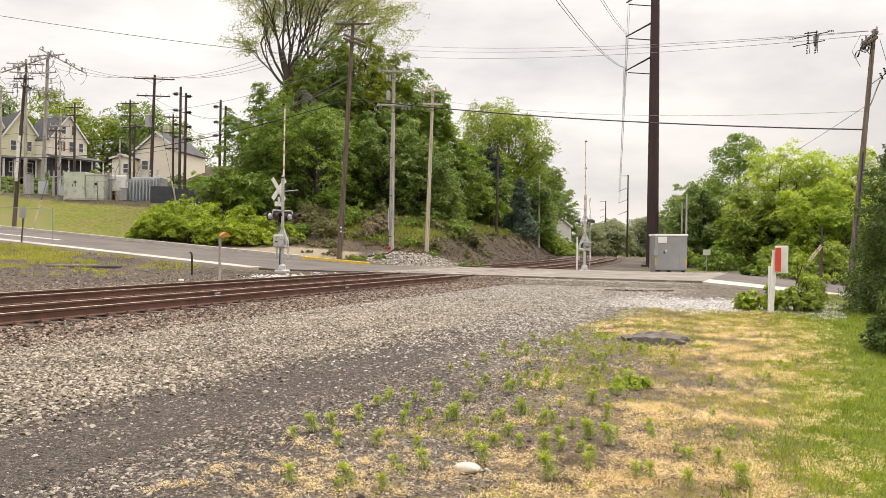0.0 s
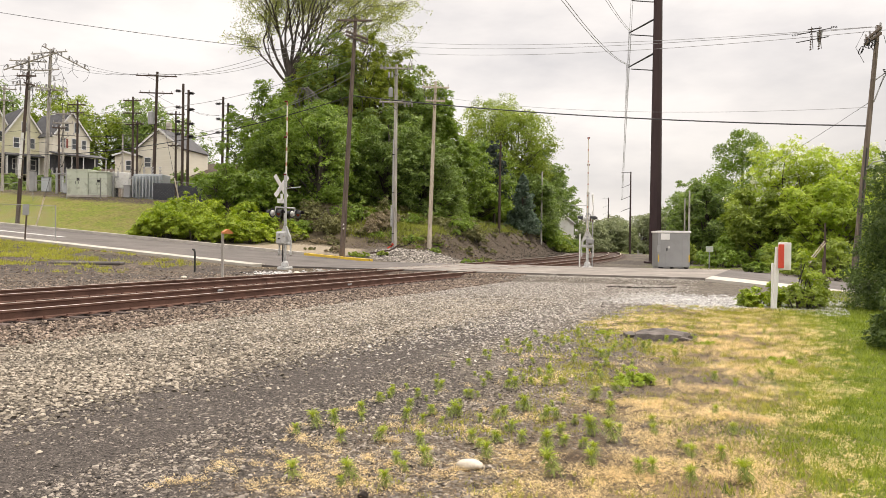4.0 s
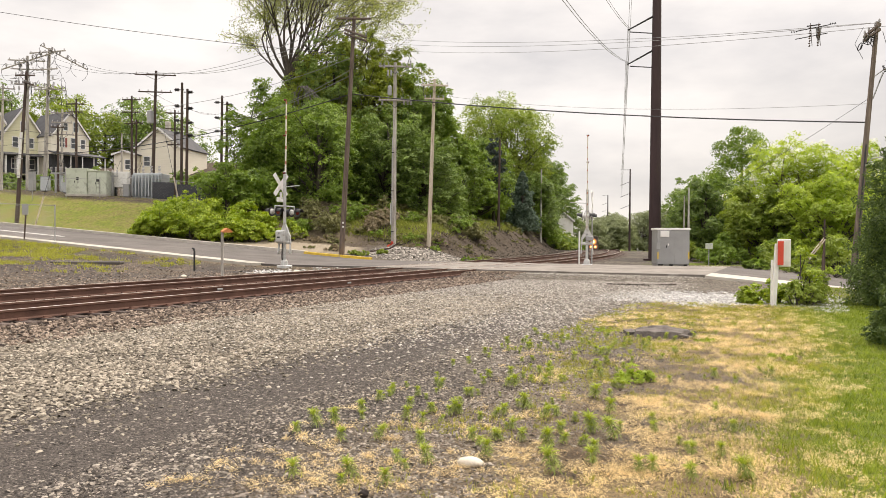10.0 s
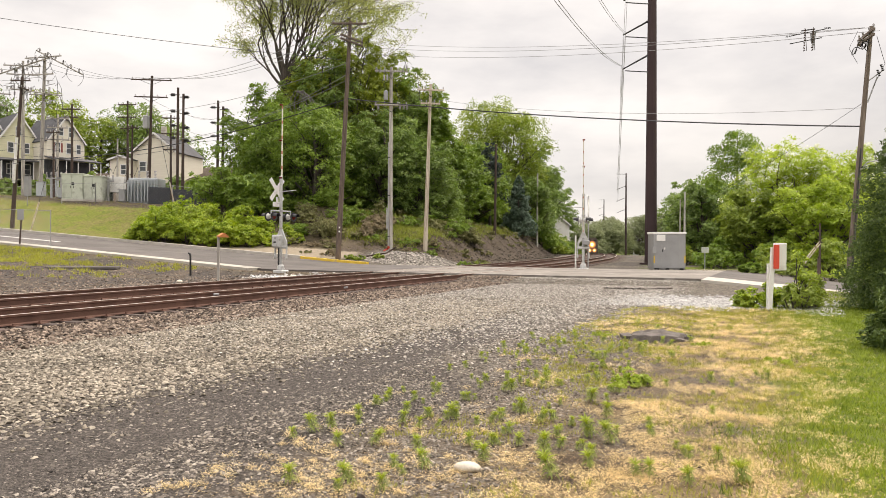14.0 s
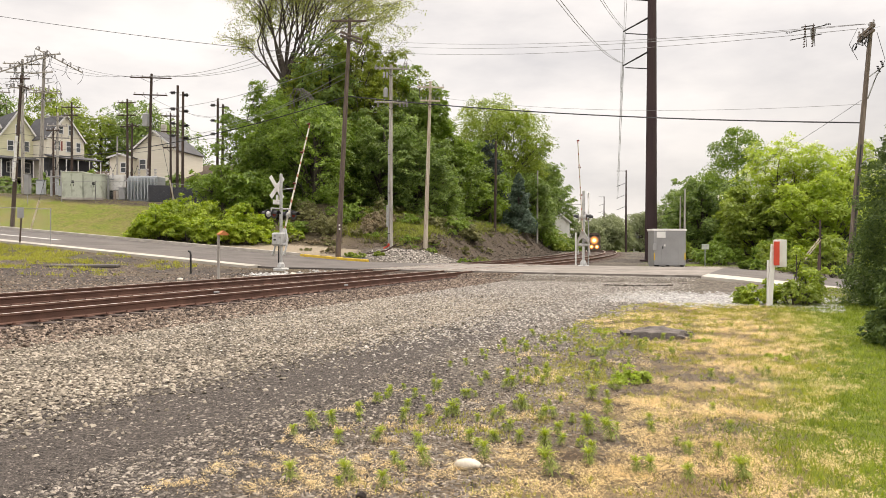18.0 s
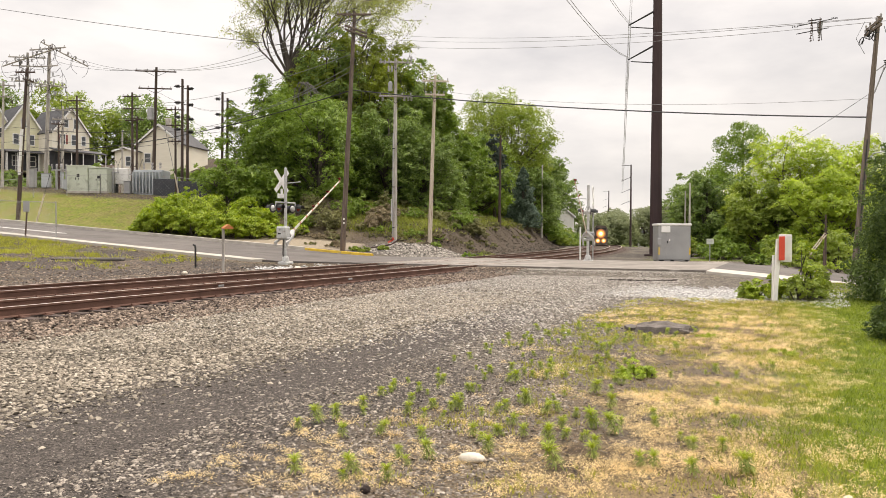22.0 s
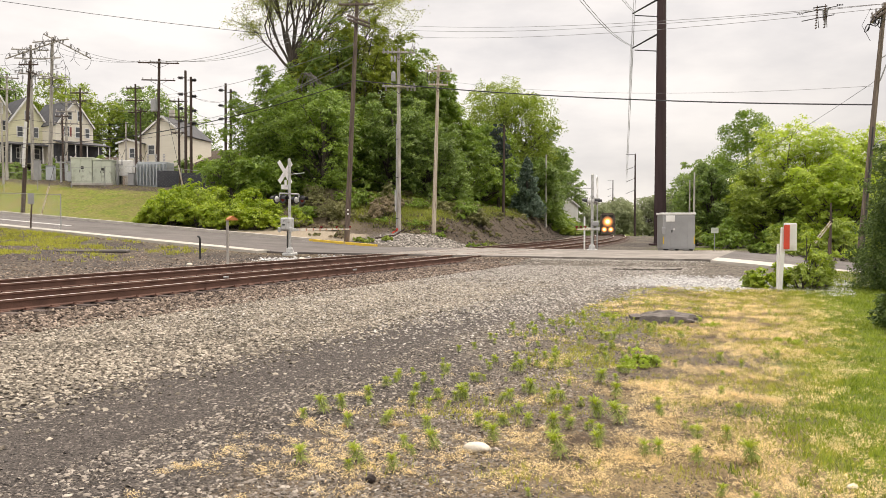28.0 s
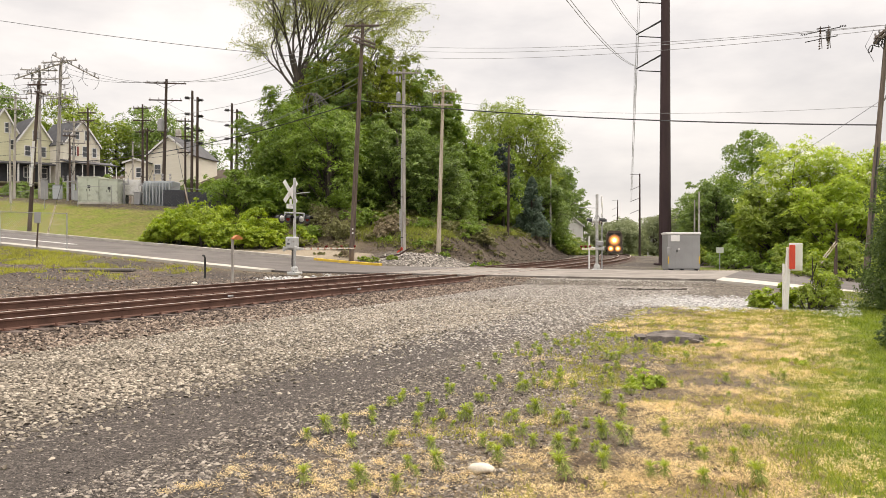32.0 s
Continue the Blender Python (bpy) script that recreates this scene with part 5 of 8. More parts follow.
    for sy in (-0.33, 0.33):
        cw = Geo()
        cw.box((-0.2, sy, 0), (0.8, 0.04, 0.12))
        cw.box((-0.5, sy, 0), (0.24, 0.07, 0.26), ch=0.03)
        part("counterweight", cw, M_SILVER, hinge, "grey counterweight bar")
    yk = Geo()
    yk.prism(((-0.05, -0.34), (0.3, -0.34), (0.95, -0.06), (0.95, 0.06), (0.3, 0.34), (-0.05, 0.34), (-0.05, 0.26), (0.26, 0.24), (0.5, 0.0), (0.26, -0.24), (-0.05, -0.26)), 0.12, pose(0, 0, -0.06))
    part("arm_yoke", yk, M_SILVER, hinge, "silver forked arm bracket")
    n = 17
    seg = (arm_len - 0.8) / n
    for i in range(n):
        w = 0.125 - 0.004 * i
        g = Geo().box((0.8 + seg * (i + 0.5) + 0, 0, 0), (seg + (0.22 if i % 2 else -0.22), 0.05, w), ch=0.006)
        part("arm_stripe", g, STRIPE_R if i % 2 == 0 else STRIPE_W, hinge, "red or white stripe of the gate arm")
    for d in (arm_len - 0.1, arm_len * 0.74, arm_len * 0.48):
        lampg = Geo().tube([(d, -0.07, 0.14), (d, 0.07, 0.14)], 0.045, 10).box((d, 0, 0.09), (0.05, 0.05, 0.1))
        part("arm_lamp", lampg, M_LENS, hinge, "small red arm lamp")
    GATES.append((hinge, m0))
    return th


M_LENS = surf("dark_red_lens", (0.12, 0.01, 0.008), (0.2, 0.015, 0.01), 3, 0.2, 0, 0, 30, 0.0)
crossing_signal(-8.37, 39.6, face_to((-0.87, 0.49)), 72.5, 7.5, "silver crossing signal mast with crossbuck and gate beside the road", M_SILVER)
crossing_signal(8.27, 44.3, face_to((0.965, -0.26)), -107.5, 6.4, "silver crossing signal mast with gate seen from behind", M_GALV, (0.34, 0.42, 0.3), 4.42)
for x, y, top, r, paint, label in ((8.3, 47.0, 1.97, 0.05, M_WHITE, "thin white post beside the crossing signal"), (9.2, 47.6, 4.45, 0.04, M_GALV, "thin grey mast behind the crossing signal")):
    thin_mast = thing("thin_mast", pose(x, y, gz(x, y)), label, "post")
    part("shaft", Geo().tube([(0, 0, -0.1), (0, 0, top - gz(x, y))], r, 8), paint, thin_mast)
    part("foot", Geo().tube([(0, 0, -0.05), (0, 0, 0.12)], r * 2.2, 8), M_GALV, thin_mast)

# ---- signal cabinet and small things by the crossing ----
M_GREYSEAM = surf("shadowed_seam_steel", (0.3, 0.3, 0.3), (0.4, 0.4, 0.4), 2, 0.5, 0.4, 0.05, 30, 0.0)
cab = thing("signal_cabinet", pose(13.3, 44.9, 0.0, 0, 0, -3), "grey galvanised railway signal cabinet", "equipment cabinet")
for sx in (-0.72, -0.1, 0.72):
    part("foot", Geo().box((sx, 0, -0.02), (0.22 if sx > -0.5 else 0.3, 1.42, 0.2)), M_BLACK, cab)
part("base_rail", Geo().box((0, 0, 0.02), (1.8, 1.38, 0.08)), M_GALV, cab)
for sx in (-0.46, 0.08, 0.5):
    part("panel_seam", Geo().box((sx, -0.752, 1.0), (0.02, 0.014, 1.8)), M_GREYSEAM, cab, "folded seam between door panels")
part("tag", Geo().box((-0.28, -0.756, 1.2), (0.07, 0.012, 0.12)), M_WHITE, cab, "small white tag")
part("body", Geo().box((0, 0, 1.05), (1.84, 1.5, 2.0), ch=0.02), M_GALV, cab)
part("roof", Geo().box((0, 0, 2.1), (1.94, 1.6, 0.12), ch=0.02), M_WHITE, cab, "pale metal roof lid")
part("vent_cover", Geo().box((-0.5, -0.775, 1.82), (0.5, 0.06, 0.36)), M_WHITE, cab, "white vent cover")
part("meter_box", Geo().box((-0.9, -0.82, 1.1), (0.2, 0.16, 0.4)), M_GALV, cab)
part("door_handle", Geo().box((-0.4, -0.77, 1.08), (0.06, 0.05, 0.14)), M_BLACK, cab)
for sx in (-0.88, 0.88):
    part("warning_strip", Geo().box((sx, -0.758, 0.56), (0.07, 0.02, 0.42)), M_YELLOW, cab, "yellow warning strip")
post = thing("marker_post", pose(8.61, 19.8, gz(8.61, 19.8)), "white post with red reflector and white box", "marker post")
part("post", Geo().box((0.0, 0, 0.8), (0.11, 0.1, 1.65), Matrix.Rotation(radians(3), 4, "Y")), M_WHITE, post)
part("thin_post", Geo().box((-0.075, 0.04, 0.6), (0.045, 0.06, 1.2)), M_WHITE, post)
part("reflector", Geo().box((0.09, -0.09, 1.38), (0.14, 0.04, 0.62)), M_RED, post, "red reflective strip")
part("box", Geo().box((0.24, 0.05, 1.38), (0.3, 0.14, 0.72)), M_WHITE, post, "white metal box")

# ---- train ----
# black paint lifted to brown-grey: lamp haze is put into the colour
M_LOCO = surf("locomotive_black_with_haze", (0.075, 0.06, 0.05), (0.16, 0.13, 0.108), 0.8, 0.6, 0, 0.1, 20, 0.05, stain=(0.08, 0.06, 0.05))
def lamp_glare_disc(name, stops):
    """A wide lamp disc with its glare painted fading outwards. stops: (radius, colour)."""
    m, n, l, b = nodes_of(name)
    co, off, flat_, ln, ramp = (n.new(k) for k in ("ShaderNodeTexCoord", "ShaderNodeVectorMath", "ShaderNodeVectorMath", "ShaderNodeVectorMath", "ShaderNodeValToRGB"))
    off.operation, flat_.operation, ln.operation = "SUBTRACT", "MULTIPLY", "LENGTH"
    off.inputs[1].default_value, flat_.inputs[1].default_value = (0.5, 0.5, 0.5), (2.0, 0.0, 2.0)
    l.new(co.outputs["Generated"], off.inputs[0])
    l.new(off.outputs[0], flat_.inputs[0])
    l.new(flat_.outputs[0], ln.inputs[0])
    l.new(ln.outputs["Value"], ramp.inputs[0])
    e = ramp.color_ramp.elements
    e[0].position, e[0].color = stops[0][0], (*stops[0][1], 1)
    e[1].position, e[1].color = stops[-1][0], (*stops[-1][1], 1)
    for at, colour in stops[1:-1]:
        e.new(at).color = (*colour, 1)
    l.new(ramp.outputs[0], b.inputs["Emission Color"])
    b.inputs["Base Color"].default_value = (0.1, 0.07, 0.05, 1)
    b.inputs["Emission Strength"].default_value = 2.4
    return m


# outer stops paint the orange halo round the real lamp
M_LAMP_GLARE = lamp_glare_disc("headlight_with_glare", ((0.0, (1.0, 0.7, 0.3)), (0.3, (1.0, 0.6, 0.2)), (0.5, (0.62, 0.25, 0.06)), (0.75, (0.22, 0.075, 0.018)), (1.0, (0.05, 0.02, 0.008))))
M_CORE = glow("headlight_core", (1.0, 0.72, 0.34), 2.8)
loco = thing("locomotive", pose(0, 0, 0), "black freight locomotive with glowing headlights on the rails", "locomotive")
part("frame", Geo().box((0, -9.5, 1.1), (3.0, 20.0, 0.5), ch=0.05), M_LOCO, loco)
part("nose", Geo().prism(((-0.9, 1.3), (0.9, 1.3), (0.85, 3.2), (0.55, 3.4), (-0.55, 3.4), (-0.85, 3.2)), 1.6, pose(0, -0.9, 0, 90, 0, 0)), M_LOCO, loco)
cabm = Geo().prism(((-1.5, 1.3), (1.5, 1.3), (1.5, 3.7), (1.0, 4.5), (-1.0, 4.5), (-1.5, 3.7)), 2.4, pose(0, -2.4, 0, 90, 0, 0))
part("cab", cabm, M_LOCO, loco)
part("hood", Geo().prism(((-1.0, 1.3), (1.0, 1.3), (1.0, 4.3), (0.8, 4.55), (-0.8, 4.55), (-1.0, 4.3)), 14.0, pose(0, -4.9, 0, 90, 0, 0)), M_LOCO, loco)
for sx in (-0.65, 0.65):
    part("windscreen", Geo().box((sx, -2.38, 3.75), (1.0, 0.05, 0.55)), M_BLACK, loco, "dark cab window")
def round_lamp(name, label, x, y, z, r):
    """An oversized lamp-and-glare disc with the bulb's hot spot in its middle."""
    lens = part(name, Geo().tube([(x, y - 0.3, z), (x, y, z)], r, 24), M_LAMP_GLARE, loco, label)
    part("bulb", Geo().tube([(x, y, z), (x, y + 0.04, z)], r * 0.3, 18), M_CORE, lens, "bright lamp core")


# radii exceed the real lamps so the discs hold the painted halo
round_lamp("headlight", "round headlight enlarged by its painted glare", 0.12, 0.85, 2.65, 1.1)
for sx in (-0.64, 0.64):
    round_lamp("ditch_light", "ditch light enlarged by its painted glare", sx + 0.12, 0.72, 1.08, 0.62)
part("plough", Geo().prism(((-1.45, 0.15), (1.45, 0.15), (1.35, 1.1), (-1.35, 1.1)), 0.25, pose(0, 0.7, 0, 90, 0, 0)), M_LOCO, loco)
for ty in (-3.5, -15.5):
    truck = part("truck", Geo().box((0, ty, 0.65), (2.5, 4.6, 0.5), ch=0.06), M_IRON, loco)
    for wy in (-1.7, 0, 1.7):
        part("wheelset", Geo().tube([(-0.8, ty + wy, 0.5), (-0.68, ty + wy, 0.5)], 0.5, 16).tube([(0.68, ty + wy, 0.5), (0.8, ty + wy, 0.5)], 0.5, 16).tube([(-0.7, ty + wy, 0.5), (0.7, ty + wy, 0.5)], 0.09, 8), M_IRON, truck)

# ---- overhead lines ----
for dz, dx in ((16.6, 15.24), (19.45, 15.4), (22.4, 15.56)):
    for off in (0.0, 0.16):
        wire((dx + off, 64.8, dz), (dx - 45.3 + off, -80, dz + 0.4), 7.65, 0.016, M_WIRE_L, "pale twin transmission conductor", 30)
        wire((dx + off, 64.8, dz), (44.9 + off, 195, dz - 4.2), 3.4, 0.015, M_WIRE_L, "pale twin transmission conductor", 24)
wire((-6.6, 53, 11.5), (19.9, 36, 7.07), 0.36, 0.035, M_WIRE, "thick black communication cable")
wire((-6.6, 53, 11.5), (-40.0, 70, 9.0), 1.2, 0.035, M_WIRE, "thick black communication cable")
wire((-9, 83.5, 23.5), (20.1, 36.2, 11.8), 0.75, 0.014, M_WIRE_L, "thin grey overhead power line")
wire((-9, 83.5, 23.0), (20.3, 36, 11.75), 0.8, 0.014, M_WIRE_L, "thin grey overhead power line")
wire((-9, 83.5, 22.3), (20.6, 35.8, 11.55), 0.85, 0.014, M_WIRE_L, "thin grey overhead power line")
wire((-0.9, 62, 13.2), (19.9, 36, 7.95), 0.65, 0.01, M_WIRE_L, "thin grey service wire")
for off in (-1.6, 0.3, 1.8):
    # pale cable colour paints this span as lit against the trees
    wire((-32.4 + off, 85, 19.8), (-6.5 + off * 0.5, 53, 16.6), 1.3, 0.02, M_WIRE_L, "power line between wooden poles")
    wire((-32.4 + off, 85, 19.8), (-46 + off, 88, 22.2), 0.8, 0.016, M_WIRE, "power line between wooden poles")
# these lines too are painted lit by the pale cable colour
for top, end in ((13.2, (-26.3, 90, 15.2)), (12.8, (-29.3, 85, 13.0)), (14.0, (-32.4, 85, 16.0))):
    wire((-6.6, 53, top), end, 0.7, 0.02, M_WIRE_L, "grey line from the dark pole to the substation")
wire((-6.4, 53, 15.4), (-4.0, 60, 14.7), 0.4, 0.012, M_WIRE, "short line between poles")
wire((-4.0, 60, 12.2), (-1.0, 62, 13.4), 0.3, 0.012, M_WIRE, "short line between poles")
wire((-60, 55, 22.8), (-7.0, 53, 14.2), 0.9, 0.018, M_WIRE, "single line along the road")
wire((-48, 88, 21.5), (-80, 92, 22.5), 0.6, 0.016, M_WIRE, "power line leaving the substation")
wire((-46, 88, 20.5), (-80, 93, 20.5), 0.6, 0.016, M_WIRE, "power line leaving the substation")
wire((-39, 70, 15.4), (-80, 66, 16.5), 0.8, 0.016, M_WIRE, "power line along the road")
wire((-32.5, 85, 17.4), (-27, 90, 16), 0.5, 0.014, M_WIRE, "thin jumper wire in the substation")
for z in (16.0, 14.2):
    wire((-29, 85, z), (-26.3, 90, z + 0.2), 0.5, 0.012, M_WIRE, "thin jumper wire in the substation")
    wire((-32.5, 85, z), (-29, 85, z + 0.3), 0.4, 0.012, M_WIRE, "thin jumper wire in the substation")
wire((20.1, 36, 8.3), (17.5, 60, 3.5), 0.4, 0.01, M_WIRE, "slack guy wire of the leaning pole")
# hanging switch on the line near the leaning pole
sw = thing("line_switch", pose(17.6, 36.6, 11.35, 0, 0, -20), "dark air-break switch hanging in the power lines", "line switch")
for k in (-0.16, 0.2):
    g = Geo()
    for j in range(9):
        g.tube([(k + 0.03 * (-1) ** j, 0.05 * j - 0.2, 0.42 - 0.11 * j), (k - 0.03 * (-1) ** j, 0.05 * j - 0.2, 0.36 - 0.11 * j)], [0.045, 0.02], 7)
    g.tube([(k, -0.2, 0.5), (k + 0.12, 0.2, -0.5)], 0.016, 6)
    part("blade", g, M_POLE_D, sw)
part("yoke", Geo().tube([(-0.75, 0, 0.22), (0.75, 0, 0.42)], 0.022, 6).tube([(-0.8, 0, -0.16), (0.6, 0, 0.02)], 0.022, 6).tube([(-0.3, 0, 0.42), (0.3, 0, 0.46)], 0.03, 6), M_IRON, sw)
part("plate", Geo().prism(((0.1, 0.3), (0.36, 0.34), (0.3, -0.1), (0.24, -0.45), (0.12, -0.1)), 0.03, pose(0, 0.1, 0, 90, 0, 0)), M_GALV, sw, "pale hanging plate")
for sx in (-0.74, 0.72):
    gi = Geo()
    for k in range(4):
        gi.tube([(sx + 0.07 * k * (1 if sx > 0 else -1), 0, 0.2 + 0.25 * (sx > 0)), (sx + (0.07 * k + 0.03) * (1 if sx > 0 else -1), 0, 0.21 + 0.25 * (sx > 0))], 0.045, 8)
    part("insulator", gi, M_IRON, sw)
# gear on the leaning pole
gear = thing("pole_gear", pose(20.05, 36, 9.8), "cut-out fuses and jumper loops on the pole", "line gear")
for dx, dz, tilt in ((-0.66, 0.78, 24), (-0.38, 1.12, 28), (-0.2, 1.06, 20)):
    ring = [(0.07 * math.cos(a), 0, 0.2 * math.sin(a)) for a in np.linspace(0, 2 * math.pi, 13)]
    g = Geo().tube(ring, 0.022, 6)
    for j in range(4):
        g.tube([(0.07, 0, -0.1 + 0.06 * j), (0.07, 0, -0.07 + 0.06 * j)], [0.05, 0.035], 7)
    g.tube([(0, 0, 0.2), (0.35, 0.05, 0.26)], 0.018, 5)
    part("fuse", g, M_IRON, gear, m=pose(dx, -0.2, dz, 0, tilt, 0))
for dx, dz in ((0.45, -0.1), (0.62, 0.15)):
    g = Geo()
    for j in range(4):
        g.tube([(dx + 0.03 * j, -0.2, dz - 0.08 * j), (dx + 0.03 * j, -0.2, dz - 0.05 - 0.08 * j)], [0.06, 0.04], 8)
    part("fuse", g, M_IRON, gear)
part("jumper", Geo().tube([(-0.5, -0.2, 1.7), (-0.9, -0.2, 0.9), (-0.5, -0.2, 0.2)], 0.012, 5).tube([(0.4, -0.2, 1.5), (0.8, -0.2, 0.2), (0.3, -0.1, -0.9)], 0.012, 5), M_WIRE, gear)
part("bracket", Geo().tube([(0.1, 0, -0.6), (0.75, -0.1, -0.1)], 0.03, 6).tube([(0.1, 0, -1.6), (0.5, -0.1, -0.4)], 0.03, 6), M_GALV, gear)
lamp = thing("street_lamp", pose(19.75, 36, 5.0), "grey cobra-head street lamp on the leaning pole", "street lamp")
part("arm", Geo().tube([(0, -0.15, 0), (0.3, -0.2, 0.35), (0.8, -0.25, 0.45)], 0.03, 8), M_GALV, lamp)
part("head", Geo().ball((1.05, -0.27, 0.44), 0.26, 12, 8, 0.35), M_GALV, lamp, smooth=True)
tagged(part("cable_riser", Geo().tube([(0.1, -0.2, 0), (0.3, -0.2, 3.6), (0.5, -0.2, 6.5)], 0.035, 6), M_BLACK, None, "black cable pipe up the leaning pole", m=pose(19.25, 36, -0.5)), "black cable pipe up the leaning pole", "cable pipe")
# gear on the grey pole
gear = thing("pole_gear", pose(-4.0, 59.75, 12.6), "transformer and cut-outs on the grey pole", "line gear")
part("transformer", Geo().tube([(-0.42, 0, 0.1), (-0.42, 0, 0.75), (-0.42, 0, 0.85)], [0.17, 0.17, 0.08], 12), M_GALV, gear, "grey tank transformer")
for dx in (-1.0, 0.7, 1.0, 1.25):
    g = Geo()
    for j in range(4):
        g.tube([(dx, -0.1, -0.3 - 0.1 * j), (dx, -0.1, -0.36 - 0.1 * j)], [0.1, 0.07], 8)
    part("fuse", g, M_INSUL, gear)
for dx, dz in ((-1.15, 2.55), (-0.85, 2.5), (0.95, 2.55), (1.2, 2.75)):
    g = Geo()
    for j in range(3):
        g.tube([(dx, -0.1, dz - 0.12 * j), (dx + 0.02, -0.1, dz - 0.07 - 0.12 * j)], [0.09, 0.05], 8)
    g.tube([(dx, -0.1, dz + 0.1), (dx + 0.18, -0.12, dz + 0.35), (dx + 0.4, -0.1, dz + 0.1)], 0.014, 5)
    part("cutout", g, M_INSUL, gear, "pale cut-out fuse with a jumper loop")
part("arrester_bar", Geo().box((0.55, -0.1, -0.3), (1.7, 0.08, 0.08)).box((-0.85, -0.1, -0.3), (0.7, 0.08, 0.08)), M_POLE_G, gear)
for dx in (-0.55, -0.3):
    part("arrester", Geo().tube([(dx, -0.12, 1.6), (dx, -0.12, 2.0), (dx, -0.12, 2.05)], [0.08, 0.07, 0.03], 9), M_INSUL, gear)
part("jumper", Geo().tube([(-0.4, -0.15, 0.9), (-0.7, -0.2, 1.5), (-0.45, -0.15, 2.3)], 0.014, 5).tube([(0.75, -0.1, -0.2), (0.4, -0.15, 0.8), (0.9, -0.1, 2.4)], 0.014, 5), M_WIRE, gear)
for a_, b_, sg_w in (((-48.3, 87.8, 13.6), (-32.6, 85, 13.2), 0.5), ((-46.2, 87.8, 12.2), (-32.6, 85, 12.4), 0.6), ((-48.3, 87.8, 11.4), (-29.2, 85, 12.0), 0.7), ((-80, 90, 13.0), (-48.3, 87.8, 13.8), 0.6),
                     ((-80, 90, 11.8), (-46.2, 87.8, 12.4), 0.7), ((-32.6, 85, 13.2), (-26.2, 90, 13.6), 0.4), ((-45.4, 90, 15.8), (-38, 92, 17.6), 0.5), ((-38, 92, 17.0), (-32.4, 85, 16.8), 0.4),
                     ((-46.2, 88, 18.0), (-41.8, 86, 16.2), 0.6), ((-41.8, 86, 15.6), (-38.0, 92, 15.4), 0.4)):
    wire(a_, b_, sg_w, 0.018, M_WIRE, "thin bus wire in the substation", 10)

# ---- substation on the bank ----
M_GREEN = surf("pale_green_metal", (0.48, 0.52, 0.43), (0.6, 0.63, 0.54), 0.7, 0.6, 0.1, 0.1, 20, 0.05, stain=(0.3, 0.32, 0.25))
M_GREYBOX = surf("blue_grey_metal", (0.4, 0.43, 0.45), (0.52, 0.55, 0.57), 0.7, 0.6, 0.2, 0.1, 20, 0.08)
# colour of the fence netting, also used to paint porch shade
M_NET_SHADE = surf("dark_netting_and_porch_shade", (0.05, 0.055, 0.065), (0.09, 0.09, 0.1), 1.5, 0.9, 0, 0.1, 20, 0.05)
SUB_Z = gz(-38.7, 82.5)
PADS = "substation equipment"
for x, w, h, d in ((-39.6, 2.3, 2.75, 2.2), (-37.4, 2.0, 2.5, 2.2)):
    th = thing("switchgear_cabinet", pose(x, 82.6, SUB_Z - 0.25), "pale green metal switchgear cabinet behind the fence", "switchgear", PADS)
    part("plinth", Geo().box((0, 0, 0.1), (w + 0.1, d + 0.1, 0.3)), M_KERB, th)
    part("body", Geo().box((0, 0, 0.2 + h / 2), (w, d, h), ch=0.03), M_GREEN, th)
    part("roof", Geo().box((0, 0, h + 0.24), (w + 0.14, d + 0.14, 0.09)), M_GREEN, th)
    for sx in (-0.25, 0.25):
        dr = part("door", Geo().box((sx * w, -d / 2 - 0.015, 0.25 + h / 2), (w * 0.46, 0.04, h * 0.86)), M_GREEN, th)
        part("handle", Geo().box((sx * w * 0.3, -d / 2 - 0.05, 0.2 + h * 0.5), (0.05, 0.05, 0.25)), M_IRON, dr)
    part("notice", Geo().box((0.1, -d / 2 - 0.045, h * 0.7), (0.3, 0.01, 0.3)), M_BLACK, th, "dark notice plate")
tr_ = thing("power_transformer", pose(-32.6, 84.2, gz(-32.6, 84.2) - 0.2), "large grey ribbed power transformer", "transformer", PADS)
part("tank", Geo().box((0, 0, 1.5), (3.2, 2.4, 2.8), ch=0.05), M_GREYBOX, tr_)
for k in range(9):
    part("cooling_fin", Geo().box((-1.45 + 0.36 * k, -1.45, 1.5), (0.1, 0.5, 2.3)), M_GREYBOX, tr_)
for k in (-0.9, 0, 0.9):
    g = Geo()
    for j in range(6):
        g.tube([(k, 0, 2.9 + 0.16 * j), (k, 0, 3.0 + 0.16 * j)], [0.16, 0.1], 9)
    part("bushing", g, M_INSUL, tr_, "ribbed grey bushing")
bx = thing("control_box", pose(-35.6, 83.6, gz(-35.6, 83.6) - 0.1), "light grey control box on legs", "equipment cabinet", PADS)
part("box", Geo().box((0, 0, 1.95), (1.5, 0.9, 1.7), ch=0.04), M_WHITE, bx)
for sx in (-0.65, 0.65):
    part("leg", Geo().box((sx, 0, 0.55), (0.12, 0.5, 1.2)), M_IRON, bx)
for i, (x, y, h, w) in enumerate(((-45.3, 86, 1.6, 0.9), (-46.8, 86, 2.2, 0.6), (-44.0, 86.5, 1.9, 0.7), (-34.6, 82.5, 1.3, 0.7), (-41.8, 84, 1.1, 0.9))):
    th = thing("equipment_box", pose(x, y, gz(x, y) - 0.1), "grey equipment box in the substation", "equipment cabinet", PADS)
    part("body", Geo().box((0, 0, h / 2 + 0.1), (w, 0.6, h)), M_GALV if i % 2 else M_GREYBOX, th)
    part("lid", Geo().box((0, 0, h + 0.13), (w + 0.08, 0.68, 0.06)), M_GALV, th)
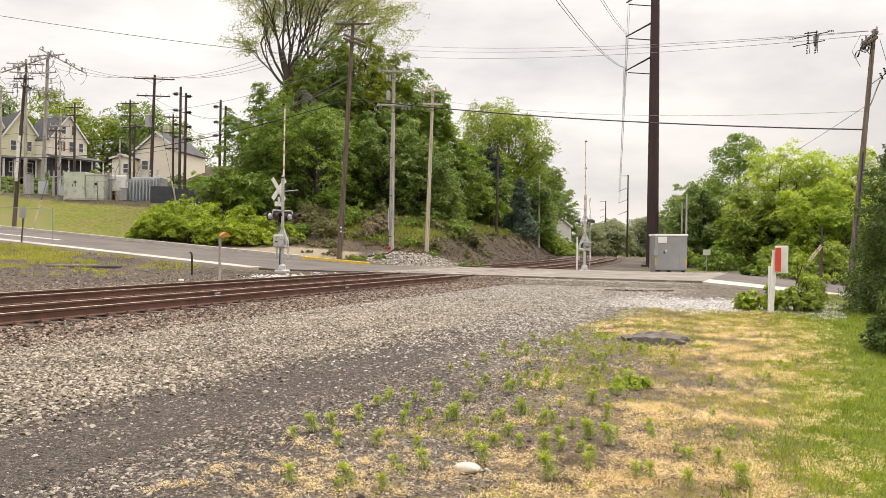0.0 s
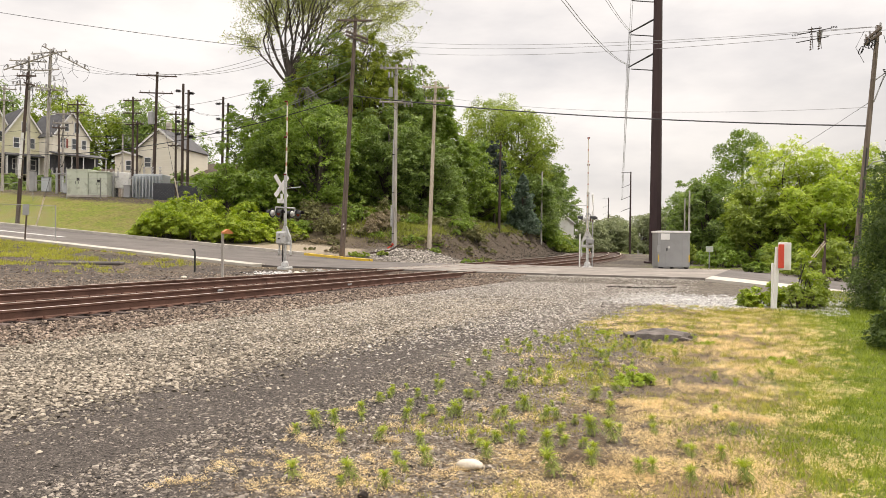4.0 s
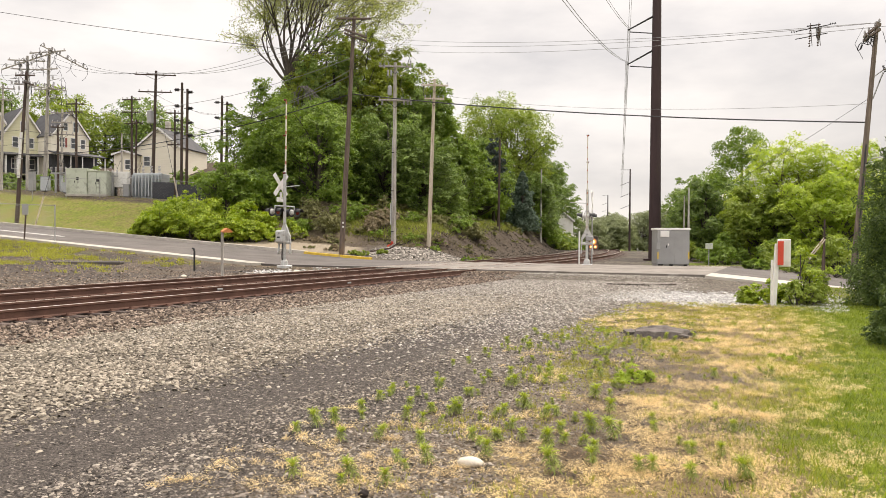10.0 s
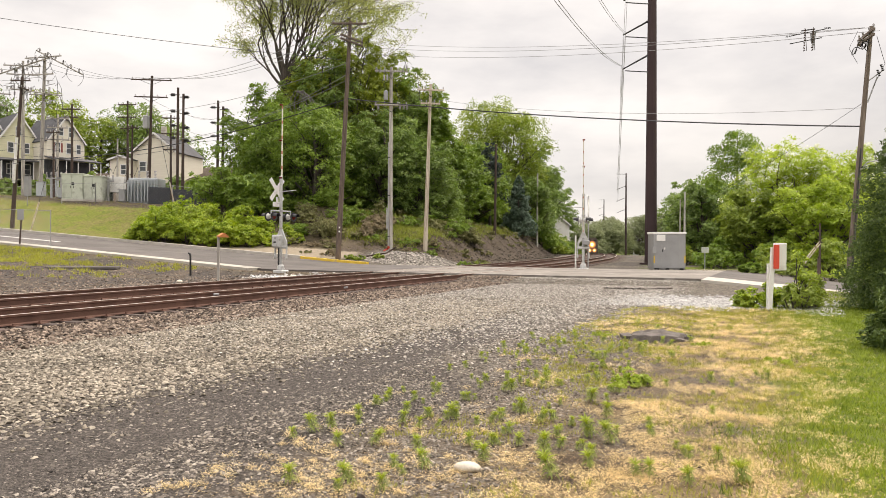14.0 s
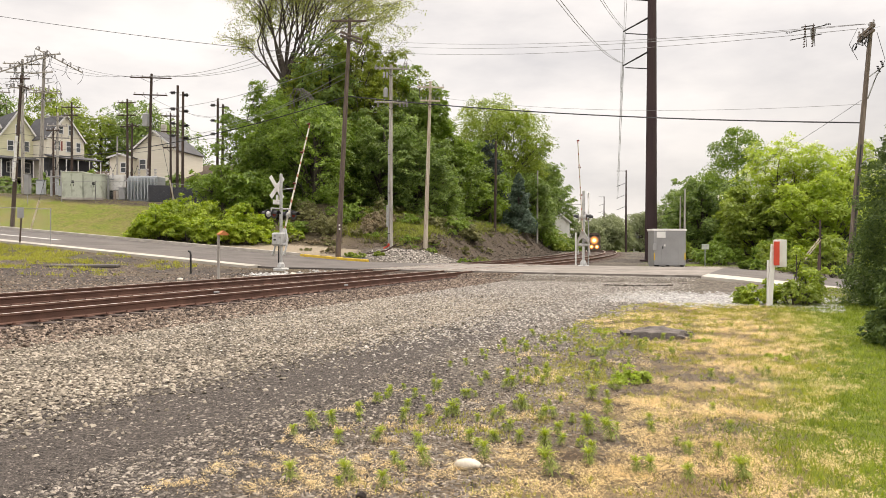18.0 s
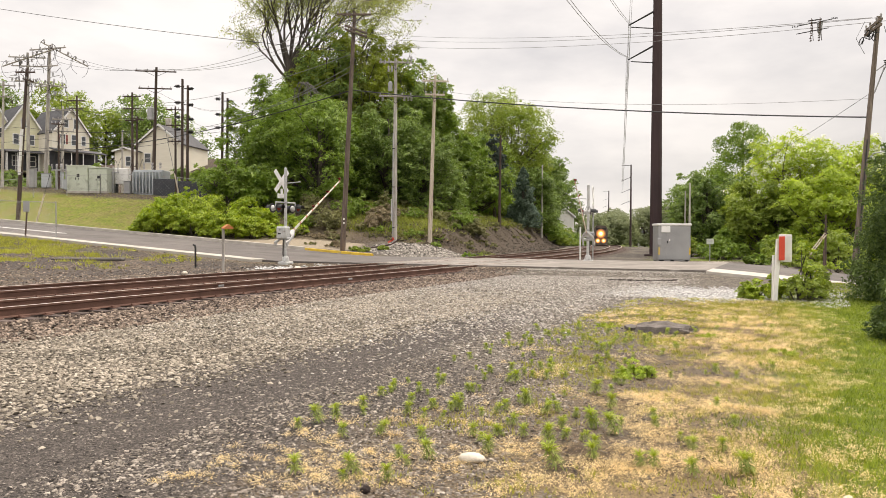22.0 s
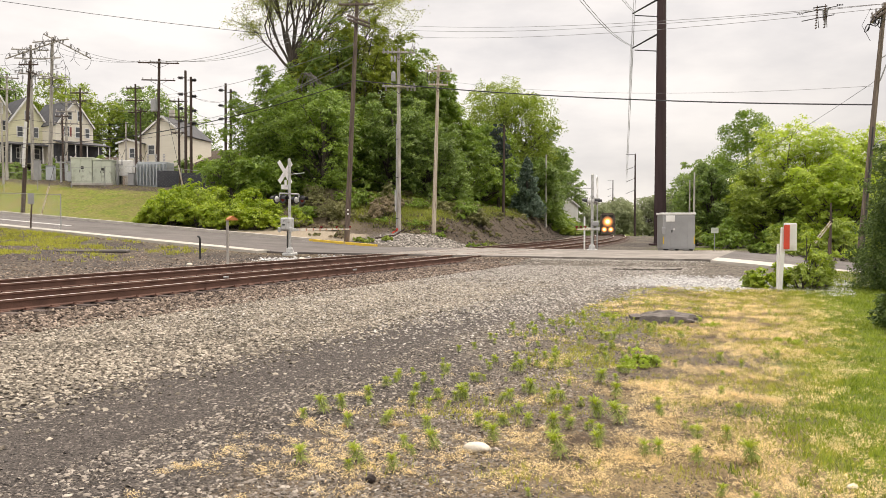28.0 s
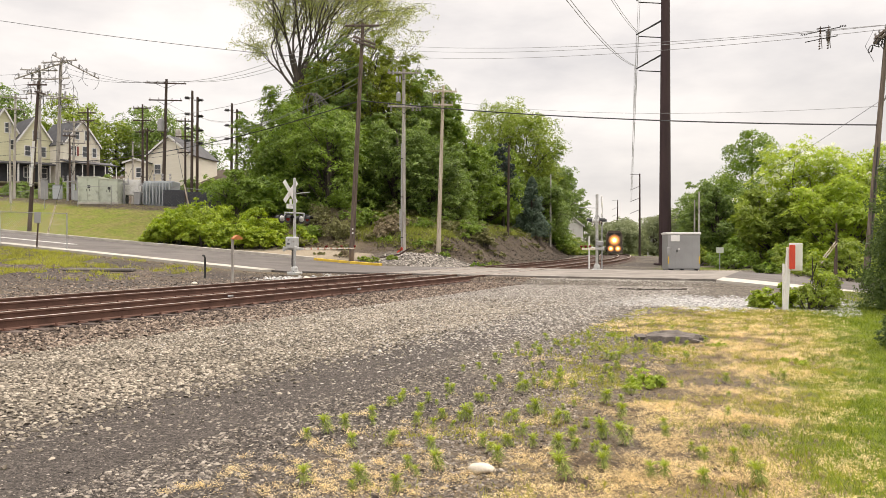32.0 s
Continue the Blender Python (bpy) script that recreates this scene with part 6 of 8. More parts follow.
# paired dark poles with stacked side insulators
def disc_pole(x, y, top, label):
    z0 = gz(x, y)
    h = top - z0
    th = thing("switch_pole", pose(x, y, z0), label, "utility pole", "paired substation poles")
    for dx, dh in ((-0.28, 0.0), (0.32, -0.7)):
        part("pole", Geo().tube([(dx, 0, -0.2), (dx + 0.1, 0, h + dh)], [0.17, 0.13], 9), M_POLE_D, th)
    for k, dz in enumerate((0.8, 2.6, 4.2, 5.6)):
        for sg in (-1, 1):
            g = Geo()
            for j in range(4):
                xx = sg * (0.55 + 0.12 * j)
                g.tube([(xx, 0, h - dz - 0.25 * (sg > 0)), (xx + sg * 0.05, 0, h - dz - 0.25 * (sg > 0))], [0.2, 0.12], 8)
            g.tube([(0, 0, h - dz - 0.25 * (sg > 0)), (sg * 1.1, 0, h - dz - 0.25 * (sg > 0))], 0.05, 6)
            part("insulator", g, M_IRON, th, "dark disc insulator string")


disc_pole(-29.3, 85, 18.7, "pair of dark poles with stacked disc insulators")
disc_pole(-26.3, 90, 18.2, "pair of dark poles with stacked disc insulators")
utility_pole(-41.8, 86, 17.0, M_POLE_D, "short dark pole in the substation", ((0.6, 2.0, 0), (1.5, 1.6, 0)), (0, 0), 0.16)
utility_pole(-45.5, 90, 16.5, M_POLE_G, "grey pole with switch arms in the substation", ((0.5, 2.4, 15), (1.6, 2.2, 15), (3.0, 2.6, 15)), (0.01, 0), 0.18)
utility_pole(-38.0, 92, 18.5, M_POLE_D, "dark pole with a transformer rack", ((0.5, 2.2, 0), (2.0, 2.2, 0), (3.4, 1.6, 0)), (0.0, 0), 0.17)
utility_pole(-31.0, 87, 16.0, M_POLE_D, "dark pole with switch arms", ((0.4, 2.0, 10), (2.2, 2.0, 10), (4.0, 1.6, 10)), (0.0, 0), 0.15)
utility_pole(-51.5, 88, 19.0, M_POLE_G, "grey pole at the edge of the substation", ((0.5, 2.6, 20), (1.8, 2.0, 20)), (0.02, 0), 0.18)
tk = thing("pole_transformer", pose(-32.95, 84.8, 14.15), "pale tank transformer hung on a dark pole", "transformer")
part("tank", Geo().tube([(0, 0, 0), (0, 0, 1.3), (0, 0, 1.4)], [0.38, 0.38, 0.2], 12), M_GALV, tk)
part("bushing", Geo().tube([(0.1, 0, 1.4), (0.1, 0, 1.8)], [0.09, 0.04], 8), M_INSUL, tk)
rng = np.random.default_rng(77)
for i in range(14):
    px = -48.5 + rng.uniform(-1.5, 4.5)
    pz = rng.uniform(16, 22.5)
    gear = thing("line_gear", pose(px, 87.7, pz, 0, 0, rng.uniform(-30, 30)), "switch blades and insulators on the substation poles", "line gear", "substation line gear")
    g = Geo()
    for j in range(4):
        g.tube([(0, -0.1, 0.1 * j), (0, -0.1, 0.1 * j + 0.05)], [0.13, 0.09], 7)
    part("insulator", g, M_INSUL, gear)
    part("blade", Geo().tube([(-0.6, -0.1, 0.45), (0.6, -0.1, 0.5 + rng.uniform(-0.3, 0.3))], 0.04, 5), M_GALV, gear)
    part("jumper", Geo().tube([(0.6, -0.1, 0.5), (1.0, -0.1, 0.9), (1.3, -0.1, 0.2), (1.2, -0.1, -1.2)], 0.025, 5), M_WIRE, gear)


for bx0, bz0, bx1, bz1 in ((-46.6, 23.4, -41.2, 20.6), (-51.0, 20.6, -45.0, 22.6), (-49.6, 19.0, -43.6, 18.2)):
    beam = thing("strain_beam", pose(bx0, 87.4, bz0), "slanting timber strain beam with insulators and jumper loops", "line gear", "substation line gear")
    dx, dz = bx1 - bx0, bz1 - bz0
    part("beam", Geo().tube([(0, 0, 0), (dx, 0, dz)], 0.08, 6), M_POLE_G, beam)
    for k in range(6):
        f = (k + 0.5) / 6
        part("insulator", PIN, M_INSUL, beam, m=pose(dx * f, -0.05, dz * f + 0.05) @ Matrix.Diagonal((2.2, 2.2, 2.0, 1)))
        g = Geo()
        a0 = (dx * f, -0.1, dz * f + 0.4)
        g.tube([(a0[0] + 0.55 * math.sin(t) * (1 if k % 2 else -1), -0.1, a0[2] - 0.5 + 0.6 * math.cos(t * 0.9) - 0.25 * t) for t in np.linspace(0, 3.4, 9)], 0.022, 5)
        part("jumper", g, M_WIRE, beam)


# ---- chain-link fences ----
def chain_fence(a, b, h, label, every=2.6, mesh=0.22, zs=None):
    ax, ay = a
    bx_, by = b
    ln = math.hypot(bx_ - ax, by - ay)
    n = max(2, int(ln / every) + 1)
    th = thing("chain_link_fence", pose(ax, ay, 0), label, "fence", "chain-link fences")
    pts = []
    for i in range(n):
        k = i / (n - 1)
        x, y = ax + (bx_ - ax) * k, ay + (by - ay) * k
        z = gz(x, y) if zs is None else zs[0] + (zs[1] - zs[0]) * k
        pts.append(Vector((x - ax, y - ay, z)))
        part("post", Geo().tube([pts[-1] - Vector((0, 0, 0.2)), pts[-1] + Vector((0, 0, h + 0.05))], 0.035, 7), M_GALV, th)
    part("top_rail", Geo().tube([p + Vector((0, 0, h)) for p in pts], 0.022, 6), M_GALV, th)
    g = Geo()
    for i in range(n - 1):
        p0, p1 = pts[i], pts[i + 1]
        w = (p1 - p0).length
        m = int(w / mesh)
        for j in range(-int(h / mesh), m):
            for up in (0, 1):
                x0, x1 = j * mesh, j * mesh + h
                c0, c1 = max(0.0, x0), min(w, x1)
                if c1 <= c0:
                    continue
                z0, z1 = c0 - x0, c1 - x0
                if up:
                    z0, z1 = h - z0, h - z1
                q0, q1 = p0.lerp(p1, c0 / w) + Vector((0, 0, z0)), p0.lerp(p1, c1 / w) + Vector((0, 0, z1))
                g.tube([q0, q1], 0.0035, 3, False)
    part("mesh", g, M_GALV, th, "thin diamond wire mesh")
    tagged(th.children[-1], kind="stuff")
    return th


chain_fence((-54, 79.5), (-36.5, 80.2), 2.1, "galvanised chain-link fence round the substation", 3.0, 0.35)
chain_fence((-36.5, 80.2), (-25.5, 83.5), 2.1, "chain-link fence with dark netting", 3.0, 0.35)
for k in range(3):
    x0 = -30.5 + 2.3 * k
    y0 = 82.2 + 0.62 * k
    tagged(part("privacy_screen", Geo().box((0, 0, 0.9), (2.2, 0.05, 1.8), Matrix.Rotation(radians(16), 4, "Z")), M_NET_SHADE, None, "", m=pose(x0, y0 - 0.1, gz(x0, y0))), "dark privacy netting on the fence", "fence screen", "fence screens")
chain_fence((-35.5, 51.5), (-25.2, 49.0), 2.5, "short chain-link fence beside the road", 5.0, 0.16, (1.3, 0.95))
lean = thing("leaning_post", pose(-27.2, 49.0, gz(-27.2, 49.0)), "dark leaning sign post by the fence", "sign post")
part("post", Geo().tube([(0, 0, -0.1), (0.16, 0, 2.4)], 0.05, 7), M_POLE_D, lean)
part("sign_back", Geo().box((0.1, -0.05, 2.05), (0.42, 0.03, 0.7)), M_GALV, lean, "small grey sign seen edge-on")
for x, y, dx in ((-37.0, 68.5, 0.75), (-27.0, 77.0, -0.55)):
    guy = thing("guy_guard", pose(x, y, gz(x, y)), "pale yellow guard on a slanting guy wire", "guy wire")
    part("guard", Geo().tube([(0, 0, 0), (dx, 0, 2.6)], 0.07, 7), M_POLE_T, guy)
    part("wire", Geo().tube([(dx, 0, 2.6), (dx * 3.4, 0, 9.0)], 0.02, 5), M_WIRE, guy)

# ---- houses up the hill ----
M_WALL_Y = surf("pale_yellow_siding", (0.62, 0.6, 0.39), (0.74, 0.71, 0.5), 0.4, 0.8, 0, 0.15, 12, 0.04, stretch=(1, 1, 12))
M_WALL_C = surf("cream_siding", (0.74, 0.69, 0.57), (0.84, 0.79, 0.67), 0.4, 0.8, 0, 0.15, 12, 0.04, stretch=(1, 1, 12))
M_ROOF = surf("slate_grey_shingles", (0.05, 0.05, 0.055), (0.1, 0.1, 0.105), 0.8, 0.85, 0, 0.4, 14, 0.1)
M_GLASS = surf("dark_window_glass", (0.05, 0.055, 0.06), (0.12, 0.13, 0.14), 0.5, 0.12, 0, 0.0, 5, 0.1)
M_SHUTTER = surf("red_shutter", (0.2, 0.055, 0.045), (0.28, 0.09, 0.07), 2, 0.7, 0, 0.1, 20, 0.0)


def gable_house(x, y, z0, w, d, eave, ridge, wall, label, windows, yaw=0.0, porch=None, chimney=None, over=0.3, shutters=False):
    """A gabled house, gable towards local -y. windows: (x, z, width, height) on the gable wall."""
    th = thing("house", pose(x, y, z0, 0, 0, yaw), label, "house", "houses on the hill")
    outline = ((-w / 2, 0), (w / 2, 0), (w / 2, eave), (0, ridge), (-w / 2, eave))
    part("wall", Geo().prism(outline, d, pose(0, d, 0, 90, 0, 0)), wall, th)
    a = math.atan2(ridge - eave, w / 2)
    ln = math.hypot(ridge - eave, w / 2) + over
    for sg in (-1, 1):
        g = Geo().box((0, 0, 0), (ln, d + 0.7, 0.16), ch=0.02)
        cx, cz = sg * math.cos(a) * (ln / 2), ridge - math.sin(a) * (ln / 2)
        rf = part("roof", g, M_ROOF, th, m=pose(cx, d / 2, cz + 0.12, 0, math.degrees(a) * sg, 0))
        bb = Geo().box((0, -(d + 0.7) / 2 - 0.03, -0.03), (ln, 0.05, 0.26))
        part("bargeboard", bb, M_WHITE, rf, "white trim along the gable")
    for wx, wz, ww, wh in windows:
        win = part("window", Geo().box((wx, -0.03, wz), (ww, 0.08, wh)), M_GLASS, th, "dark sash window")
        fr = Geo()
        for sg in (-1, 1):
            fr.box((wx + sg * (ww / 2 + 0.06), -0.06, wz), (0.13, 0.1, wh + 0.24))
            fr.box((wx, -0.06, wz + sg * (wh / 2 + 0.06)), (ww, 0.1, 0.13))
        fr.box((wx, -0.08, wz), (ww, 0.05, 0.07))
        part("window_frame", fr, M_WHITE, win, "white window frame")
        if shutters:
            for sg in (-1, 1):
                part("shutter", Geo().box((wx + sg * (ww / 2 + 0.3), -0.06, wz), (0.34, 0.05, wh)), M_SHUTTER, th, "red window shutter")
    if porch:
        pw, pd, ph, px = porch
        pr = part("porch_roof", Geo().box((px, -pd / 2, ph), (pw, pd + 0.3, 0.18), Matrix.Rotation(radians(12), 4, "X")), M_ROOF, th, "sloping porch roof")
        for k in range(5):
            part("porch_post", Geo().box((px - pw / 2 + 0.2 + k * (pw - 0.4) / 4, -pd + 0.15, ph / 2 - 0.15), (0.14, 0.14, ph - 0.3)), M_WHITE, th)
        # added dark sheet that paints the shade below the porch roof
        part("porch_back", Geo().box((px, -0.06, ph / 2), (pw, 0.05, ph - 0.4)), M_NET_SHADE, th, "dark panel painting the shade under the porch roof")
    if chimney:
        part("chimney", Geo().box((chimney[0], d * 0.5, chimney[1]), (0.7, 0.7, 2.2)), M_KERB, th, "pale chimney stack")
    return th


gable_house(-64.2, 130, 11.8, 6.6, 9, 6.6, 10.9, M_WALL_C, "cream two-storey house with a steep dark gable roof", ((-0.9, 8.4, 0.7, 1.4), (0.9, 8.4, 0.8, 1.6), (-1.5, 5.6, 0.8, 1.6), (0.5, 5.6, 0.8, 1.7), (2.2, 5.6, 0.7, 1.5)), 56, (8.6, 3.0, 3.6, 0.5))
for dx in (-2.2, -0.8):
    part("shutter", Geo().box((dx, -0.08, 5.6), (0.35, 0.05, 1.6)), M_SHUTTER, bpy.data.objects["house"], "red window shutter")
gable_house(-71.2, 128, 11.8, 5.8, 9, 6.8, 11.2, M_WALL_Y, "pale yellow house with a grey gable roof and porch", ((-1.2, 5.4, 0.8, 1.6), (1.2, 5.4, 0.8, 1.6), (0.0, 8.2, 0.7, 1.4), (-1.3, 1.8, 0.9, 1.6), (1.3, 1.8, 0.9, 1.6)), 46, (6.8, 2.4, 3.3, 0))
gable_house(-75.4, 126, 11.8, 5.6, 9, 7.2, 12.3, M_WALL_Y, "pale yellow house with a tall grey gable roof", ((0.6, 9.2, 0.8, 1.6), (-1.2, 6.4, 0.8, 1.6), (1.3, 6.4, 0.8, 1.6), (1.3, 2.0, 0.8, 1.6)), 46, (6.4, 2.2, 3.3, 0))
gable_house(-42.3, 112, 9.4, 7.0, 8.5, 5.2, 8.0, M_WALL_C, "cream house with a low grey roof above the substation", ((-1.8, 3.2, 0.9, 1.3),), -8, None, (-0.8, 8.6))
gable_house(-46.9, 111, 9.4, 3.2, 6, 4.0, 4.5, M_WALL_C, "cream house wing with a low roof", ((0.5, 2.6, 0.7, 1.3),), -4)
gable_house(22.8, 150, gz(23.7, 150) - 0.3, 5.2, 7, 5.4 - gz(23.7, 150), 7.4 - gz(23.7, 150), M_WHITE, "small white house among the trees above the cutting", ((-1.0, 5.0 - gz(23.7, 150), 0.8, 1.1),), 12)
gable_house(84.5, 322, gz(84.5, 322) - 0.2, 2.4, 5, 6.4, 8.0, M_WHITE, "far white house among distant trees", ((0, 4, 1, 1.4),), 10)

# ---- things between the road and the rails ----
mp = thing("marker_box", pose(-9.6, 32.7, gz(-9.6, 32.7)), "wooden post with a rusty orange peaked cap", "marker post")
part("post", Geo().box((0, 0, 0.95), (0.1, 0.1, 2.1)), M_POLE_G, mp)
M_ORANGE = surf("faded_orange_paint", (0.45, 0.15, 0.04), (0.6, 0.24, 0.08), 3, 0.7, 0, 0.2, 30, 0.0)
part("cap", Geo().prism(((-0.2, 0), (0.2, 0), (0.2, 0.06), (0, 0.2), (-0.2, 0.06)), 0.38, pose(0.06, 0.19, 1.97, 90, 0, 35)), M_ORANGE, mp, "faded orange wooden cap")
pipe = thing("vent_pipe", pose(-12.55, 38, gz(-12.55, 38)), "short black bent steel pipe", "pipe")
part("pipe", Geo().tube([(0, 0, -0.1), (0, 0, 1.0), (-0.04, 0, 1.12), (-0.12, 0, 1.14)], 0.05, 8), M_BLACK, pipe)
slab = thing("concrete_slab", pose(-18.6, 39.5, gz(-18.6, 39.5) - 0.02, 0, 0, 12), "low weathered concrete slab in the grass", "slab")
part("slab", Geo().box((0, 0, 0.05), (3.4, 1.0, 0.16), ch=0.04), M_ROAD, slab)
for x, y, z, r in ((-10.9, 31.6, 0, 0.13), (-7.2, 36.8, 0, 0.2), (-6.1, 37.0, 0, 0.16)):
    st = Geo().ball((0, 0, 0.08), r, 9, 6, 0.6)
    st.v = [(a * (1 + 0.2 * math.sin(5 * a + b * 9)), b * (1 + 0.25 * math.cos(7 * b + a * 3)), c) for a, b, c in st.v]
    tagged(part("boulder", st, M_COBBLE, None, m=pose(x, y, gz(x, y))), "pale rock beside the track", "rock", "pale rocks")
wp = Geo().tube([(0, 0, 0.05), (1.5, 0.3, 0.3), (2.2, 0.5, 0.75)], 0.06, 6)
tagged(part("fallen_board", wp, M_POLE_D, None, m=pose(-5.6, 56.5, gz(-5.6, 56.5) + 0.05)), "charred broken board on the rubble", "board")
flag = Geo().box((0, 0, 0), (0.55, 0.05, 0.1), Matrix.Rotation(radians(-30), 4, "Y")).box((0.1, 0, 0.1), (0.12, 0.05, 0.3), Matrix.Rotation(radians(20), 4, "Y"))
tagged(part("red_rag", flag, M_RED, None, m=pose(-4.1, 56.8, gz(-4.1, 56.8) + 0.6)), "red plastic piece on the rubble", "debris")
# ---- right of the road ----
sg_ = thing("small_sign", pose(17.35, 50, gz(17.35, 50)), "small pale green sign on a thin post", "sign")
part("post", Geo().tube([(0, 0, -0.1), (0, 0, 1.5)], 0.03, 6), M_GALV, sg_)
part("sign_plate", Geo().box((0, -0.04, 1.35), (0.48, 0.02, 0.36)), M_GREEN, sg_, "pale sign with unreadable writing")
for k in range(3):
    part("writing_bar", Geo().box((0, -0.055, 1.45 - 0.1 * k), (0.34 - 0.06 * k, 0.008, 0.03)), M_GREYBOX, sg_, "unreadable line of writing")
utility_pole(19.2, 60, 5.6, M_POLE_G, "short grey pole behind the signal cabinet", (), (0, 0), 0.1)
utility_pole(19.0, 60.5, 5.0, M_POLE_G, "short grey pole behind the signal cabinet", (), (0, 0), 0.08)
utility_pole(16.6, 33.3, 2.4, M_POLE_D, "dark wooden post by the lawn", (), (0, 0), 0.06)
utility_pole(15.4, 31.0, 0.9, M_POLE_D, "dark wooden post by the lawn", (), (0, 0), 0.06)
for k in range(2):
    tagged(part("leaning_plank", Geo().box((0, 0, 0), (0.95, 0.03, 0.035), Matrix.Rotation(radians(-52), 4, "Y")), M_POLE_T, None, m=pose(13.65 + 0.1 * k, 28 + 0.1 * k, 1.2 - 0.06 * k)), "pale plank leaning in the bushes", "plank", "leaning planks")
for i, (x, y, w, h) in enumerate(((8.35, 20.4, 0.75, 0.75), (9.35, 20.0, 1.1, 1.05), (9.75, 20.4, 0.8, 2.1), (10.2, 20.8, 0.8, 1.4), (9.0, 20.6, 0.7, 0.9), (8.2, 20.8, 0.6, 0.6))):
    shrub("garden_shrub", x, y, w, h, M_LEAF_LT if i % 2 else M_BUSH, "leafy green shrub beside the white marker post", 340 + i, 24, 110, 0.075, group="shrubs by the marker post")
for i, (x, y, w, h) in enumerate(((-62.5, 120, 5, 3.4), (-55.0, 117, 5, 3.0), (-68.5, 118, 5, 3.6), (-50.5, 100, 4, 2.6), (-57.5, 104, 5, 2.8), (-64.0, 104, 5, 3.0), (-46.5, 98, 3.5, 2.2))):
    shrub("garden_bush", x, y, w, h, M_LEAF if i % 2 else M_LEAF_DK, "dark green bush in front of the houses", 370 + i, 26, 90, 0.34, group="bushes by the houses")
for i, (x, y, top) in enumerate(((-49.8, 84.5, 15.2), (-43.6, 85.5, 14.0), (-36.9, 86.5, 13.2), (-34.9, 85.5, 14.6))):
    utility_pole(x, y, top, M_POLE_D if i % 2 else M_POLE_G, "plain wooden support pole in the substation", ((0.3, 1.4, 20 * i),) if i % 2 else (), (0.01 * (i - 1.5), 0), 0.14)
for i, (x, y, z) in enumerate(((-43.2, 84.2, 0), (-42.2, 84.4, 0), (-36.2, 82.6, 0), (-34.1, 83.2, 0))):
    th = thing("bus_support", pose(x, y, gz(x, y) - 0.1), "steel stand with ribbed insulators and looping bus bars", "bus support", "substation equipment")
    part("stand", Geo().box((0, 0, 1.1), (0.2, 0.2, 2.3)).box((0, 0, 2.25), (1.2, 0.16, 0.14)), M_GALV, th)
    for sx in (-0.5, 0, 0.5):
        g = Geo()
        for j in range(5):
            g.tube([(sx, 0, 2.35 + 0.12 * j), (sx, 0, 2.43 + 0.12 * j)], [0.12, 0.07], 8)
        part("insulator", g, M_INSUL, th)
    part("bus_bar", Geo().tube([(-0.5, 0, 3.0), (-0.3, -0.1, 3.5), (0, 0, 3.05), (0.3, -0.1, 3.6), (0.5, 0, 3.0), (0.9, -0.1, 3.9)], 0.035, 6), M_IRON, th)

# ---- loose stones ----
def scatter_stones(name, label, xs, ys, sizes, material, seed, flat=0.6, sink=0.35, chips=False):
    rng = np.random.default_rng(seed)
    n = len(xs)
    if chips:
        base = np.array([(1, 0, 0), (0, 1, 0), (-1, 0, 0), (0, -1, 0), (0, 0, 1)], float)
        fac = np.array([(0, 1, 4), (1, 2, 4), (2, 3, 4), (3, 0, 4)])
    else:
        base = np.array([(1, 0.7, -0.35), (-0.9, 0.75, -0.35), (-1, -0.7, -0.35), (0.9, -0.8, -0.35), (0.6, 0.35, 0.62), (-0.62, 0.3, 0.58), (0.0, -0.55, 0.6)], float)
        fac = np.array([(4, 5, 6), (0, 1, 5), (0, 5, 4), (1, 2, 5), (2, 6, 5), (2, 3, 6), (3, 0, 4), (3, 4, 6)])
    m = len(base)
    v = base[None] * rng.uniform(0.6, 1.25, (n, m, 1)) + rng.normal(0, 0.16, (n, m, 3))
    v[:, 4, :2] += rng.normal(0, 0.2, (n, 2))
    v[:, :, 2] *= flat
    a = rng.uniform(0, 2 * np.pi, n)
    t = rng.normal(0, 0.35, n)
    c, s_, ct, st = np.cos(a)[:, None], np.sin(a)[:, None], np.cos(t)[:, None], np.sin(t)[:, None]
    x0, y0, z0 = v[:, :, 0], v[:, :, 1], v[:, :, 2]
    y1, z1 = y0 * ct - z0 * st, y0 * st + z0 * ct
    x2, y2 = x0 * c - y1 * s_, x0 * s_ + y1 * c
    k = (np.asarray(sizes) / 2)[:, None]
    z = ground_z(xs, ys)[:, None] + k * flat * (1 - 2 * sink)
    verts = np.stack([np.asarray(xs)[:, None] + x2 * k, np.asarray(ys)[:, None] + y2 * k, z + z1 * k], -1).reshape(-1, 3)
    faces = (np.arange(n)[:, None, None] * m + fac[None]).reshape(-1, 3)
    ob = new(name, soup(name, verts, faces, material))
    return tagged(ob, label, "stones", kind="stuff")


def in_strip(n, s0, s1, p0, p1, seed, thin=None):
    rng = np.random.default_rng(seed)
    s, p = rng.uniform(s0, s1, n), rng.uniform(p0, p1, n)
    if thin is not None:
        keep = rng.uniform(size=n) < thin(s, p)
        s, p = s[keep], p[keep]
    return to_xy(s, p)


M_STONE = stony("ballast_stone", (0.13, 0.108, 0.082), (0.5, 0.44, 0.355), (0.33, 0.285, 0.222))
M_STONE_D = stony("dark_ballast_stone", (0.075, 0.062, 0.047), (0.42, 0.37, 0.295), (0.23, 0.198, 0.153))
M_STONE_G = stony("grey_crushed_stone", (0.13, 0.117, 0.103), (0.6, 0.555, 0.495), (0.4, 0.365, 0.32))
M_RUBBLE = stony("broken_grey_rock", (0.08, 0.072, 0.062), (0.54, 0.49, 0.43), (0.27, 0.243, 0.21))
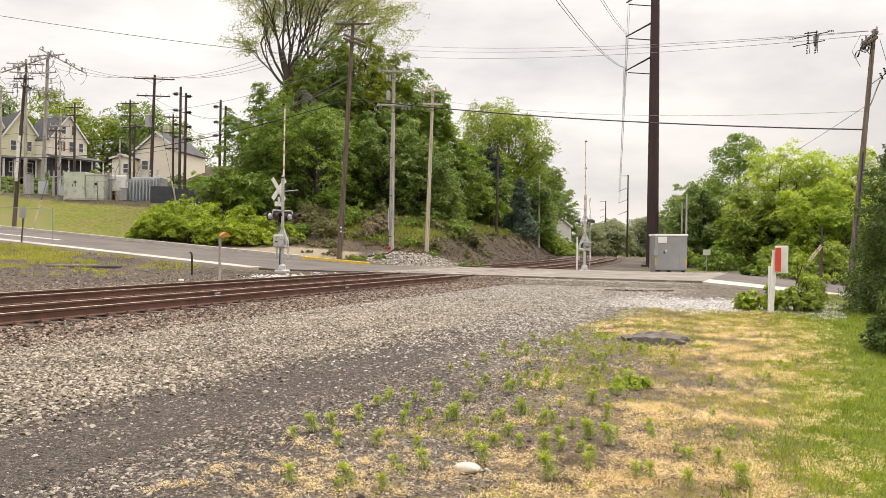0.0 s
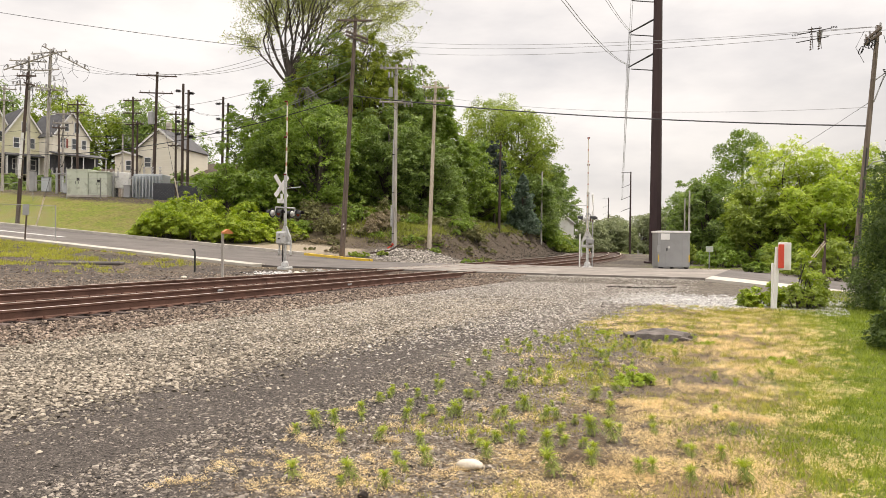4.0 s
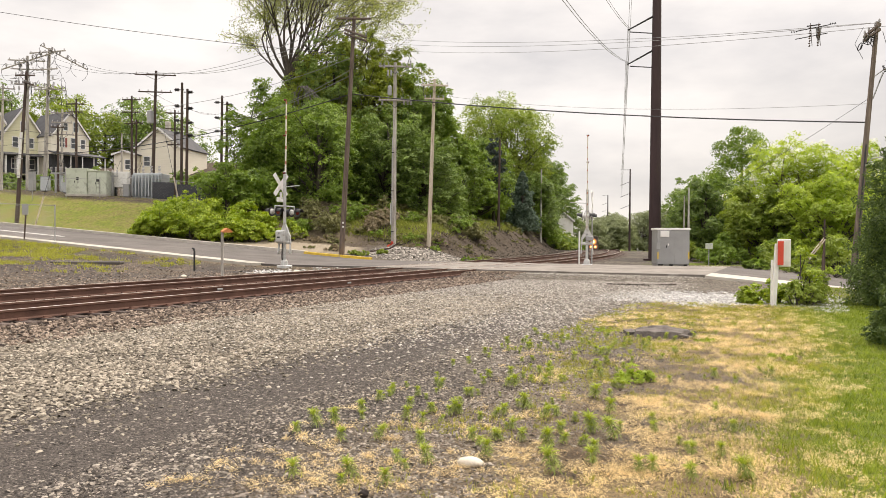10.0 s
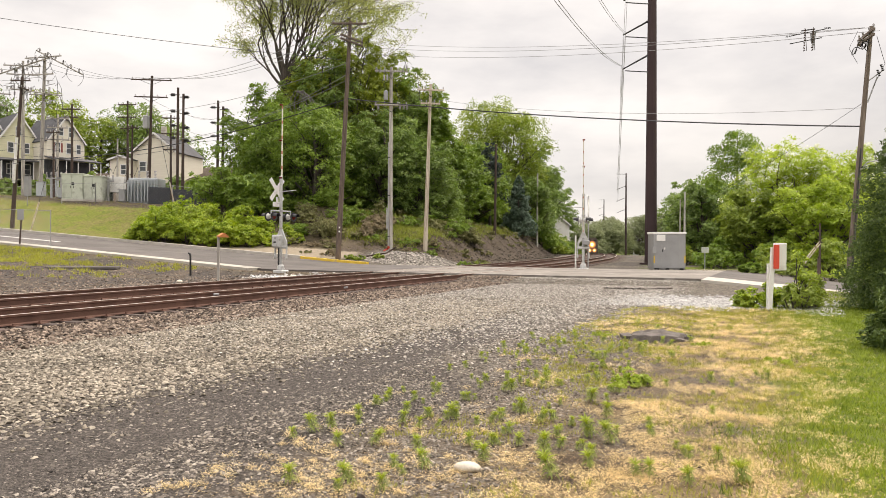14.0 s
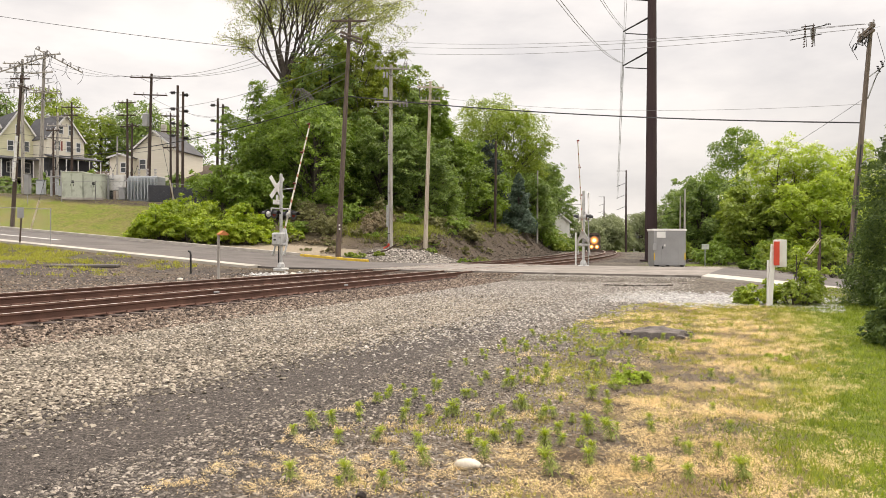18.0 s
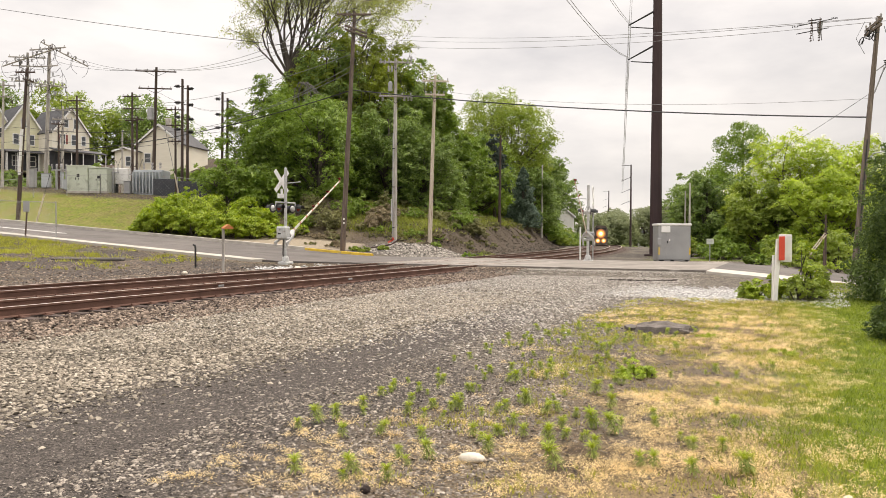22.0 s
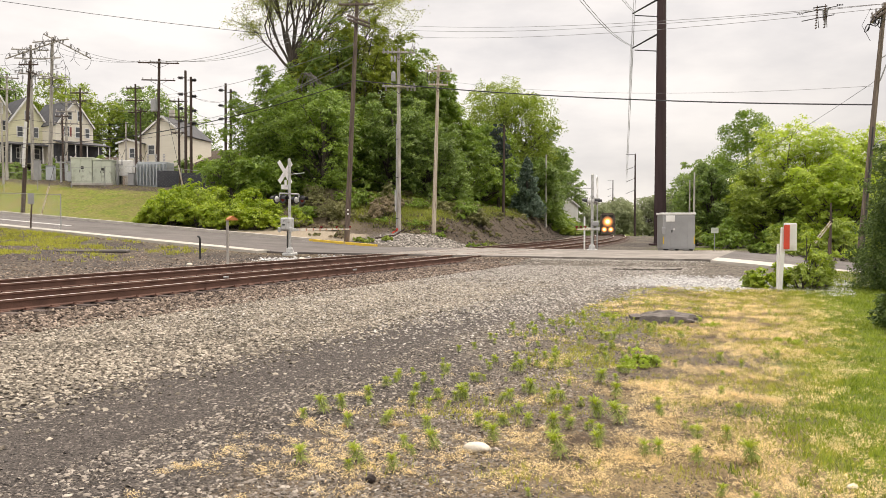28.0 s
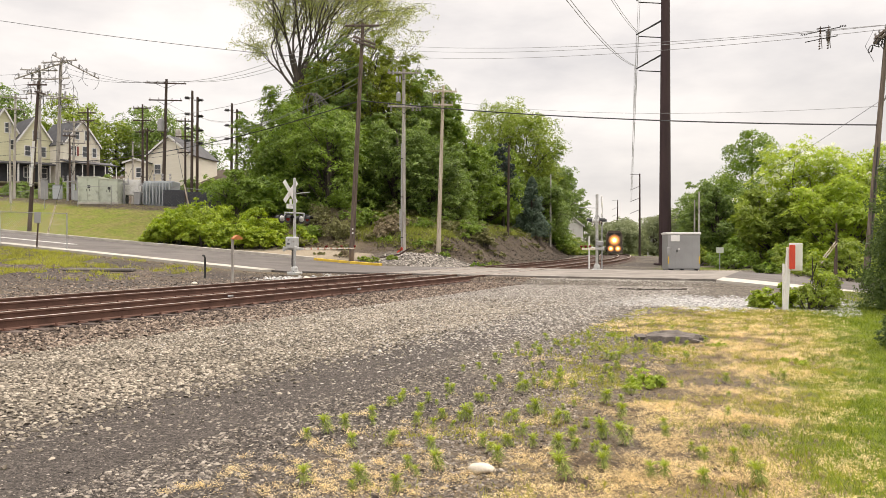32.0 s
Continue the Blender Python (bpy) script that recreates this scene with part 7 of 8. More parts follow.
M_CRUMB = stony("dark_crumb", (0.02, 0.016, 0.013), (0.38, 0.32, 0.255), (0.08, 0.066, 0.053))
M_CLOD = stony("dark_earth_clod", (0.016, 0.012, 0.009), (0.12, 0.094, 0.071), (0.055, 0.043, 0.032))
M_STONE_R = stony("rust_stained_ballast", (0.032, 0.022, 0.017), (0.4, 0.315, 0.245), (0.17, 0.125, 0.094))
M_CHIP = stony("cinder_chip", (0.04, 0.035, 0.032), (0.36, 0.31, 0.265), (0.1, 0.086, 0.076))
M_PATH = stony("dusty_path_stone", (0.13, 0.112, 0.092), (0.44, 0.39, 0.325), (0.25, 0.215, 0.178))
M_PALE = stony("pale_limestone", (0.26, 0.25, 0.24), (0.72, 0.7, 0.67), (0.48, 0.47, 0.45))
rng = np.random.default_rng(5)
def clump(s, p, a, b, seed, sharp=3.2):
    """0 to 1 in drifts stretched along the railway."""
    return np.clip(sharp * (fbm(s * a, p * b, seed) - 0.5) + 0.5, 0, 1)


for k, (paint, seed) in enumerate(((M_STONE, 51), (M_STONE_D, 59))):
    x, y = in_strip(86000, -1, 24, -12.0, -5.2, seed, lambda s, p: (step(-5.6, -7.6, p) * 0.97 + 0.03) * step(25, 15, s) * np.abs(k - clump(s, p, 0.8, 1.3, 82)))
    scatter_stones("gravel", ("pale" if k == 0 else "darker grey") + " angular gravel beside the track", x, y, rng.uniform(0.022, 0.066, len(x)), paint, 1 + 30 * k, 0.6, 0.22)
x, y = in_strip(56000, 7, 33.6, -12.2, -3.2, 52, lambda s, p: step(-3.0, -4.8, p) * step(7, 17, s))
scatter_stones("gravel", "grey angular gravel towards the crossing", x, y, rng.uniform(0.025, 0.072, len(x)), M_STONE_G, 2, 0.5, 0.3, True)
x, y = in_strip(20000, -6, 33.6, -13.9, -11.3, 53)
scatter_stones("ballast", "rust-stained ballast along the rail", x, y, rng.uniform(0.04, 0.1, len(x)), M_STONE_R, 3, 0.75, 0.2)
x, y = in_strip(22000, 0, 33.6, -23.5, -14.2, 54, lambda s, p: np.where(np.abs(p + 14.83) < 0.7, 0.5, np.where(np.abs(p + 18.8) < 0.7, 0.4, 1.0)))
scatter_stones("ballast", "rust-stained ballast between the rails", x, y, rng.uniform(0.04, 0.09, len(x)), M_STONE_R, 4, 0.6, 0.35, True)
x, y = in_strip(190000, 0, 18, -7.4, -0.6, 55, lambda s, p: step(-0.2, -3.0, p) * (0.25 + 0.75 * step(12, 4, s)) * (0.25 + 0.75 * clump(s, p, 1.1, 2.6, 83)))
scatter_stones("cinders", "dark cinder chips on the worn path", x, y, rng.uniform(0.006, 0.02, len(x)) * rng.choice([1, 1, 1.7], len(x)), M_CHIP, 5, 0.4, 0.3, True)
x, y = in_strip(15000, 0, 18, -7.2, -1.6, 56, lambda s, p: 0.08 + 0.92 * clump(s, p, 1.0, 2.4, 84, 4.5))
scatter_stones("path_stones", "loose flat stones on the cinder path", x, y, 0.01 + 0.045 * rng.uniform(0, 1, len(x)) ** 2.5, M_PATH, 6, 0.35)
x, y = in_strip(52000, 3.5, 18, -4.8, -0.5, 70, lambda s, p: (0.35 + 0.65 * step(-1.5, -3.2, p)) * (0.4 + 0.6 * step(15, 6, s)) * (0.25 + 0.75 * clump(s, p, 2.0, 2.0, 85, 4)))
scatter_stones("litter_chips", "dark chips and crumbs between the weeds", x, y, rng.uniform(0.01, 0.036, len(x)), M_CRUMB, 15, 0.5, 0.3, True)
x, y = in_strip(26000, 3.0, 15, -4.8, -1.6, 75, lambda s, p: step(-1.4, -2.6, p) * (0.35 + 0.65 * step(14, 6, s)) * (0.3 + 0.7 * clump(s, p, 1.7, 1.7, 87, 4)))
scatter_stones("stone_chips", "grey stone chips between the weeds", x, y, 0.01 + 0.034 * rng.uniform(0, 1, len(x)) ** 1.6, M_PATH, 16, 0.55, 0.3)
x, y = in_strip(12000, 20.3, 27.5, -5.5, 1.2, 57, lambda s, p: step(20.3, 22.3, s + 0.8 * np.sin(p * 2)) * step(27.5, 24, s) * step(-6, -3.0, p))
scatter_stones("pale_gravel", "pale blue-grey crushed limestone", x, y, rng.uniform(0.03, 0.08, len(x)), M_PALE, 7)
x, y = in_strip(9000, 14, 33, -40, -23.5, 58)
scatter_stones("rubble", "scattered stones between road and rails", x, y, rng.uniform(0.04, 0.12, len(x)), M_STONE_R, 8, 0.5, 0.35, True)
x, y = zip(*[track_xy(a_, b_) for a_, b_ in zip(rng.uniform(54, 135, 14000), rng.uniform(-30, -21.8, 14000))])
x, y = np.array(x), np.array(y)
scatter_stones("slope_clods", "dark earth clods and cinders on the cutting slope", x, y, 0.05 + 0.22 * rng.uniform(0, 1, len(x)) ** 3, M_CLOD, 12, 0.6, 0.35, True)
rng = np.random.default_rng(19)
x, y = rng.normal(-7.6, 0.9, 420), rng.normal(37.6, 0.5, 420)
scatter_stones("pale_rubble", "pale broken concrete beside the signal", x, y, rng.uniform(0.06, 0.22, len(x)), M_PALE, 13, 0.6, 0.2)
x = rng.uniform(6.2, 8.8, 160)
y = 28.6 + 0.25 * np.sin(x * 2.3) + rng.normal(0, 0.12, 160)
scatter_stones("tar_crumbs", "dark strip of tar crumbs on the gravel", x, y, rng.uniform(0.05, 0.16, len(x)), M_CLOD, 14, 0.5, 0.2)
# heap of broken stone round the pole foot
rng = np.random.default_rng(9)
a, r = rng.uniform(0, 6.283, 7600), rng.uniform(0, 1, 7600) ** 0.6
x, y = -0.4 + 5.4 * r * np.cos(a), 56.5 + 4.2 * r * np.sin(a)
scatter_stones("rubble_heap", "heap of broken grey rock at the pole foot", x, y, rng.uniform(0.06, 0.22, len(x)), M_RUBBLE, 10, 0.5, 0.15)
a, r = rng.uniform(0, 6.283, 900), rng.uniform(0, 1, 900) ** 0.6
x, y = 16.2 + 1.6 * r * np.cos(a), 47.5 + 1.2 * r * np.sin(a)
scatter_stones("rubble_heap", "small heap of grey stone by the cabinet", x, y, rng.uniform(0.08, 0.2, len(x)), M_STONE, 11, 0.7, 0.0)

# the flat stone and the lump of old asphalt in the weeds
st = Geo().ball((0, 0, 0), 1.0, 18, 12)
st.v = [((a + 0.12 * math.sin(3 * a) + 0.07 * math.sin(5 * b + 2 * c)) * 0.098, (b + 0.1 * a * a + 0.1 * math.sin(4 * a)) * 0.055, (c * (1 - 0.22 * a) + 0.1 * math.sin(4 * a + 1) + 0.06 * math.sin(7 * b)) * 0.04 + 0.028) for a, b, c in st.v]
tagged(part("cobble", st, M_COBBLE, None, smooth=True, m=pose(0.2, 5.7, gz(0.2, 5.7) + 0.005, 0, 0, -12)), "smooth cream stone lying among the weeds", "stone")
cl = Geo().ball((0, 0, 0), 1.0, 12, 8)
cl.v = [(a * 0.036 * (1 + 0.2 * math.sin(5 * b + 2 * c)), b * 0.03 * (1 + 0.2 * math.cos(6 * a)), c * 0.026 * (1 + 0.25 * math.sin(4 * a + 5 * b)) + 0.018) for a, b, c in cl.v]
M_CHAR = surf("charred_clod", (0.008, 0.006, 0.005), (0.035, 0.022, 0.017), 20, 0.95, 0, 0.6, 60, 0.0)
tagged(part("clod", cl, M_CHAR, None, smooth=True, m=pose(-0.53, 5.02, gz(-0.53, 5.02), 0, 0, 20)), "small black clod among the weeds", "clod")
sc = Geo().ball((0, 0, 0), 1.0, 10, 7)
sc.v = [(a * 0.05 * (1 + 0.2 * math.sin(4 * b)), b * 0.03, c * 0.014 * (1 + 0.3 * math.sin(5 * a)) + 0.02) for a, b, c in sc.v]
tagged(part("pebble", sc, M_COBBLE, None, smooth=True, m=pose(2.6, 4.88, gz(2.6, 4.88) - 0.004, 0, 0, 30)), "pale pebble at the edge of the lawn", "stone")
M_TAR = surf("old_asphalt_lump", (0.05, 0.043, 0.039), (0.2, 0.172, 0.155), 6, 0.95, 0, 1.0, 45, 0.0)
lump = thing("asphalt_lump", pose(3.85, 13.5, gz(3.85, 13.5), 0, 0, 10), "broken slab of old asphalt in dry grass", "asphalt slab")
rng = np.random.default_rng(60)
def crust(n_r, n_a, wide, deep, high, seed):
    """A low broken crust: rings of uneven facets, steep ragged rim."""
    vs, fs = [(0, 0, high)], []
    for i in range(1, n_r + 1):
        for k in range(n_a):
            a = 2 * math.pi * k / n_a
            q = i / n_r
            rim = 1 + 0.22 * (float(vnoise(3 * math.cos(a) + 9, 3 * math.sin(a) + 9, seed)) - 0.5) + 0.07 * math.sin(7 * a + seed)
            z = high * (1 - 0.55 * q * q) + 0.05 * (float(vnoise(q * 5 * math.cos(a) + 20, q * 5 * math.sin(a) + 20, seed + 1)) - 0.5) * (i < n_r)
            vs.append((wide * q * rim * math.cos(a), deep * q * rim * math.sin(a), z if i < n_r else -0.04))
    for k in range(n_a):
        fs.append((0, 1 + k, 1 + (k + 1) % n_a))
        for i in range(n_r - 1):
            p0, p1 = 1 + i * n_a, 1 + (i + 1) * n_a
            fs.append((p0 + k, p1 + k, p1 + (k + 1) % n_a, p0 + (k + 1) % n_a))
    return Geo().add(vs, fs)


part("crust", crust(7, 30, 0.6, 0.42, 0.17, 4), M_TAR, lump)
for k in range(16):
    a = rng.uniform(-1.3, 1.5) if k < 12 else rng.uniform(0, 6.28)
    w = rng.uniform(0.06, 0.17)
    out = [(w * rng.uniform(0.6, 1.1) * math.cos(q), w * rng.uniform(0.5, 1.0) * math.sin(q)) for q in np.linspace(0, 2 * math.pi, 8)[:-1]]
    part("slab_piece", Geo().prism(out, rng.uniform(0.03, 0.06), pose(0.57 * math.cos(a), 0.38 * math.sin(a), rng.uniform(-0.02, 0.04), rng.uniform(-12, 12), rng.uniform(-12, 12), rng.uniform(0, 360))), M_TAR, lump)


# ---- grass and weeds ----
def blades(name, label, xs, ys, hs, material, seed, lean=0.5, width=0.006, stuff_cat="grass"):
    rng = np.random.default_rng(seed)
    n = len(xs)
    z = ground_z(xs, ys) - 0.005
    a = rng.uniform(0, 2 * np.pi, n)
    w = width * rng.uniform(0.7, 1.4, n)
    dx, dy = np.cos(a) * w, np.sin(a) * w
    b = rng.uniform(0, 2 * np.pi, n)
    ln = lean * rng.uniform(0.2, 1.0, n)
    ex, ey = np.cos(b) * ln * hs, np.sin(b) * ln * hs
    p = [np.stack([xs - dx, ys - dy, z], -1), np.stack([xs + dx, ys + dy, z], -1), np.stack([xs + ex, ys + ey, z + hs * (1 - 0.35 * np.minimum(ln, 2.0))], -1)]
    v = np.stack(p, 1).reshape(-1, 3)
    f = np.arange(len(v)).reshape(-1, 3)
    ob = new(name, soup(name, v, f, material))
    return tagged(ob, label, stuff_cat, kind="stuff")


def tufts(n, s0, s1, p0, p1, seed, thin, per, spread):
    """Blade feet gathered in small tufts."""
    rng = np.random.default_rng(seed)
    cx, cy = in_strip(n, s0, s1, p0, p1, seed, thin)
    k = rng.integers(per // 2, per, len(cx))
    rad = np.repeat(rng.uniform(0.3, 1.0, len(cx)) * spread, k)
    return np.repeat(cx, k) + rng.normal(0, 1, k.sum()) * rad, np.repeat(cy, k) + rng.normal(0, 1, k.sum()) * rad


M_BANK = leafy("bank_grass_blade", (0.14, 0.175, 0.03), (0.31, 0.33, 0.075), 0.6, 0.3, 0.3)
M_VERGE = leafy("verge_grass_blade", (0.17, 0.18, 0.025), (0.5, 0.5, 0.09), 0.6, 0.35, 0.9)
M_SCRUB = leafy("scrub_stem", (0.07, 0.06, 0.03), (0.23, 0.2, 0.1), 0.7, 0.2, 0.4)
M_BLADE = leafy("lawn_blade", (0.055, 0.1, 0.006), (0.3, 0.37, 0.04), 0.55, 0.35, 1.4)
M_TUFT = leafy("lawn_tuft_blade", (0.055, 0.1, 0.008), (0.38, 0.44, 0.085), 0.55, 0.35, 2.2)
M_LITTER = leafy("brown_litter", (0.05, 0.034, 0.022), (0.42, 0.3, 0.185), 0.8, 0.15, 3.0)
M_STRAW = leafy("dry_straw", (0.5, 0.37, 0.185), (0.96, 0.8, 0.48), 0.8, 0.4, 1.6)
M_WEED = leafy("weed_leaf", (0.12, 0.165, 0.035), (0.4, 0.46, 0.13), 0.5, 0.3, 3.0)
M_WEED_TIP = leafy("weed_tip_leaf", (0.2, 0.26, 0.03), (0.47, 0.53, 0.09), 0.45, 0.35, 3.0)
rng = np.random.default_rng(15)
x, y = in_strip(270000, 0.5, 22, -1.3, 5.5, 61, lambda s, p: step(-0.9, 0.7, p - 2.6 * (fbm(s * 0.4, p * 0.4, 3) - 0.5)) * step(26, 6, s))
blades("lawn_grass", "rough green mown grass", x, y, rng.uniform(0.015, 0.06, len(x)) * (0.3 + 1.6 * fbm(x * 1.8, y * 1.8, 8)), M_BLADE, 16, 1.0, 0.0045)
x, y = tufts(3200, 1, 24, -0.8, 5.5, 69, lambda s, p: step(-0.8, 0.6, p), 22, 0.045)
blades("lawn_tufts", "taller tufts in the rough lawn", x, y, rng.uniform(0.04, 0.11, len(x)), M_TUFT, 25, 0.7, 0.005)
x, y = in_strip(30000, 18, 33, -0.5, 7.0, 62)
blades("lawn_grass", "rough green mown grass", x, y, rng.uniform(0.04, 0.09, len(x)), M_BLADE, 17, 0.7, 0.007)


def dry_amount(s, p):
    """How thick the dead grass lies."""
    xx, yy = to_xy(s, p)
    patch = fbm(xx * 0.75, yy * 0.75, 41)
    am = 0.76 * step(-2.15, -1.05, p) + 0.46 * step(11, 16, s) * step(-5.0, -3.6, p)
    return np.clip(am + 2.2 * (patch - 0.5) - 0.15, 0, 1) * np.clip(0.56 + 4.2 * (fbm(xx * 2.6, yy * 2.6, 43) - 0.5), 0, 1) * step(-4.4, -2.9, p + 0.9 * step(10, 16, s)) * step(22.5, 20.5, s)


def straw_mat(name, label, xs, ys, lens, rise, material, seed, width):
    """Curled dead blades lying over one another: each is two triangles bent in the middle."""
    rng = np.random.default_rng(seed)
    n = len(xs)
    z = ground_z(xs, ys) + rng.uniform(0, 1, n) ** 2 * rise
    a = rng.uniform(0, 2 * np.pi, n)
    b = a + rng.normal(0, 0.9, n)
    w = width * rng.uniform(0.7, 1.4, n)
    up = rng.uniform(0.0, 0.45, n) * lens
    mx, my = xs + np.cos(a) * lens * 0.5, ys + np.sin(a) * lens * 0.5
    p0 = np.stack([xs, ys, z], -1)
    p1 = np.stack([mx - np.sin(a) * w, my + np.cos(a) * w, z + up], -1)
    p2 = np.stack([mx + np.sin(a) * w, my - np.cos(a) * w, z + up], -1)
    p3 = np.stack([mx + np.cos(b) * lens * 0.5, my + np.sin(b) * lens * 0.5, z + up * rng.uniform(0, 1.3, n)], -1)
    v = np.stack([p0, p1, p2, p3], 1).reshape(-1, 3)
    i = np.arange(n)[:, None] * 4
    f = np.concatenate([i + np.array([0, 1, 2]), i + np.array([1, 3, 2])], 1).reshape(-1, 3)
    return tagged(new(name, soup(name, v, f, material)), label, "grass", kind="stuff")


x, y = tufts(62000, 0.5, 22.5, -5.2, 0.9, 63, lambda s, p: dry_amount(s, p) * step(1.2, -0.6, p) * step(26, 9, s), 42, 0.06)
straw_mat("dry_grass", "matted dry tan grass", x, y, rng.uniform(0.014, 0.05, len(x)), 0.035, M_STRAW, 18, 0.0024)
x, y = tufts(330, 3.6, 11, -4.1, -1.6, 73, lambda s, p: 0.2 + 0.8 * step(-1.2, -3.0, p) * step(8, 5, s), 110, 0.055)
straw_mat("dry_grass", "small tan mats of dead grass on the bare chips", x, y, rng.uniform(0.014, 0.045, len(x)), 0.035, M_STRAW, 27, 0.002)
x, y = tufts(520, 1.5, 22, -0.6, 3.0, 74, lambda s, p: np.clip(4 * (fbm(s * 0.9, p * 0.9, 13) - 0.45), 0, 1) * step(26, 9, s), 26, 0.09)
straw_mat("lawn_thatch", "pale dead blades in the rough lawn", x, y, rng.uniform(0.02, 0.06, len(x)), 0.06, M_STRAW, 28, 0.0016)
x, y = in_strip(170000, 2.5, 20, -4.6, 0.1, 67, lambda s, p: step(24, 6, s) * step(-3.6, -1.2, p) * (0.25 + 0.75 * clump(s, p, 1.6, 1.6, 86, 4)))
straw_mat("dead_litter", "brown dead stems on the bare ground", x, y, rng.uniform(0.012, 0.05, len(x)), 0.02, M_LITTER, 22, 0.0028)
x, y = tufts(11000, 4.5, 21.5, -3.5, 0.4, 64, lambda s, p: np.clip(3 * (fbm(s * 0.8, p * 0.8, 71) - 0.5), 0, 1) + 0.35 * step(13, 17, s) * step(-3.2, -2.2, p) + 0.3 * step(-1.2, 0.2, p), 16, 0.06)
blades("sprouting_grass", "thin green shoots among dry grass", x, y, rng.uniform(0.03, 0.08, len(x)), M_VERGE, 19, 0.7, 0.003)
x, y = tufts(2600, 11, 21.5, -4.0, 0.8, 72, lambda s, p: np.clip(4 * (fbm(s * 0.5, p * 0.5, 9) - 0.42), 0, 1), 14, 0.07)
blades("sprouting_grass", "yellow-green shoots among the far dry grass", x, y, rng.uniform(0.03, 0.08, len(x)), M_VERGE, 26, 0.8, 0.005)
x, y = tufts(3400, 23.5, 32.2, -50, -28.0, 65, lambda s, p: np.clip(5 * (fbm(s * 0.45, p * 0.3, 5) - 0.42), 0, 1) * step(-28.0, -33, p), 22, 0.2)
blades("verge_grass", "tufts of yellow-green grass by the road", x, y, rng.uniform(0.06, 0.26, len(x)), M_VERGE, 20, 0.6, 0.012)
x, y = in_strip(16000, 45.2, 60, -85, -42, 66)
blades("bank_grass", "grass on the road bank", x, y, rng.uniform(0.04, 0.14, len(x)) * (0.5 + fbm(x * 0.3, y * 0.3, 4)), M_BANK, 21, 0.9, 0.012)


x, y = tufts(520, 50, 66, -42, -26, 68, lambda s, p: 0.05 + 0.95 * step(51, 55, s), 26, 0.3)
blades("bank_weeds", "dry and green stems on the earth bank", x, y, rng.uniform(0.08, 0.3, len(x)), M_SCRUB, 23, 0.9, 0.014)
def slope_tufts(n, pb0, pb1, per, seed):
    r = np.random.default_rng(seed)
    pts = [track_xy(a_, b_) for a_, b_ in zip(r.uniform(56, 140, n), r.uniform(pb0, pb1, n))]
    return np.repeat([q[0] for q in pts], per) + r.normal(0, 0.3, per * n), np.repeat([q[1] for q in pts], per) + r.normal(0, 0.3, per * n)


x, y = slope_tufts(800, -33, -25.5, 18, 90)
blades("slope_stems", "dry stems and grass on the cutting slope", x, y, rng.uniform(0.08, 0.32, len(x)), M_SCRUB, 24, 0.9, 0.016)
x, y = slope_tufts(2800, -36, -27.0, 20, 91)
blades("slope_grass", "olive grass along the top of the cutting slope", x, y, rng.uniform(0.15, 0.55, len(x)), M_BANK, 29, 0.9, 0.04)


def weed_model(seed, h, n):
    """An upright weed: drooping narrow leaves down the stem and a bright upright tuft at its tip."""
    rng = np.random.default_rng(seed)
    th = thing("weed", pose(0, -50 - seed, -5), "upright green weed with drooping narrow leaves in the gravel", "weed", "weeds in the gravel")
    bx_, by = rng.normal(0, 0.03, 2)
    part("stem", Geo().tube([(0, 0, -0.02), (bx_ * 0.5, by * 0.5, h * 0.45), (bx_, by, h * 0.75)], [0.005, 0.004, 0.003], 5), M_WEED, th)

    def leaves(count, k0, k1, length, rise, fall, wide):
        v, f = [], []
        for i in range(count):
            k = k0 + (k1 - k0) * i / count
            a = i * 2.4 + rng.uniform(-0.35, 0.35)
            ln = h * length * rng.uniform(0.75, 1.2)
            w = ln * wide
            o = np.array([bx_ * k, by * k, h * 0.75 * k])
            d, t = np.array([math.cos(a), math.sin(a), 0]), np.array([-math.sin(a), math.cos(a), 0])
            r = rise * rng.uniform(0.8, 1.2)
            m1 = o + d * ln * 0.45 * math.cos(r) + np.array([0, 0, ln * 0.45 * math.sin(r)])
            m2 = m1 + d * ln * 0.5 * math.cos(r - fall) + np.array([0, 0, ln * 0.5 * math.sin(r - fall)])
            crease = np.array([0, 0, w * 0.5])
            b0 = len(v)
            v += [o, m1 + t * w + crease, m1, m1 - t * w + crease, m2]
            f += [(b0, b0 + 1, b0 + 2), (b0, b0 + 2, b0 + 3), (b0 + 1, b0 + 4, b0 + 2), (b0 + 2, b0 + 4, b0 + 3)]
        return v, f

    part("lower_leaves", soup("lower_leaves", *leaves(n, 0.1, 0.85, 0.58, 0.6, 1.3, 0.075), M_WEED), M_WEED, th)
    part("top_tuft", soup("top_tuft", *leaves(28, 0.75, 1.05, 0.52, 0.8, 0.5, 0.085), M_WEED_TIP), M_WEED_TIP, th, "bright yellow-green tip leaves")
    return th


MODELS = [weed_model(i, 0.17 + 0.016 * i, 30 + 4 * i) for i in range(5)]
NEAR_WEEDS = ((-1.07, 5.39), (-0.87, 6.38), (-0.99, 6.96), (-0.58, 6.48), (-0.37, 7.20), (-0.80, 7.42), (-0.20, 6.99), (-0.19, 6.32), (-0.11, 5.76), (0.05, 7.34), (-0.34, 5.75), (-0.28, 8.25), (0.11, 7.46), (0.34, 5.93), (0.43, 6.43), (0.29, 6.25), (0.61, 6.82), (0.66, 6.44), (0.61, 7.48), (0.85, 7.62), (0.94, 7.26), (0.84, 6.19), (0.82, 5.52), (1.18, 6.28), (1.13, 5.73), (1.35, 6.75), (1.47, 6.47))
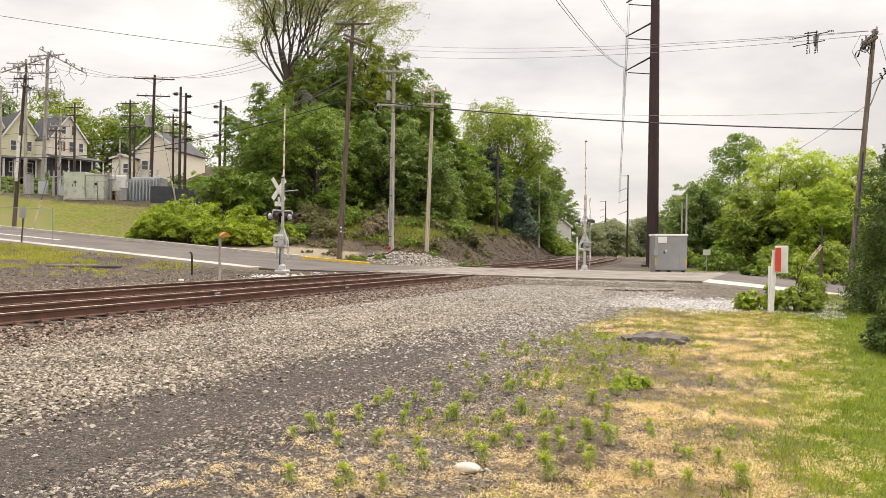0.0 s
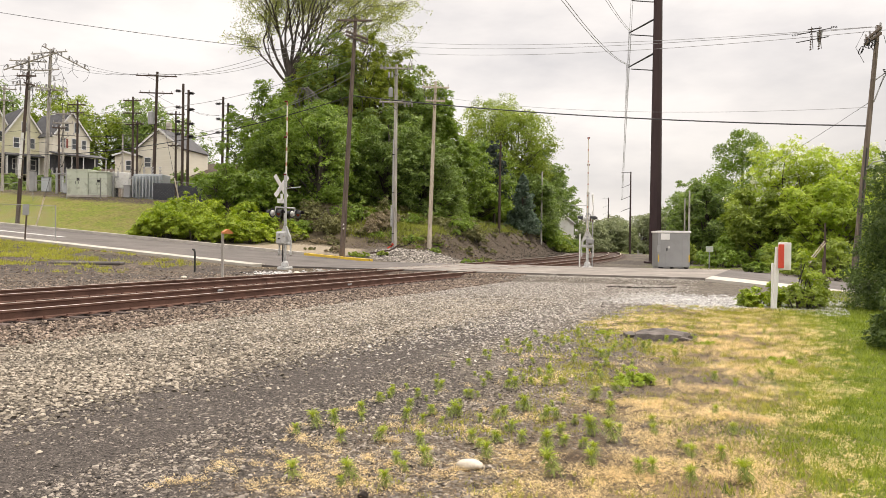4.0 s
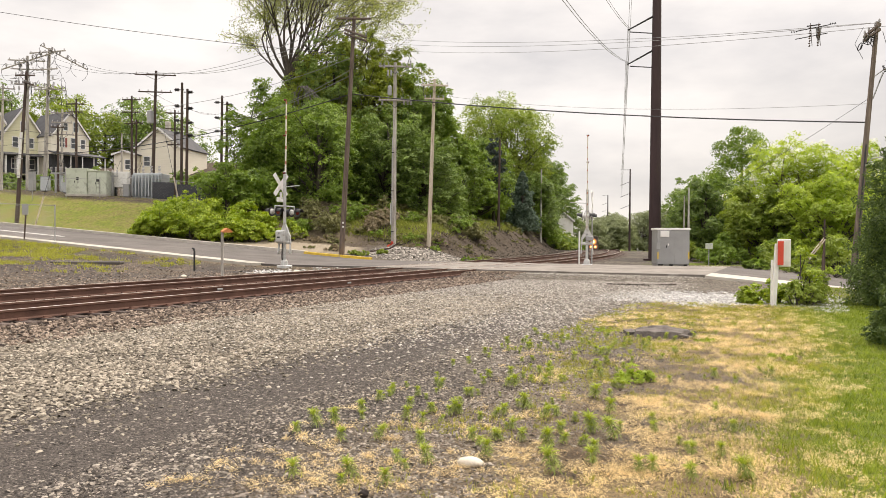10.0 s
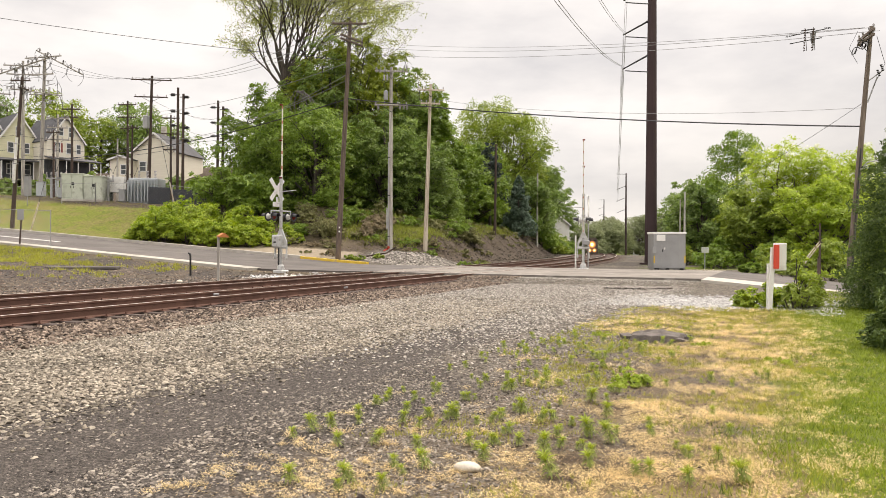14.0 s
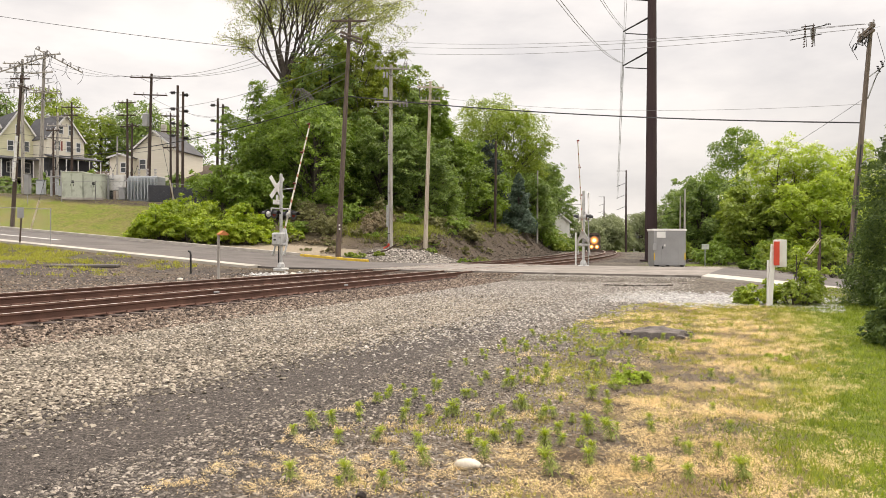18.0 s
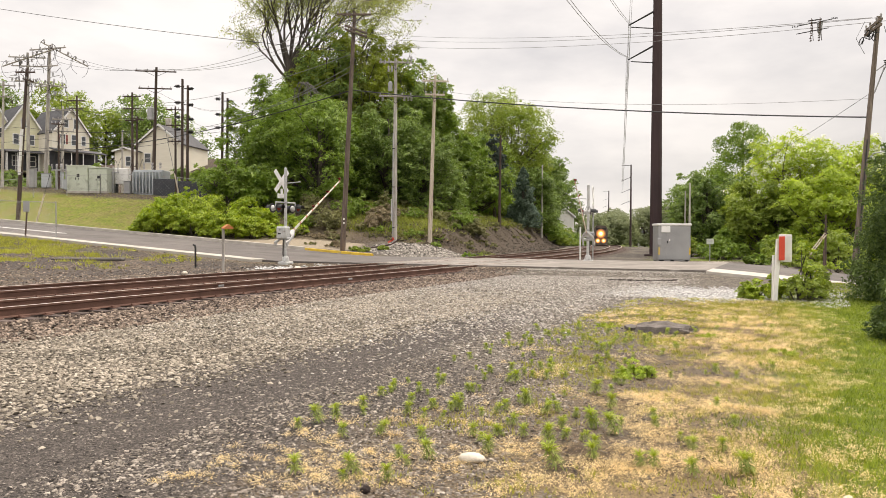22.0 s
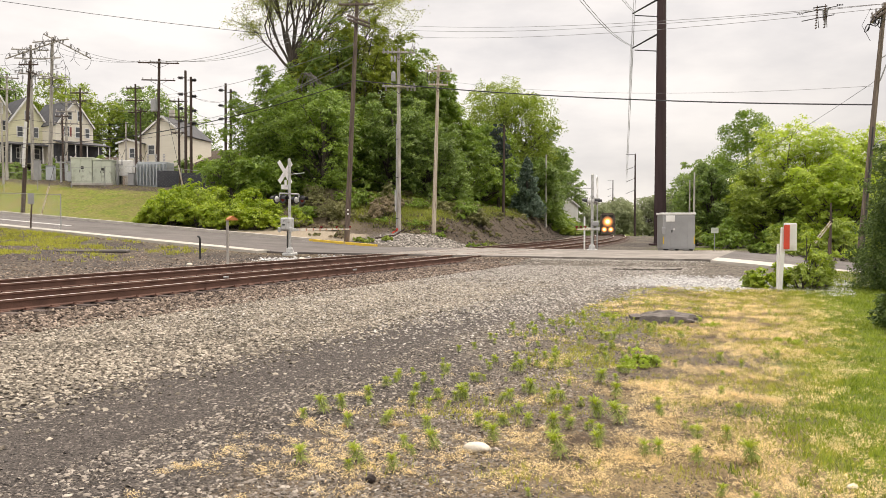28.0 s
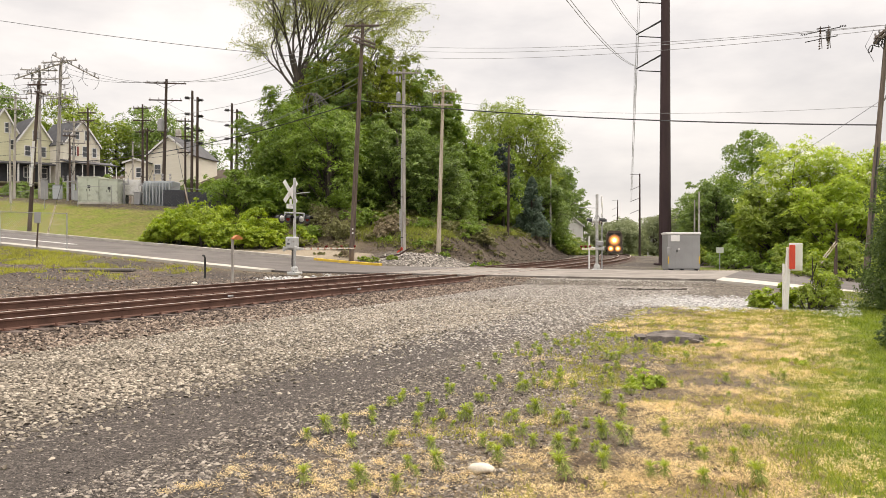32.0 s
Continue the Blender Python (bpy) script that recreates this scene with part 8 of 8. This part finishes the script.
FAR_WEEDS = ((1.43, 5.54), (1.95, 7.08), (1.96, 5.99), (2.17, 5.92), (2.57, 6.70), (1.77, 5.36), (1.53, 5.54), (2.16, 5.37), (1.29, 11.70), (2.06, 12.72), (1.80, 9.37), (1.61, 8.20), (1.19, 8.97), (0.81, 8.78), (0.57, 7.36), (0.30, 8.28), (-0.08, 8.90), (2.00, 8.68), (2.24, 11.20), (2.69, 9.05), (-0.70, 5.22), (-0.64, 5.40), (0.46, 8.93), (1.81, 10.66), (1.62, 7.41), (-0.39, 5.23), (-1.13, 6.85))
rng = np.random.default_rng(88)
spots = list(NEAR_WEEDS + FAR_WEEDS)
for i in range(190):
    s, p = (rng.uniform(4.2, 17), rng.uniform(-4.3, -0.2)) if i % 3 == 0 else (rng.uniform(6, 14.5), rng.uniform(-4.2, -1.6))
    spots.append(to_xy(s, p))
for i, (x, y) in enumerate(spots):
    m = pose(x, y, gz(x, y), rng.uniform(-8, 8), rng.uniform(-8, 8), rng.uniform(0, 360))
    k = (rng.uniform(0.45, 0.88) if i < 54 else rng.uniform(0.3, 0.62))
    if i < len(MODELS):
        w = MODELS[i]
        w.matrix_basis = m
    else:
        w = copy_thing(MODELS[int(rng.integers(5))], m)
    w.scale = (k, k, k)
for i, (x, y, w, h) in enumerate(((2.3, 9.15, 0.5, 0.3), (4.9, 11.0, 0.6, 0.16), (4.4, 12.8, 0.5, 0.12), (3.0, 14.2, 0.6, 0.14))):
    shrub("weed_clump", x, y, w, h, M_LEAF_YL, "round clump of bright green weeds in dry grass", 360 + i, 26, 60, 0.045, category="weed", group="weed clumps")


def motions():
    swing = ((0, 89), (16.3, 89), (17, 83), (17.5, 73), (18, 64.5), (19, 55), (20, 45), (21, 36), (22, 28), (23, 19), (24, 11), (25, 4.5), (26.2, 0), (32, 0))
    for hinge, m0 in GATES:
        walk(hinge, [(t, m0 @ pose(0, 0, 0, 0, -a, 0)) for t, a in swing])
    run = ((0, 336), (6, 272), (10, 237), (14, 208), (18, 188), (22, 172), (27.6, 156), (32, 144))
    rows = []
    for t, sb in run:
        x, y = track_xy(sb, -14.83)
        rows.append((t, pose(x, y, float(track_dip(sb)), 0, 0, track_yaw(sb) + 180)))
    walk(loco, rows)


motions()
